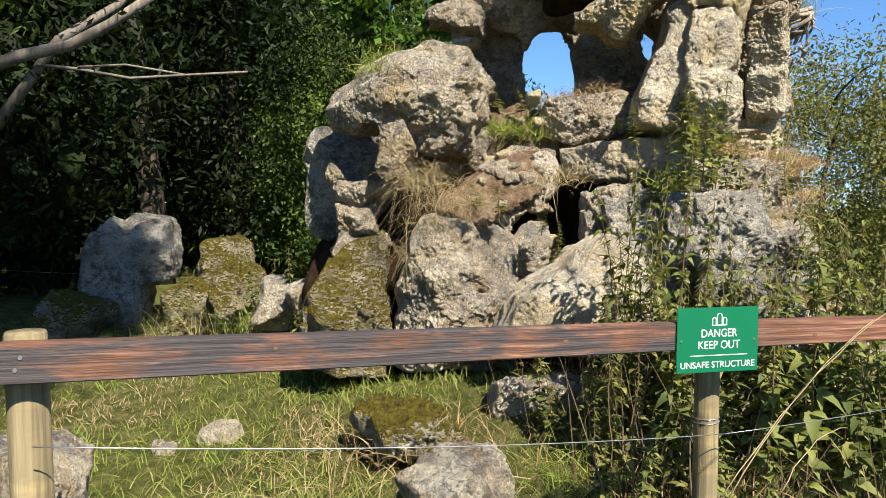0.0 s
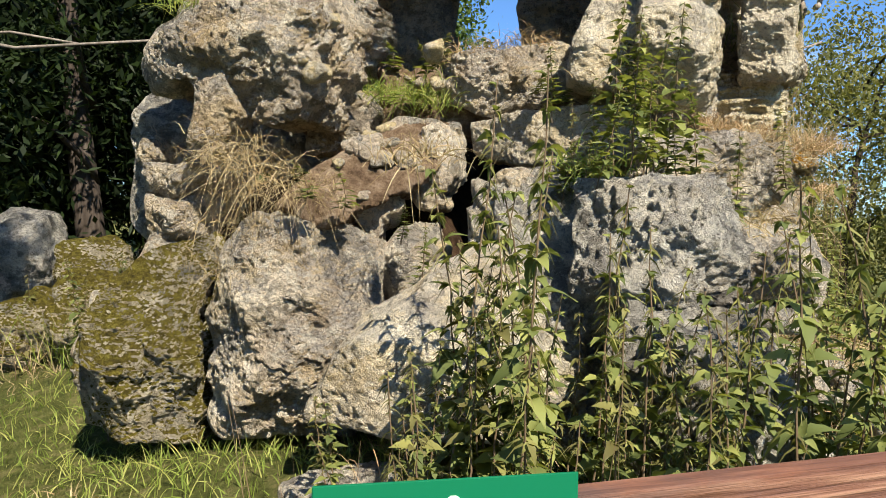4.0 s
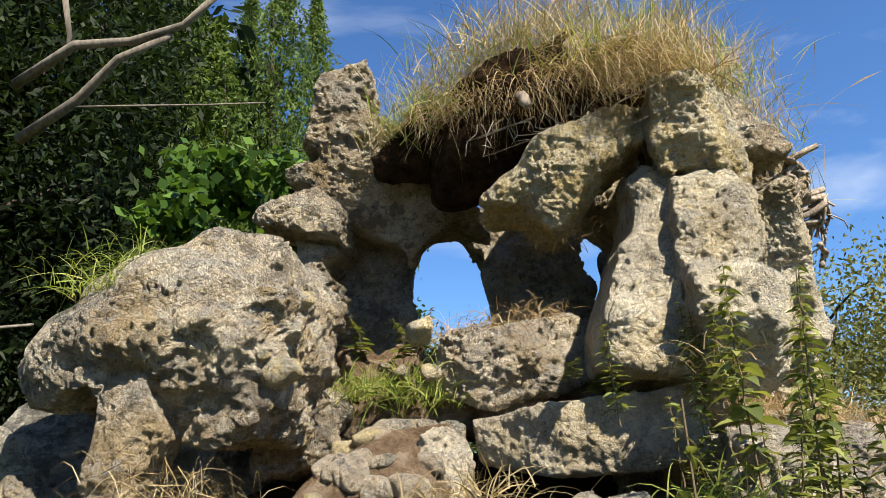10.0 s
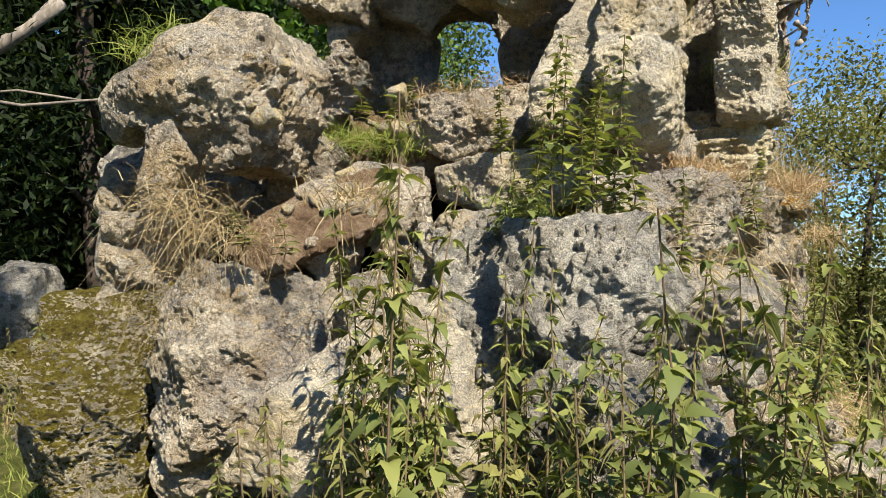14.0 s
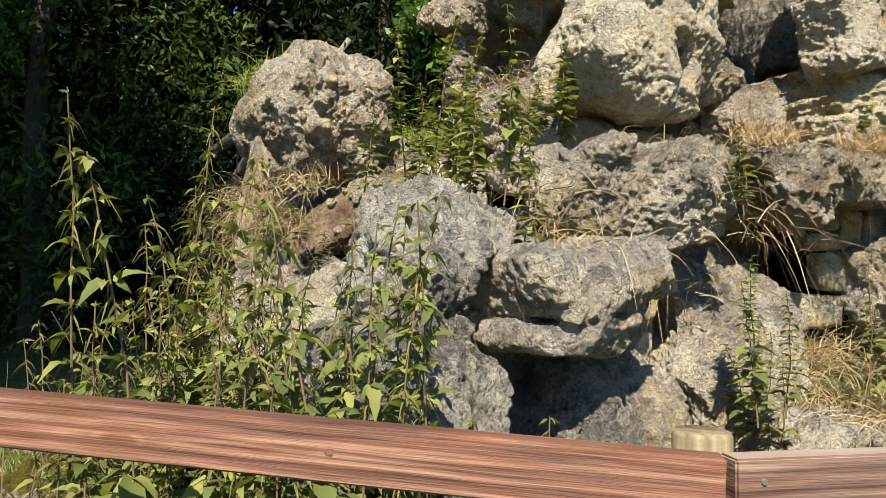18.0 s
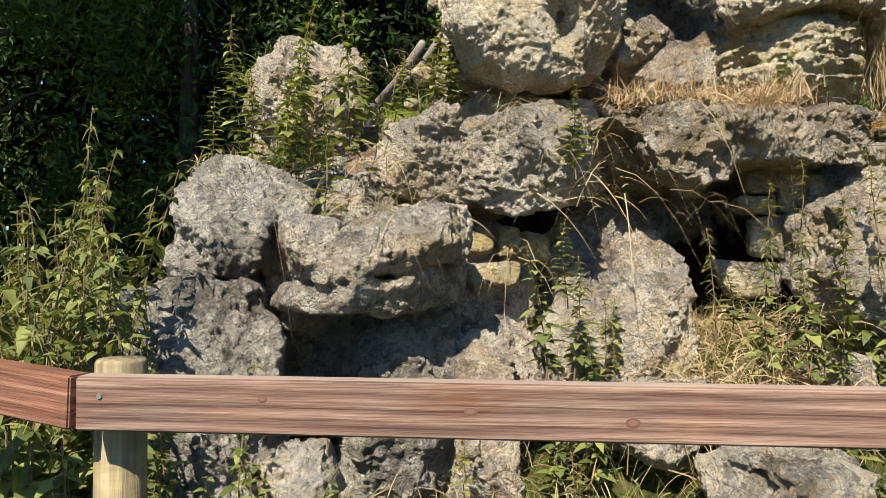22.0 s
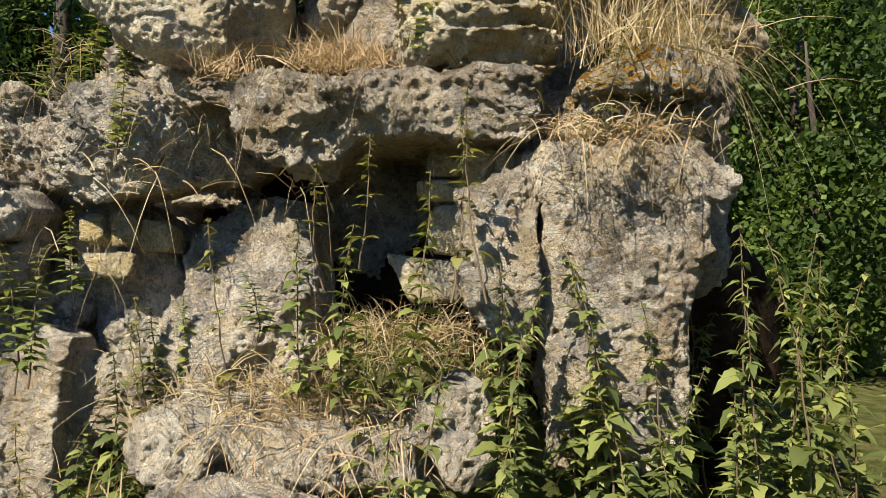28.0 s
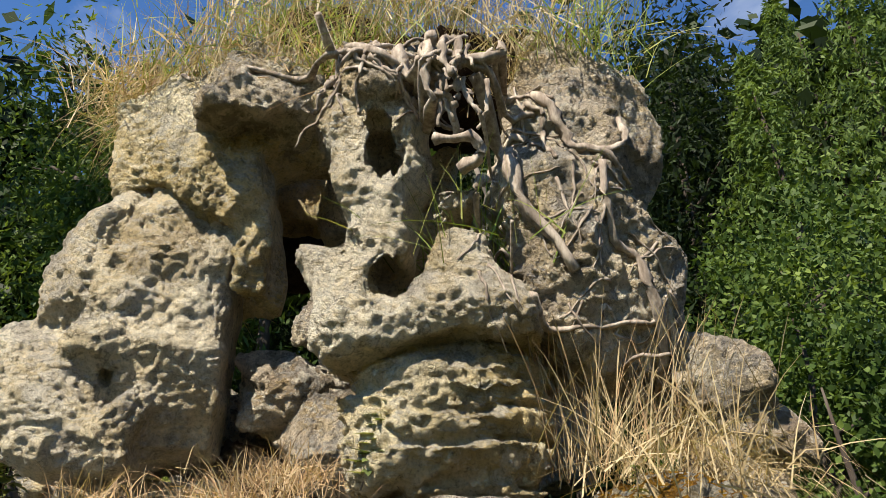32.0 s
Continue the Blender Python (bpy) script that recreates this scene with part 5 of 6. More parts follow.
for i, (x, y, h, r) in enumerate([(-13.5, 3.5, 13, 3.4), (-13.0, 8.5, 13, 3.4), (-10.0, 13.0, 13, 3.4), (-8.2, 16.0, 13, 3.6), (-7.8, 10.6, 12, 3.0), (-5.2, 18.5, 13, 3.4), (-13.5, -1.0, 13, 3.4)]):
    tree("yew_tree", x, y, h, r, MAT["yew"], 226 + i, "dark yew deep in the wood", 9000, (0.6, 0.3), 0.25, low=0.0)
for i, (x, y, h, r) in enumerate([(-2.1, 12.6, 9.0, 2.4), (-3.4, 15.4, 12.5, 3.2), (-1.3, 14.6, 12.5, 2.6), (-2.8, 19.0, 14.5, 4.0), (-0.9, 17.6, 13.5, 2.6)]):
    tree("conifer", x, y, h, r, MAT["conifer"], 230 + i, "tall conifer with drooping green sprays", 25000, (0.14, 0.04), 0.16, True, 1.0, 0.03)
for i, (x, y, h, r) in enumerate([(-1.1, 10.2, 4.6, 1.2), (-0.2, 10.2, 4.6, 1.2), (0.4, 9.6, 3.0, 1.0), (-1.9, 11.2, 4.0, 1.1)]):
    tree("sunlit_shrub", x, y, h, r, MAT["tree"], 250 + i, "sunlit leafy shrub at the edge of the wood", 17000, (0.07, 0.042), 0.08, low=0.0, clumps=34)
for i, (x, y, h, r) in enumerate([(4.4, 8.2, 3.0, 1.3), (5.6, 7.6, 3.5, 1.5), (6.6, 6.2, 3.3, 1.4), (5.0, 10.0, 3.4, 1.6), (7.4, 8.6, 3.6, 1.7), (3.6, 10.5, 2.3, 1.2)]):
    tree("hedge_bush", x, y, h, r, MAT["hedge"], 270 + i, "tangled olive-green hedge bush", 23000, (0.052, 0.026), 0.06, low=0.0, group="hedge beside the ruin")
# unseen tall trees on the near side, added to shade the far clearing
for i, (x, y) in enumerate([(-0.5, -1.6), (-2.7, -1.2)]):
    tree("yew_tree", x, y, 13.5, 2.1, MAT["yew"], 290 + i, "unseen tall yew added to shade the far clearing", 16000, (0.26, 0.09), 0.2, low=0.64)


# ---- small plants ----
bpy.context.view_layer.update()
DEPS = bpy.context.evaluated_depsgraph_get()


def drop(x, y, top):
    """The first surface under a point, or the ground."""
    hit, place, normal, _, ob, _ = scene.ray_cast(DEPS, Vector((x, y, top)), Vector((0, 0, -1)))
    return place if hit else Vector((x, y, ground_height(x, y)))


def blades(rng, base, way, length, width, droop, segs=4, head=0.0):
    """Bent tapering blades: base points, first directions, lengths; head swells the tip into an ear of seed."""
    n = len(base)
    way = way / (np.linalg.norm(way, axis=1)[:, None] + 1e-9)
    side = np.cross(way, rng.normal(size=(n, 3)))
    side /= np.linalg.norm(side, axis=1)[:, None] + 1e-9
    rows = []
    for k in range(segs + 1):
        t = k / segs
        c = base + way * (length * t)[:, None]
        c[:, 2] -= droop * length * t * t
        wd = width * (1.0 - 0.85 * t)
        if head:
            wd = width * (0.45 + (head if 0.70 < t < 0.95 else 0.0)) * (0.3 if t > 0.96 else 1.0)
        wd = np.broadcast_to(np.asarray(wd, dtype=float), (n,))[:, None] * 0.5
        rows.append(np.stack([c - side * wd, c + side * wd], 1))
    v = np.stack(rows, 1).reshape(n, -1, 3)
    per = 2 * (segs + 1)
    q = np.array([(2 * k, 2 * k + 1, 2 * k + 3, 2 * k + 2) for k in range(segs)])
    f = (np.arange(n)[:, None, None] * per + q[None]).reshape(-1, 4)
    return v.reshape(-1, 3), f


def tuft(place, count, length, spread, mat, seed, lean=(0, 0, 0.9), loose=0.5, droop=0.3, width=0.004, label="dry straw-coloured grass tuft", name="grass_tuft", head=0.0, flat=0.3):
    rng = np.random.default_rng(seed)
    base = rng.normal(size=(count, 3)) * np.array((spread, spread, spread * flat)) * 0.5
    way = np.array(lean) + rng.normal(size=(count, 3)) * loose
    ln = length * rng.uniform(0.45, 1.15, count)
    v, f = blades(rng, base, way, ln, width * rng.uniform(0.6, 1.3, count), droop, 5 if head else 4, head)
    ob = mesh_object(name, from_arrays(name, v, f), MAT[mat], label=label, category="grass", kind="stuff")
    ob.location = place
    return ob


# lawn and rough growth round the ruin
rng = np.random.default_rng(5)
n = 48000
gxy = np.stack([rng.uniform(-4.5, 4.2, n), rng.uniform(1.0, 7.5, n)], 1)
keep = rng.random(n) < np.where((gxy[:, 0] > -2.6) & (gxy[:, 1] < 5.2), 1.0, 0.45)
patch = np.array([noise.noise(Vector((a * 1.3, b * 1.3, 0.5))) for a, b in gxy])
gxy, patch = gxy[keep], patch[keep]
for mat, pick, ln, label in (("grass", patch > -0.1, 0.13, "long green meadow grass in the clearing"), ("straw", patch <= -0.1, 0.09, "short parched grass in the clearing")):
    p = gxy[pick]
    base = np.array([(a, b, ground_height(a, b) - 0.01) for a, b in p])
    way = np.array((0, 0, 0.9)) + rng.normal(size=(len(p), 3)) * 0.45
    v, f = blades(rng, base, way, ln * rng.uniform(0.4, 1.4, len(p)), 0.006, 0.35, 3)
    mesh_object("meadow_grass", from_arrays("meadow_grass", v, f), MAT[mat], label=label, category="grass", kind="stuff")


def leaf_mesh(name, length, width, droop):
    """A toothed lance-shaped leaf folded along its rib."""
    n = 7
    vs, fs = [], []
    for k in range(n + 1):
        t = k / n
        half = width * 0.5 * (math.sin(math.pi * t ** 0.62) ** 0.9 if 0 < t < 1 else 0.02) * (1.0 if k % 2 else 0.82)
        x, z = length * t, -droop * length * t * t
        vs += [(x, 0, z), (x - 0.04 * length, half, z + half * 0.35), (x - 0.04 * length, -half, z + half * 0.35)]
    for k in range(n):
        a, b = 3 * k, 3 * k + 3
        fs += [(a, b, b + 1, a + 1), (a, a + 2, b + 2, b)]
    # the two young leaves that grow in the axil
    base, nv = np.array(vs), len(vs)
    allv, allf = [base], list(fs)
    for j, (turn, tip, sc) in enumerate(((55, -25, 0.62), (-60, 20, 0.5))):
        m = np.array((Matrix.Rotation(radians(turn), 3, "Z") @ Matrix.Rotation(radians(tip), 3, "Y")))
        allv.append(base @ m.T * sc)
        allf += [tuple(q + nv * (j + 1) for q in face) for face in fs]
    me = from_arrays(name, np.concatenate(allv), allf)
    me.polygons.foreach_set("use_smooth", np.ones(len(me.polygons), dtype=bool))
    return me


LEAF = {}
for key, mat in (("green", "nettle"), ("withered", "nettle_dry")):
    LEAF[key] = [leaf_mesh("side_shoot", 0.065, 0.041, 0.3), leaf_mesh("side_shoot", 0.063, 0.034, 0.6)]
    for me in LEAF[key]:
        me.materials.append(MAT[mat])


def nettle(seed, pairs, key, size, thin=0.0):
    """A nettle one metre tall: ridged stem, paired hanging leaves that shrink upwards, flower strings near the tip."""
    rnd = random.Random(seed)
    top = tagged(new("nettle"), "green stinging nettle with toothed hanging leaves" if key == "green" else "withered brownish nettle with drooping leaves", "nettle", "nettles round the ruin")
    pts = bent((0, 0, 0), (rnd.uniform(-0.08, 0.08), rnd.uniform(-0.08, 0.08), 1.0), (rnd.uniform(-0.05, 0.05), rnd.uniform(-0.05, 0.05), 0), 10, 0.006, rnd)
    part("stem", tube(bmesh.new(), pts, [0.0042 - 0.0026 * i / 10 for i in range(11)], 6), MAT["stem"], top)
    for i in range(pairs):
        t = 0.16 + 0.83 * i / (pairs - 1)
        if rnd.random() < thin * (1 - t):
            continue
        p = pts[min(9, int(t * 10))].lerp(pts[min(10, int(t * 10) + 1)], t * 10 % 1)
        s = size * (0.75 + 0.6 * math.sin(math.pi * min(1, t * 0.95))) * (1.15 - 0.75 * t) * rnd.uniform(0.8, 1.2)
        for k in (0, 1):
            if rnd.random() < 0.08:
                continue
            ob = new("side_shoot", LEAF[key][rnd.random() < 0.45])
            ob.parent = top
            a = 90 * (i % 2) + 180 * k + rnd.uniform(-25, 25)
            ob.matrix_local = pose(p.x, p.y, p.z, 0, 0, a) @ pose(0.012 * s, 0, 0, rnd.uniform(-25, 25), rnd.uniform(-40, 25), 0) @ Matrix.Diagonal((s, s, s, 1))
    rg = np.random.default_rng(seed)
    m = 34
    hh = rg.uniform(0.6, 0.97, m)
    a = rg.uniform(0, 6.28, m)
    base = np.stack([np.interp(hh, [i / 10 for i in range(11)], [p.x for p in pts]), np.interp(hh, [i / 10 for i in range(11)], [p.y for p in pts]), hh], 1)
    v, f = blades(rg, base, np.stack([np.cos(a), np.sin(a), np.full(m, -0.2)], 1), rg.uniform(0.02, 0.05, m), 0.006, 0.8, 2)
    mesh_object("flower_tassel", from_arrays("flower_tassel", v, f), MAT["nettle_dry"], top)
    return top


KINDS = [nettle(1, 16, "green", 1.35), nettle(2, 14, "green", 1.5, 0.15), nettle(3, 18, "green", 1.15), nettle(4, 12, "withered", 1.1, 0.5), nettle(5, 9, "withered", 0.9, 0.6)]
used = set()


def plant(kind, x, y, z, height, lean=0.0, seed=0):
    rnd = random.Random(seed * 7919 + int(x * 1000) + int(y * 777))
    m = pose(x, y, z - 0.01, rnd.uniform(-5, 5) + lean, rnd.uniform(-6, 6), rnd.uniform(0, 360)) @ Matrix.Diagonal((min(1.1, 0.52 + 0.45 * height),) * 2 + (height, 1))
    if kind in used:
        return copy_thing(KINDS[kind], m)
    used.add(kind)
    KINDS[kind].matrix_basis = m
    return KINDS[kind]


def patch_of(kinds, x0, x1, y0, y1, count, low, high, seed, top=1.3):
    rnd = random.Random(seed)
    for i in range(count):
        x, y = rnd.uniform(x0, x1), rnd.uniform(y0, y1)
        z = drop(x, y, top).z if top else ground_height(x, y)
        plant(rnd.choice(kinds), x, y, z, rnd.uniform(low, high), rnd.uniform(-4, 4), seed + i)


# nettles between the fence and the rocks
patch_of([3, 0, 4, 2, 3], 0.75, 1.40, 2.70, 3.35, 22, 0.7, 1.15, 11, 0)
patch_of([0, 1, 2], 1.3, 2.1, 2.95, 3.35, 14, 0.6, 1.0, 12, 0)
patch_of([3, 4, 4, 2], 0.55, 1.25, 2.5, 3.2, 14, 0.3, 0.8, 13, 0)
patch_of([0, 2, 3], 1.15, 1.75, 3.5, 4.1, 10, 0.25, 0.5, 14, 2.2)
patch_of([0, 1, 3], 0.35, 0.85, 3.15, 3.5, 8, 0.3, 0.65, 15, 0)
# nettles by the side fence
patch_of([0, 1, 2], 1.75, 2.35, 3.05, 3.45, 8, 0.5, 0.85, 16, 0)
patch_of([0, 1, 2], 1.25, 1.95, 2.8, 3.15, 12, 0.95, 1.4, 17, 0)
patch_of([2, 3, 0], 2.1, 2.5, 4.2, 4.7, 8, 0.35, 0.6, 18, 0.9)
patch_of([0, 1, 2], 2.75, 3.3, 5.0, 6.3, 22, 0.5, 0.9, 19, 0)
patch_of([0, 1, 2, 3], 2.6, 3.6, 6.2, 7.4, 10, 0.6, 1.2, 20, 0)
patch_of([0, 3, 2], -1.6, -0.8, 4.7, 5.6, 8, 0.4, 0.9, 21, 0)
patch_of([3, 4, 0], -2.6, -1.4, 5.6, 6.6, 8, 0.4, 0.8, 22, 0)
# low weeds and rough grass under the side rail
patch_of([0, 2, 3], 1.9, 2.9, 3.2, 4.4, 6, 0.15, 0.4, 24, 0)
patch_of([2, 3], 2.3, 3.3, 4.2, 5.2, 5, 0.15, 0.4, 25, 0)
for k in range(34):
    rnd = random.Random(760 + k)
    x, y = rnd.uniform(1.7, 3.2), rnd.uniform(3.1, 5.2)
    tuft(Vector((x, y, ground_height(x, y))), 110, 0.24, 0.34, ("straw", "straw", "grass", "rusty")[k % 4], 760 + k, (0, 0, 0.8), 0.6, 0.5, 0.004, "rough grass under the fence")
# single stems on the rocks
for k, (kind, at, h) in enumerate((
        (0, (2.30, 4.20, 0.85), 0.50), (2, (2.26, 4.34, 1.09), 0.32), (2, (2.37, 4.24, 0.88), 0.42),
        (3, (2.63, 4.98, 1.15), 0.38), (3, (2.62, 5.08, 1.22), 0.40), (0, (2.56, 4.81, 1.01), 0.22),
        (3, (2.86, 5.26, 1.14), 0.55), (3, (2.89, 5.35, 1.14), 0.62), (2, (2.21, 4.44, 1.52), 0.36), (3, (2.96, 5.62, 1.61), 0.30),
        (2, (1.51, 4.18, 1.78), 0.30), (0, (1.56, 3.93, 1.54), 0.75), (0, (1.49, 3.75, 1.54), 0.62), (2, (1.38, 3.62, 1.61), 0.55), (0, (1.36, 3.82, 1.60), 0.7))):
    plant(kind, *at, h, 0, 300 + k)
for k, (kind, at, h) in enumerate((
        (2, (0.66, 3.97, 1.04), 0.42), (2, (0.59, 4.02, 1.33), 0.18), (1, (0.57, 5.19, 2.19), 0.22), (1, (0.37, 5.26, 2.23), 0.20), (0, (0.66, 5.17, 2.21), 0.24),
        (2, (1.54, 4.44, 1.78), 0.52), (2, (1.54, 4.46, 1.85), 0.40), (0, (1.27, 4.73, 1.97), 0.10), (0, (1.16, 4.68, 2.01), 0.10),
        (1, (0.34, 4.14, 1.44), 0.22), (1, (0.20, 4.07, 1.48), 0.20), (2, (2.47, 5.30, 1.87), 0.26), (2, (1.55, 4.34, 1.87), 0.40), (2, (1.18, 4.25, 1.83), 0.36))):
    plant(kind, *at, h, 0, 340 + k)
# tall plants close to the fence
for k, (kind, at, h) in enumerate(((0, (1.50, 2.72, 0.15), 1.55), (1, (1.85, 2.88, 0.15), 1.6), (3, (1.02, 2.55, 0.15), 1.15), (2, (1.30, 2.62, 0.15), 1.2), (4, (0.80, 2.42, 0.15), 0.8), (0, (1.75, 2.78, 0.15), 1.1), (2, (2.1, 2.95, 0.15), 1.0))):
    plant(kind, *at, h, 0, 380 + k)

# seeding nettles on the dry bank before the cave and beside the pillar
for k, (kind, at, h) in enumerate(((2, (2.76, 5.16), 0.80), (0, (2.72, 5.02), 0.62), (2, (2.83, 5.42), 0.78), (3, (2.52, 4.76), 0.60), (2, (2.62, 4.92), 0.62), (0, (3.04, 6.10), 1.05), (1, (3.12, 6.28), 1.15), (0, (3.0, 6.42), 1.0), (2, (3.2, 6.05), 0.9))):
    plant(kind, *at, drop(at[0], at[1], 1.1).z, h, 0, 500 + k)
# the tallest stems, which stand up against the arch and the dark trees
for k, (kind, at, h) in enumerate(((2, (0.96, 2.80), 1.66), (2, (0.78, 3.10), 1.62), (0, (0.98, 3.12), 1.42), (1, (1.10, 3.02), 1.34), (0, (0.88, 3.22), 1.3), (2, (1.22, 3.08), 1.28))):
    plant(kind, *at, ground_height(*at), h, 0, 395 + k)

# ---- dry grass on the rocks ----
for k in range(16):
    t = k / 15
    a = Vector((0.75, 5.08, 3.37)).lerp(Vector((1.62, 4.62, 3.42)), t)
    z = drop(a.x, a.y + 0.1 * (k % 3), 5.0)
    z.z = max(z.z, a.z - 0.06)
    tuft(z, 190, 0.34, 0.26, "straw" if k % 4 else "grass", 400 + k, (0.0, -0.12, 0.8), 0.38, 0.35, 0.0042)
    tuft(a + Vector((0.02, 0.0, -0.05)), 100, 0.20, 0.16, "straw" if k % 3 else "rusty", 430 + k, (0, -0.7, -0.1), 0.4, 0.7, 0.0042, "dead grass hanging over a soil edge")
for k in range(14):
    a = Vector((1.76, 5.05, 3.65)).lerp(Vector((2.84, 5.90, 3.14)), k / 13)
    z = drop(a.x, a.y, 5.0)
    tuft(z, 200, 0.40, 0.24, "straw" if k % 3 else "grass", 460 + k, (0.1, 0, 0.8), 0.35, 0.3, 0.004)
for k in range(9):
    a = Vector((1.72, 4.57, 3.24)).lerp(Vector((2.38, 5.21, 3.28)), k / 8)
    tuft(drop(a.x, a.y, 5.0), 170, 0.3, 0.2, ("straw", "rusty", "grass")[k % 3], 480 + k, (0, 0, 0.8), 0.4, 0.3, 0.004)
for k in range(7):
    a = Vector((0.54, 5.48, 3.55)).lerp(Vector((0.88, 5.32, 3.57)), k / 6)
    tuft(drop(a.x, a.y, 5.0), 120, 0.22, 0.14, "grass" if k % 2 else "straw", 495 + k, (0, 0, 0.8), 0.4, 0.3, 0.004)
# tall seeding stems against the sky
for k in range(12):
    a = Vector((0.98, 5.22, 3.49)).lerp(Vector((2.25, 4.82, 3.16)), k / 11)
    tuft(drop(a.x, a.y, 5.0), 9, 0.62, 0.2, "straw", 510 + k, (0.05, 0, 0.9), 0.25, 0.25, 0.0035, "tall seeding grass stems", head=2.4)
# rusty grass on the squared block and beside the layered rock
for k in range(8):
    a = Vector((0.75, 5.12, 2.31)).lerp(Vector((1.28, 5.04, 2.31)), k / 7)
    tuft(drop(a.x, a.y, 2.75), 130, 0.13, 0.16, "rusty" if k % 3 else "straw", 530 + k, (0, -0.2, 0.7), 0.6, 0.5, 0.0035, "short reddish dead grass on a rock")
for k, at in enumerate(((2.53, 4.96, 1.79), (2.60, 4.99, 1.79), (2.63, 5.05, 1.79), (2.08, 5.16, 1.92), (2.22, 5.24, 1.90), (2.19, 4.76, 1.82))):
    tuft(at, 150, 0.16, 0.1, "rusty", 545 + k, (0, 0, 0.8), 0.45, 0.4, 0.0032, "reddish dead grass beside a layered rock")
# hanging straw below the pitted rock
for k in range(8):
    a = Vector((-0.20, 4.27, 1.74)).lerp(Vector((0.14, 4.21, 1.53)), (k % 6) / 5) + Vector((0, -0.03 * (k // 6), -0.08 * (k // 6)))
    tuft(a, 60, 0.34, 0.16, "straw", 560 + k, (0.05, -0.4, 0.3), 0.5, 0.85, 0.0024, "long dry grass hanging down a rock face")
for k, at in enumerate(((-0.24, 4.18, 1.21), (-0.15, 4.19, 1.39), (-0.08, 4.19, 1.51), (0.23, 4.17, 1.53))):
    tuft(at, 60, 0.28, 0.14, "straw", 575 + k, (0, -0.3, 0.4), 0.55, 0.8, 0.0024, "long dry grass hanging down a rock face")
# green tufts on the ledges
for k, at in enumerate(((0.13, 5.17, 2.13), (0.47, 5.09, 2.06), (0.58, 5.06, 2.08), (0.38, 5.05, 2.04), (-0.37, 4.60, 2.48), (0.65, 5.03, 2.00), (-0.45, 4.48, 2.38), (0.67, 3.86, 1.64), (1.30, 3.86, 1.60))):
    tuft(at, 150, 0.2, 0.16, "grass" if k != 7 else "straw", 585 + k, (0, -0.15, 0.8), 0.5, 0.5, 0.0045, "green grass tuft on a ledge")
# dry bank beside the cave
for k in range(16):
    rnd = random.Random(600 + k)
    x, y = rnd.uniform(2.1, 2.65), rnd.uniform(4.75, 5.6)
    tuft(drop(x, y, 1.1), 150, 0.26, 0.22, "straw" if k % 4 else "rusty", 600 + k, (0.25, -0.2, 0.5), 0.6, 0.5, 0.004, "dry matted grass on a bank")
# tall dry stems by the layered rock
for k in range(14):
    a = Vector((2.57, 5.75, 1.91)).lerp(Vector((2.73, 6.11, 1.93)), k / 13)
    tuft(a, 20, 0.56, 0.14, "straw" if k % 3 else "rusty", 620 + k, (0.02, 0, 0.95), 0.22, 0.25, 0.003, "tall dry grass stems between the rocks", head=0.6 if k % 2 else 0.0)
for k in range(7):
    a = Vector((2.79, 5.94, 1.95)).lerp(Vector((2.85, 6.17, 1.89)), k / 6)
    tuft(a, 34, 0.34, 0.14, "straw", 640 + k, (0.25, 0.1, 0.35), 0.3, 1.0, 0.003, "dry grass arching over a mossy rock")
for k in range(10):
    a = Vector((2.88, 5.55, 1.61)).lerp(Vector((3.01, 5.87, 1.61)), k / 9)
    tuft(a, 34, 0.16, 0.12, "straw" if k % 2 else "rusty", 650 + k, (0.2, -0.1, 0.4), 0.5, 0.6, 0.0038, "dead grass on top of a pillar")
for k, at in enumerate(((1.90, 3.84, 1.41), (1.95, 3.96, 1.39), (1.85, 3.71, 1.42), (2.23, 4.51, 1.46), (1.75, 3.98, 1.59), (2.03, 4.33, 1.73), (1.48, 4.27, 2.01), (2.60, 4.51, 0.91), (2.66, 4.68, 0.90))):
    tuft(at, 36, 0.2, 0.16, "straw", 665 + k, (0.1, -0.1, 0.5), 0.6, 0.6, 0.0036)
# thin dead stalks trailing over the side rocks
for k, at in enumerate(((1.98, 4.22, 1.72), (2.06, 4.40, 1.66), (2.14, 4.58, 1.68), (2.22, 4.72, 1.60), (2.10, 4.50, 1.55), (2.36, 4.95, 1.86), (1.82, 3.86, 1.45), (1.70, 3.62, 1.50), (2.05, 4.30, 1.25), (2.30, 4.95, 1.45), (2.48, 5.20, 1.84), (2.80, 5.78, 1.66))):
    tuft(at, 16, 0.34, 0.16, ("straw", "stem", "straw")[k % 3], 1300 + k, (0.35, -0.15, 0.35), 0.55, 1.1, 0.0026, "thin dead stalks trailing over rock", "dead_stalks")
# tall sunlit grass and dry growth beside the standing rock
for k in range(9):
    rnd = random.Random(1330 + k)
    x, y = rnd.uniform(-2.3, -1.05), rnd.uniform(5.7, 6.7)
    tuft(Vector((x, y, ground_height(x, y))), 90, 0.6, 0.34, ("grass", "straw", "straw")[k % 3], 1330 + k, (0, -0.05, 0.9), 0.35, 0.35, 0.006, "tall sunlit grass beside the ruin")
# growth at the foot of the rocks
for k in range(26):
    rnd = random.Random(700 + k)
    x, y = rnd.uniform(-0.9, 1.9), rnd.uniform(2.7, 3.75)
    tuft(Vector((x, y, ground_height(x, y))), 120, 0.3, 0.3, ("straw", "grass", "rusty", "grass")[k % 4], 700 + k, (0, 0, 0.8), 0.5, 0.45, 0.004, "tangled grass at the foot of the rocks")

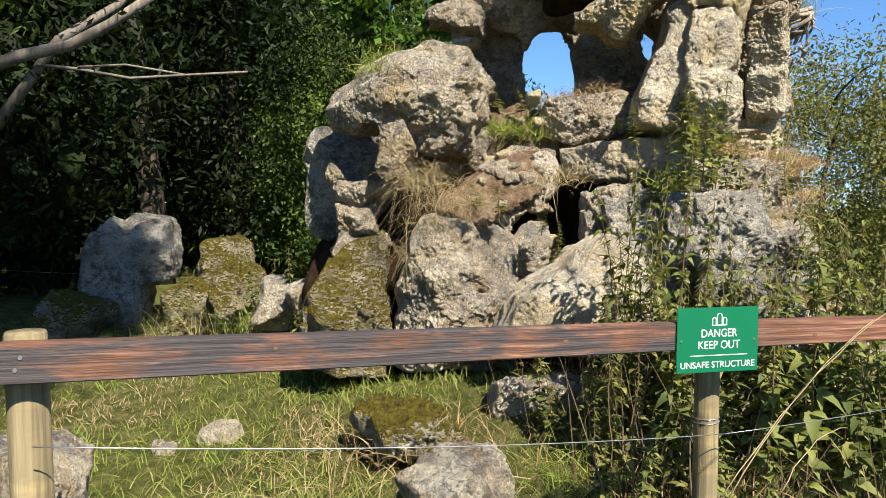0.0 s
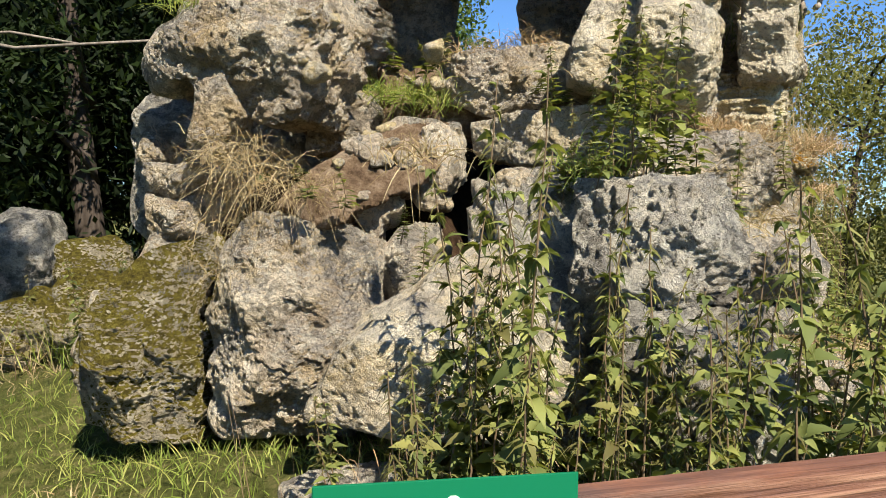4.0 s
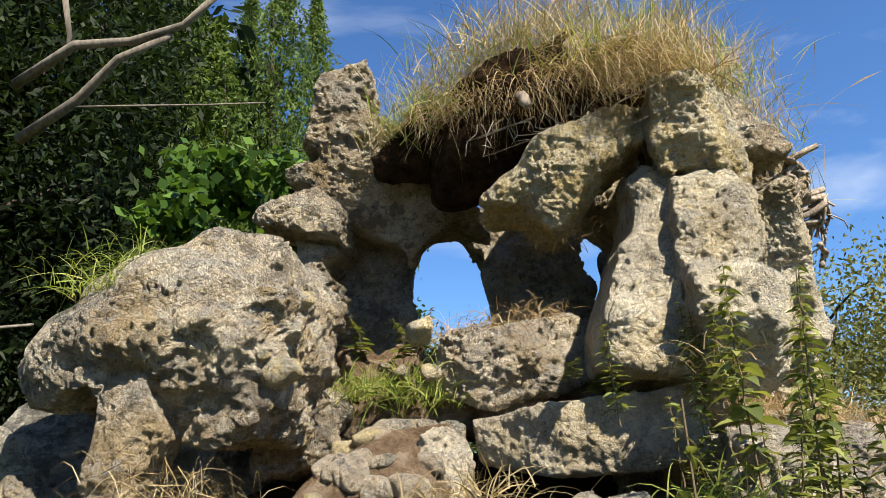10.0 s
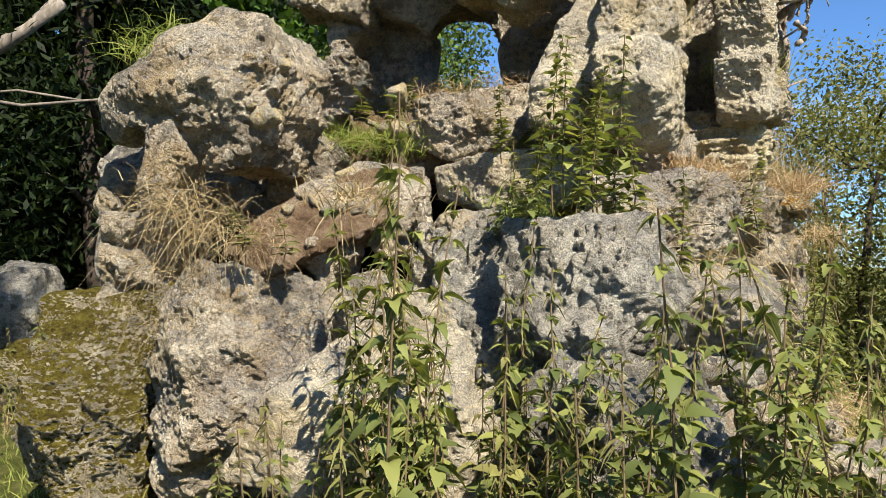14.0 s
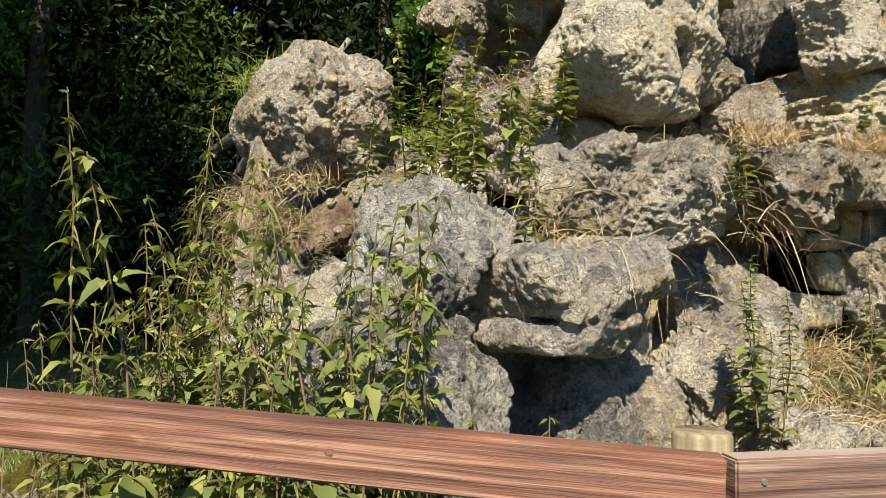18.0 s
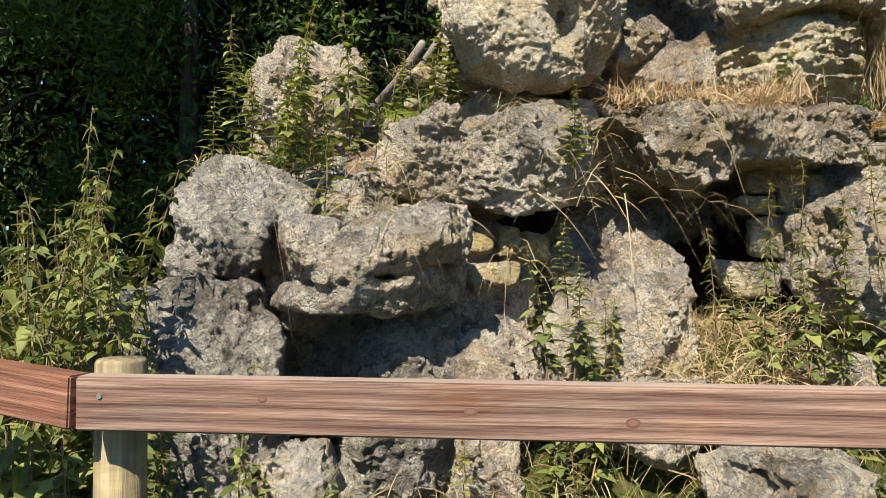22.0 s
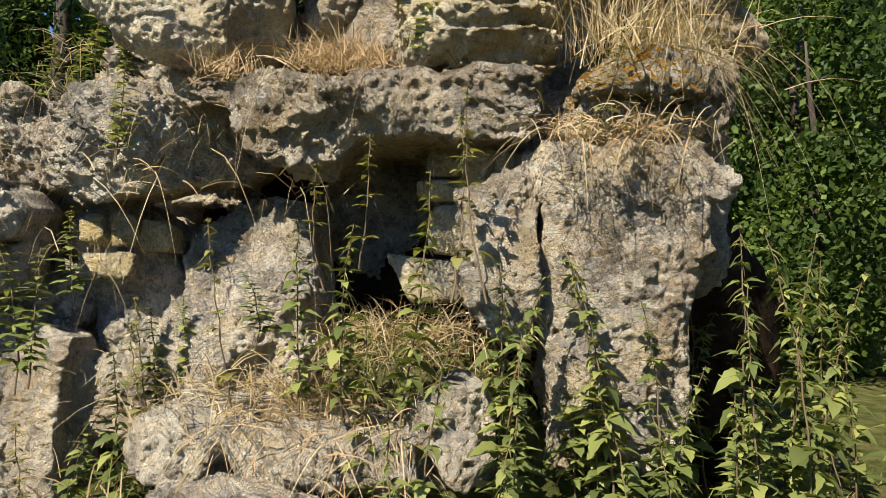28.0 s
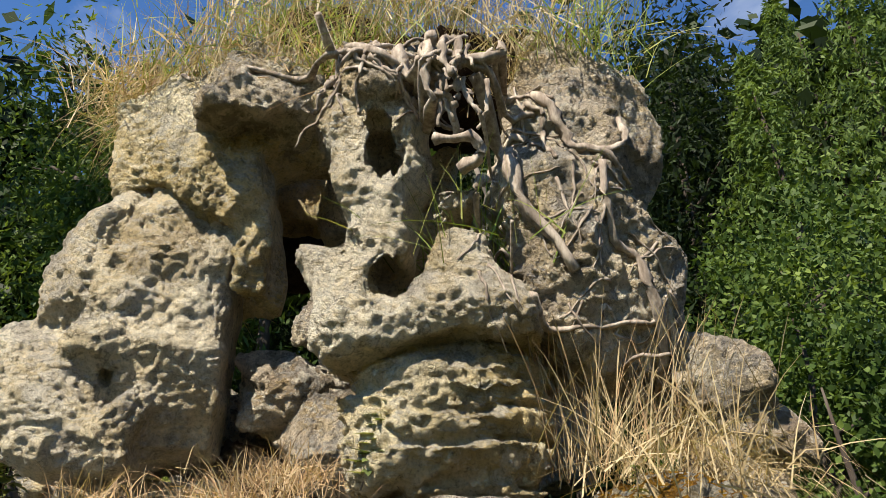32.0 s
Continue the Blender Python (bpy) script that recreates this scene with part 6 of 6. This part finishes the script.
# bare dead stalks among the weeds by the fence
for k in range(16):
    rnd = random.Random(1200 + k)
    x, y = rnd.uniform(0.55, 2.2), rnd.uniform(2.45, 3.2)
    tuft(Vector((x, y, ground_height(x, y))), 9, 0.75, 0.3, "stem", 1200 + k, (0, 0, 0.9), 0.28, 0.08, 0.0055, "dead brown weed stalks by the fence", "dead_stalks")

# the dense yellow-green clump before the leaning rocks
patch_of([0, 3, 2, 4, 1], 0.85, 1.6, 2.75, 3.2, 27, 0.8, 1.25, 31, 0)
# nettles at the open end of the side fence
for k, (kind, at, h) in enumerate(((0, (2.59, 6.50, 0.70), 0.6), (1, (2.57, 6.70, 0.67), 0.8), (0, (2.63, 6.84, 0.68), 0.9), (2, (2.55, 7.13, 0.62), 1.1), (0, (2.66, 7.13, 0.65), 0.9), (1, (2.76, 6.40, 0.76), 0.5))):
    plant(kind, at[0], at[1], ground_height(at[0], at[1]), h, 0, 420 + k)


# ---- the sign ----
sign = tagged(new("warning_sign"), "green enamel warning sign with cream lettering on the rail", "sign")
sign.matrix_world = pose(0.888, 2.012, 1.075, 90, 0, 14)
part("plate", box_bm(bmesh.new(), (0.278, 0.199, 0.003), Matrix(), 0.001), MAT["sign"], sign)


def lettering(text, width, height, x, y):
    cu = bpy.data.curves.new("lettering", "FONT")
    cu.body = text
    cu.align_x = "CENTER"
    cu.extrude = 0.0004
    tmp = new("lettering", cu)
    bpy.context.view_layer.update()
    me = bpy.data.meshes.new_from_object(tmp.evaluated_get(bpy.context.evaluated_depsgraph_get()))
    bpy.data.objects.remove(tmp)
    co = np.empty(len(me.vertices) * 3, dtype=np.float32)
    me.vertices.foreach_get("co", co)
    co = co.reshape(-1, 3)
    lo, hi = co.min(0), co.max(0)
    co[:, 0] = (co[:, 0] - (lo[0] + hi[0]) / 2) * width / (hi[0] - lo[0]) + x
    co[:, 1] = (co[:, 1] - lo[1]) * height / (hi[1] - lo[1]) + y
    co[:, 2] += 0.0022
    me.vertices.foreach_set("co", co.ravel())
    me.update()
    mesh_object("lettering", me, MAT["letter"], sign)


lettering("DANGER", 0.122, 0.0245, 0.004, 0.009)
lettering("KEEP OUT", 0.142, 0.0245, 0.004, -0.027)
lettering("UNSAFE STRUCTURE", 0.254, 0.0195, 0.001, -0.085)
part("rule", box_bm(bmesh.new(), (0.196, 0.0022, 0.001), pose(0.004, -0.047, 0.002), 0), MAT["letter"], sign)
for cx, cy, wd, ht in ((0.004, 0.066, 0.016, 0.034), (-0.014, 0.058, 0.012, 0.02), (0.022, 0.058, 0.012, 0.02)):
    bm = bmesh.new()
    for sx2 in (-1, 1):
        box_bm(bm, (0.0025, ht * 0.7, 0.001), pose(cx + sx2 * wd / 2, cy - ht * 0.15, 0.002), 0)
    for q in range(5):
        a = math.pi * (q + 0.5) / 5
        box_bm(bm, (0.0025, wd * 0.36, 0.001), pose(cx + wd / 2 * math.cos(a), cy + ht * 0.2 + wd / 2 * math.sin(a), 0.002, 0, 0, math.degrees(a)), 0)
    part("arch_emblem", bm, MAT["letter"], sign)
part("emblem_base", box_bm(bmesh.new(), (0.052, 0.0025, 0.001), pose(0.004, 0.045, 0.002), 0), MAT["letter"], sign)
for cx in (-0.125, 0.125):
    part("screw", tube(bmesh.new(), [(cx, -0.002, 0.001), (cx, -0.002, 0.0035)], [0.004, 0.003], 10), MAT["wire"], sign)

# ---- wires, nails and knots on the fence ----
pts = bent((-0.76, 1.24, 0.99), (0.93, 2.04, 0.775), (0, 0, -0.02), 14)
part("wire", tube(bmesh.new(), pts, [0.0014] * 15, 6), MAT["wire"], fence, "slack galvanised wire", True)
pts = bent((0.93, 2.04, 0.775), (2.5, 2.8, 0.78), (0, 0, -0.015), 10)
part("wire", tube(bmesh.new(), pts, [0.0014] * 11, 6), MAT["wire"], fence, "slack galvanised wire", True)
for a, b, off in ((LEFT, JOINT, 0.03), (LEFT, JOINT, -0.04), (JOINT, LEFT, 0.02), (JOINT, RIGHT, 0.03)):
    d = (b - a).normalized()
    nrm = d.cross(Vector((0, 0, 1)))
    c = a + d * abs(off + 0.01) + Vector((0, 0, -0.03 if off > 0 else -0.055))
    if off > 0 or a is LEFT:
        part("nail", tube(bmesh.new(), [c + nrm * 0.019, c + nrm * 0.0225], [0.005, 0.004], 10), MAT["wire"], fence)

for c, rr, h in ((LEFT + (JOINT - LEFT).normalized() * 0.05, 0.042, 0.79), (Vector((0.93, 2.09, 1.11)), 0.039, 0.775)):
    c = c - out_a * (0.02 + rr)
    ring = [(c.x + (rr + 0.002) * math.cos(q * 0.6), c.y + (rr + 0.002) * math.sin(q * 0.6), h + 0.0022 * q * 0.6) for q in range(23)]
    part("wire_wrap", tube(bmesh.new(), ring, [0.0016] * 23, 6), MAT["wire"], fence, "galvanised wire twisted round the post", True)
for k, (a, b) in enumerate((((0.74, 1.58, 0.75), (1.23, 1.72, 1.21)), ((0.76, 1.58, 0.75), (1.19, 1.73, 1.18)), ((0.96, 1.74, 0.70), (1.17, 1.80, 0.87)))):
    ob = part("dry_stalk", tube(bmesh.new(), bent(a, b, (0, 0, 0.05), 9, 0.004, random.Random(60 + k)), [0.0017 - 0.0001 * q for q in range(10)], 6), MAT["straw"], None, "", True)
    tagged(ob, "long pale dry stalk leaning across the weeds", "stalk", "dry stalks by the fence")

# knots in the softwood
KNOT = material("knot_wood", 0.6)[0]
KNOT.node_tree.nodes["Principled BSDF"].inputs["Base Color"].default_value = (0.11, 0.055, 0.035, 1)
KNOT_CORE = material("knot_core", 0.6)[0]
KNOT_CORE.node_tree.nodes["Principled BSDF"].inputs["Base Color"].default_value = (0.15, 0.08, 0.05, 1)
for a, b, at in ((JOINT, RIGHT, (0.30, 0.62, 0.86, 1.42, 2.05, 2.6)), (LEFT, JOINT, (0.55, 1.35, 2.35, 2.62, 3.2))):
    d = (b - a).normalized()
    nrm = d.cross(Vector((0, 0, 1)))
    for k, s in enumerate(at):
        c = a + d * s + Vector((0, 0, -0.03 - 0.012 * (k % 3))) + nrm * 0.0198
        r = 0.008 + 0.0022 * (k % 3)
        for name, mat, q, out, label in (("knot", KNOT, 0.6, 0.0008, "dark knot in the rail"), ("knot_core", KNOT_CORE, 0.38, 0.0012, "paler heart of a knot")):
            ob = part(name, tube(bmesh.new(), [(0, 0, 0), (0, 0, out)], [r * q, r * q * 0.96], 16), mat, fence, label)
            ob.matrix_local = Matrix.Translation(c) @ Matrix((d, Vector((0, 0, 1)), nrm)).transposed().to_4x4() @ Matrix.Diagonal((1.5 + 0.3 * (k % 2), 1, 1, 1))

# ---- roots over the back of the arch ----
ROOT_SIDE = Vector((0.86, -0.45, 0.22)).normalized()
GRIPPED = ("root_bound_rock", "shoulder_rock", "pierced_hook_rock", "arch_roof_rock", "soil_cap", "rubble_over_monolith", "diagonal_beam_rock", "layered_round_rock")


bm = bmesh.new()
for ob in bpy.data.objects:
    if ob.name.split(".")[0] in GRIPPED:
        bm.from_mesh(ob.data)
GRIP = BVHTree.FromBMesh(bm)
bm.free()


def cling(p, lift):
    """The place on the gripped rocks behind a point, seen from the open side, or the point itself where there is none near."""
    place, normal, _, dist = GRIP.ray_cast(p + ROOT_SIDE * 0.3, -ROOT_SIDE, 0.6)
    return place + ROOT_SIDE * lift if place else p


def root(points, r0, r1, seed, label="gnarled grey-brown root gripping the rock"):
    rnd = random.Random(seed)
    fine = []
    for a, b in zip(points, points[1:]):
        a, b = Vector(a), Vector(b)
        for q in range(4):
            fine.append(a.lerp(b, q / 4) + Vector([rnd.uniform(-0.55, 0.55) * max(r0, 0.006) for _ in range(3)]))
    fine.append(Vector(points[-1]))
    fine = [cling(p, max(r0, r1) * 0.4) for p in fine]
    sm = [fine[0]] + [(fine[i - 1] + fine[i] * 2 + fine[i + 1]) / 4 for i in range(1, len(fine) - 1)] + [fine[-1]]
    n = len(sm)
    ob = part("root", tube(bmesh.new(), sm, [(r0 + (r1 - r0) * i / (n - 1)) * 0.78 * rnd.uniform(0.75, 1.3) for i in range(n)], 9, rnd), MAT["root"], None, label, True)
    return tagged(ob, label, "root", "roots over the ruin")


root([(2.74, 5.28, 3.11), (2.76, 5.35, 2.97), (2.72, 5.32, 2.88), (2.74, 5.40, 2.84), (2.69, 5.45, 2.75)], 0.030, 0.012, 1, "thick grey root forked over the rock")
root([(2.77, 5.45, 2.91), (2.80, 5.53, 2.81), (2.77, 5.58, 2.65), (2.75, 5.63, 2.53), (2.72, 5.77, 2.37)], 0.026, 0.018, 2, "long thick grey root running down the rock")
root([(2.71, 5.38, 2.72), (2.78, 5.45, 2.70), (2.78, 5.49, 2.65), (2.73, 5.44, 2.62)], 0.017, 0.020, 3, "hooked grey root stub on the rock")
root([(2.87, 5.61, 2.97), (2.88, 5.68, 2.84), (2.87, 5.70, 2.77), (2.89, 5.78, 2.75), (2.89, 5.87, 2.69)], 0.022, 0.010, 4)
root([(2.87, 5.79, 2.70), (2.85, 5.80, 2.61), (2.84, 5.83, 2.50), (2.87, 5.88, 2.47), (2.84, 5.93, 2.37), (2.80, 5.99, 2.24), (2.78, 6.00, 2.19)], 0.010, 0.020, 5, "pale bent root with a knee")
root([(2.59, 5.06, 3.12), (2.67, 5.14, 3.09), (2.70, 5.23, 3.01), (2.77, 5.34, 3.00)], 0.016, 0.02, 6)
root([(2.27, 4.85, 3.14), (2.38, 4.97, 3.14), (2.46, 5.10, 3.08), (2.62, 5.19, 3.07)], 0.012, 0.016, 7)
root([(2.72, 5.24, 3.11), (2.73, 5.26, 2.99), (2.76, 5.37, 2.92), (2.83, 5.51, 2.93), (2.84, 5.52, 2.99)], 0.022, 0.018, 8)
root([(2.76, 5.41, 2.92), (2.79, 5.44, 2.92), (2.81, 5.51, 2.89), (2.85, 5.61, 2.89)], 0.018, 0.012, 9)
root([(2.90, 5.85, 2.88), (2.89, 5.87, 2.78), (2.87, 5.82, 2.74), (2.85, 5.76, 2.75)], 0.014, 0.01, 10)
root([(2.68, 5.66, 2.28), (2.72, 5.74, 2.25), (2.78, 5.84, 2.28), (2.82, 5.97, 2.30)], 0.012, 0.008, 11)
root([(2.85, 5.99, 2.39), (2.89, 6.05, 2.35), (2.85, 6.00, 2.33)], 0.008, 0.005, 12)
root([(2.71, 5.51, 2.63), (2.70, 5.50, 2.57), (2.69, 5.53, 2.50), (2.68, 5.60, 2.43)], 0.012, 0.006, 13)
root([(2.76, 5.88, 2.19), (2.79, 5.94, 2.17), (2.81, 5.97, 2.18)], 0.009, 0.006, 14)
for k in range(34):
    rnd = random.Random(900 + k)
    px, py = rnd.uniform(0, 1), rnd.uniform(0, 1)
    a = Vector((2.80, 5.45, 2.88)).lerp(Vector((2.92, 5.94, 2.71)), px) + Vector((0, 0, -0.5 * py))
    pts = [a]
    d = Vector((0.02, rnd.uniform(-1, 1), rnd.uniform(-1, 0.1))).normalized()
    for q in range(4):
        d = (d + Vector([rnd.uniform(-0.5, 0.5) for _ in range(3)]) * 0.8).normalized()
        q2 = pts[-1] + d * rnd.uniform(0.03, 0.07)
        q3 = cling(q2, 0.0)
        if q3 is q2:
            break
        pts.append(q3)
    if len(pts) < 2:
        continue
    root(pts, 0.0055, 0.002, 900 + k, "thin dry rootlet on the rock")
# the tangle of roots along the top edge
for k in range(40):
    rnd = random.Random(870 + k)
    a = Vector((2.62, 5.09, 3.09)).lerp(Vector((2.85, 5.58, 2.92)), rnd.random()) + Vector((0, 0, rnd.uniform(-0.10, 0.06)))
    pts = [a]
    d = Vector((0.1, rnd.uniform(-1, 1), rnd.uniform(-0.8, 0.5))).normalized()
    for q in range(rnd.randint(3, 6)):
        d = (d + Vector((rnd.uniform(-0.3, 0.3), rnd.uniform(-0.7, 0.7), rnd.uniform(-0.9, 0.4)))).normalized()
        pts.append(cling(pts[-1] + d * rnd.uniform(0.025, 0.06), 0.0))
    r = rnd.choice((0.006, 0.009, 0.012, 0.016))
    root(pts, r, r * 0.6, 870 + k, "twisted grey root in the tangle above the rock")
# stumps and root ends in the soil above the arch
root([(1.08, 4.76, 3.23), (1.12, 4.73, 3.16)], 0.034, 0.028, 20, "sawn root stub sticking out of soil")
root([(1.48, 4.81, 3.56), (1.54, 4.70, 3.52), (1.63, 4.66, 3.45)], 0.05, 0.035, 21, "weathered stump end in the soil")
root([(1.87, 4.72, 3.32), (1.95, 4.68, 3.34), (2.05, 4.71, 3.27), (2.13, 4.69, 3.29)], 0.014, 0.01, 22)
for k in range(20):
    rnd = random.Random(950 + k)
    a = Vector((0.92, 4.87, 3.15)).lerp(Vector((1.53, 4.71, 3.20)), rnd.random())
    pts = [a]
    for q in range(3):
        pts.append(pts[-1] + Vector((rnd.uniform(-0.05, 0.05), rnd.uniform(-0.03, 0.01), rnd.uniform(-0.1, 0.0))))
    root(pts, 0.003, 0.0012, 950 + k, "thin dry rootlet hanging from the soil")

# ---- loose stones on the earth ledge ----
PEBBLE = [rock_mesh("loose_stone", [(0, 0, 0, 0.045, 0.035, 0.03, 0, 0, 4)], vox=0.011, seed=840 + k, fine=False, facets=6, grow=1.0, craggy=0.3, chips=0.5) for k in range(3)]
for k in range(44):
    rnd = random.Random(840 + k)
    if k < 22:
        a = Vector((0.30, 4.99, 1.95)).lerp(Vector((0.71, 4.90, 1.72)), rnd.random())
    else:
        a = Vector((0.05, 4.46, 1.51)).lerp(Vector((0.76, 4.53, 1.64)), rnd.random())
    a = drop(a.x + rnd.uniform(-0.12, 0.12), a.y + rnd.uniform(-0.15, 0.15), 2.3)
    ob = mesh_object("loose_stone", PEBBLE[k % 3], MAT["rock" if k % 3 else "yellow"], label="small loose stone lying on brown earth", category="stone", group="loose stones on the ledge")
    q = rnd.uniform(0.4, 1.3)
    ob.matrix_world = pose(a.x, a.y, a.z + 0.008, rnd.uniform(-20, 20), rnd.uniform(-20, 20), rnd.uniform(0, 360)) @ Matrix.Diagonal((q, q, q, 1))

# ---- squared stones in the cave wall ----
cave = tagged(new("cave_wall"), "rough wall of squared pale stones inside the cave", "wall")
for k, shard in enumerate((
        (2.33, 5.46, 1.57, 44, 0.14, 0.02, 0.0, [(-0.06, 0.05), (0.06, 0.05), (0.06, -0.05), (-0.06, -0.05)]),
        (2.32, 5.44, 1.47, 44, 0.14, 0.02, 0.0, [(-0.08, 0.04), (0.08, 0.04), (0.08, -0.04), (-0.08, -0.03)]),
        (2.42, 5.54, 1.53, 44, 0.14, 0.02, 0.0, [(-0.05, 0.09), (0.05, 0.08), (0.05, -0.08), (-0.05, -0.09)]),
        (2.35, 5.47, 1.34, 44, 0.14, 0.02, 0.0, [(-0.06, 0.08), (0.06, 0.09), (0.06, -0.09), (-0.06, -0.08)]),
        (2.43, 5.55, 1.32, 44, 0.14, 0.02, 0.0, [(-0.04, 0.11), (0.04, 0.11), (0.03, -0.11), (-0.04, -0.09)]),
        (2.49, 5.61, 1.52, 44, 0.14, 0.02, 0.0, [(-0.04, 0.08), (0.04, 0.07), (0.04, -0.07), (-0.04, -0.08)]),
        (2.29, 5.42, 1.16, 44, 0.14, 0.02, 0.0, [(-0.15, 0.08), (0.15, 0.07), (0.13, -0.07), (-0.06, -0.08)]),
        (1.82, 4.36, 1.31, 66, 0.14, 0.02, 0.0, [(-0.06, 0.05), (0.05, 0.06), (0.06, -0.05), (-0.06, -0.06)]),
        (1.87, 4.46, 1.31, 66, 0.14, 0.02, 0.0, [(-0.05, 0.06), (0.04, 0.05), (0.05, -0.06), (-0.04, -0.06)]),
        (1.84, 4.4, 1.18, 66, 0.14, 0.02, 0.0, [(-0.11, 0.05), (0.11, 0.05), (0.1, -0.05), (-0.08, -0.05)]),
        (1.91, 4.57, 1.29, 66, 0.14, 0.02, 0.0, [(-0.06, 0.06), (0.06, 0.04), (0.06, -0.06), (-0.06, -0.05)]))):
    me = rock_mesh("squared_stone", [], shards=[shard], vox=0.018, seed=820 + k, pits=0.3, rough=0.3, craggy=0.3, chips=0.4)
    mesh_object("squared_stone", me, MAT["yellow"], cave)

# ---- far fence and bare branches ----
post = tagged(new("old_fence_post"), "grey wooden fence post among dark trees", "post")
post.location = (-4.08, 7.7, 0.25)
part("shaft", tube(bmesh.new(), [(0, 0, -0.1), (0, 0, 0.4), (0, 0, 0.8)], [0.05, 0.048, 0.045], 12), MAT["post"], post, "", True)
part("wire", tube(bmesh.new(), bent((-3.0, 1.0, 0.55), (3.0, -1.0, 0.55), (0, 0, -0.05), 8), [0.003] * 9, 5), MAT["wire"], post)


def branch(points, r0, r1, seed):
    rnd = random.Random(seed)
    pts = [Vector(p) for p in points]
    ob = part("bare_branch", tube(bmesh.new(), [p + Vector([rnd.uniform(-0.03, 0.03) for _ in range(3)]) for p in pts], [r0 + (r1 - r0) * i / (len(pts) - 1) for i in range(len(pts))], 8), MAT["bark"], None, "", True)
    return tagged(ob, "bare grey branch reaching out of the dark trees", "branch", "bare branches")


branch([(-5.59, 7.84, 2.88), (-4.89, 7.87, 3.20), (-4.31, 7.89, 3.36), (-3.80, 7.91, 3.59), (-3.23, 7.94, 3.97)], 0.085, 0.05, 1)
branch([(-4.69, 7.87, 3.14), (-4.18, 7.87, 3.05), (-3.61, 7.88, 2.95), (-2.91, 7.89, 3.02), (-2.27, 7.91, 3.02)], 0.022, 0.012, 2)
branch([(-4.18, 7.87, 3.09), (-3.67, 7.89, 3.14), (-2.97, 7.89, 3.02)], 0.016, 0.01, 3)
branch([(-2.91, 8.35, 5.45), (-2.29, 8.15, 5.76), (-1.82, 8.08, 5.76), (-1.26, 7.96, 5.87), (-0.89, 7.82, 6.12)], 0.05, 0.03, 4)
branch([(-2.92, 8.51, 4.96), (-2.35, 8.32, 5.27), (-1.88, 8.14, 5.59), (-1.41, 8.00, 5.81)], 0.055, 0.03, 5)
branch([(-2.40, 8.34, 5.23), (-1.78, 8.27, 5.16), (-1.06, 8.17, 5.15), (-0.55, 8.11, 5.09)], 0.014, 0.006, 6)
branch([(-2.38, 8.03, 6.16), (-2.34, 8.12, 5.86), (-2.44, 8.24, 5.57)], 0.03, 0.02, 7)
branch([(-5.20, 7.92, 2.44), (-4.59, 8.21, 3.48), (-4.04, 8.50, 3.94), (-3.67, 8.68, 4.47)], 0.07, 0.04, 8)
# ivy mound behind the ledge
bx, by, bz = (-0.51, 6.63, 3.44)
iv = tagged(new("ivy_mound"), "glossy green ivy mound behind the ledge", "ivy")
rng = np.random.default_rng(77)
p = crown_points(rng, (bx, by, bz), (0.55, 0.5, 0.42), 2600, 30)
v, f = leaf_quads(rng, p, 0.09, 0.08, up=1.0, droop=0.4)
mesh_object("foliage", from_arrays("foliage", v, f), MAT["ivy"], iv)
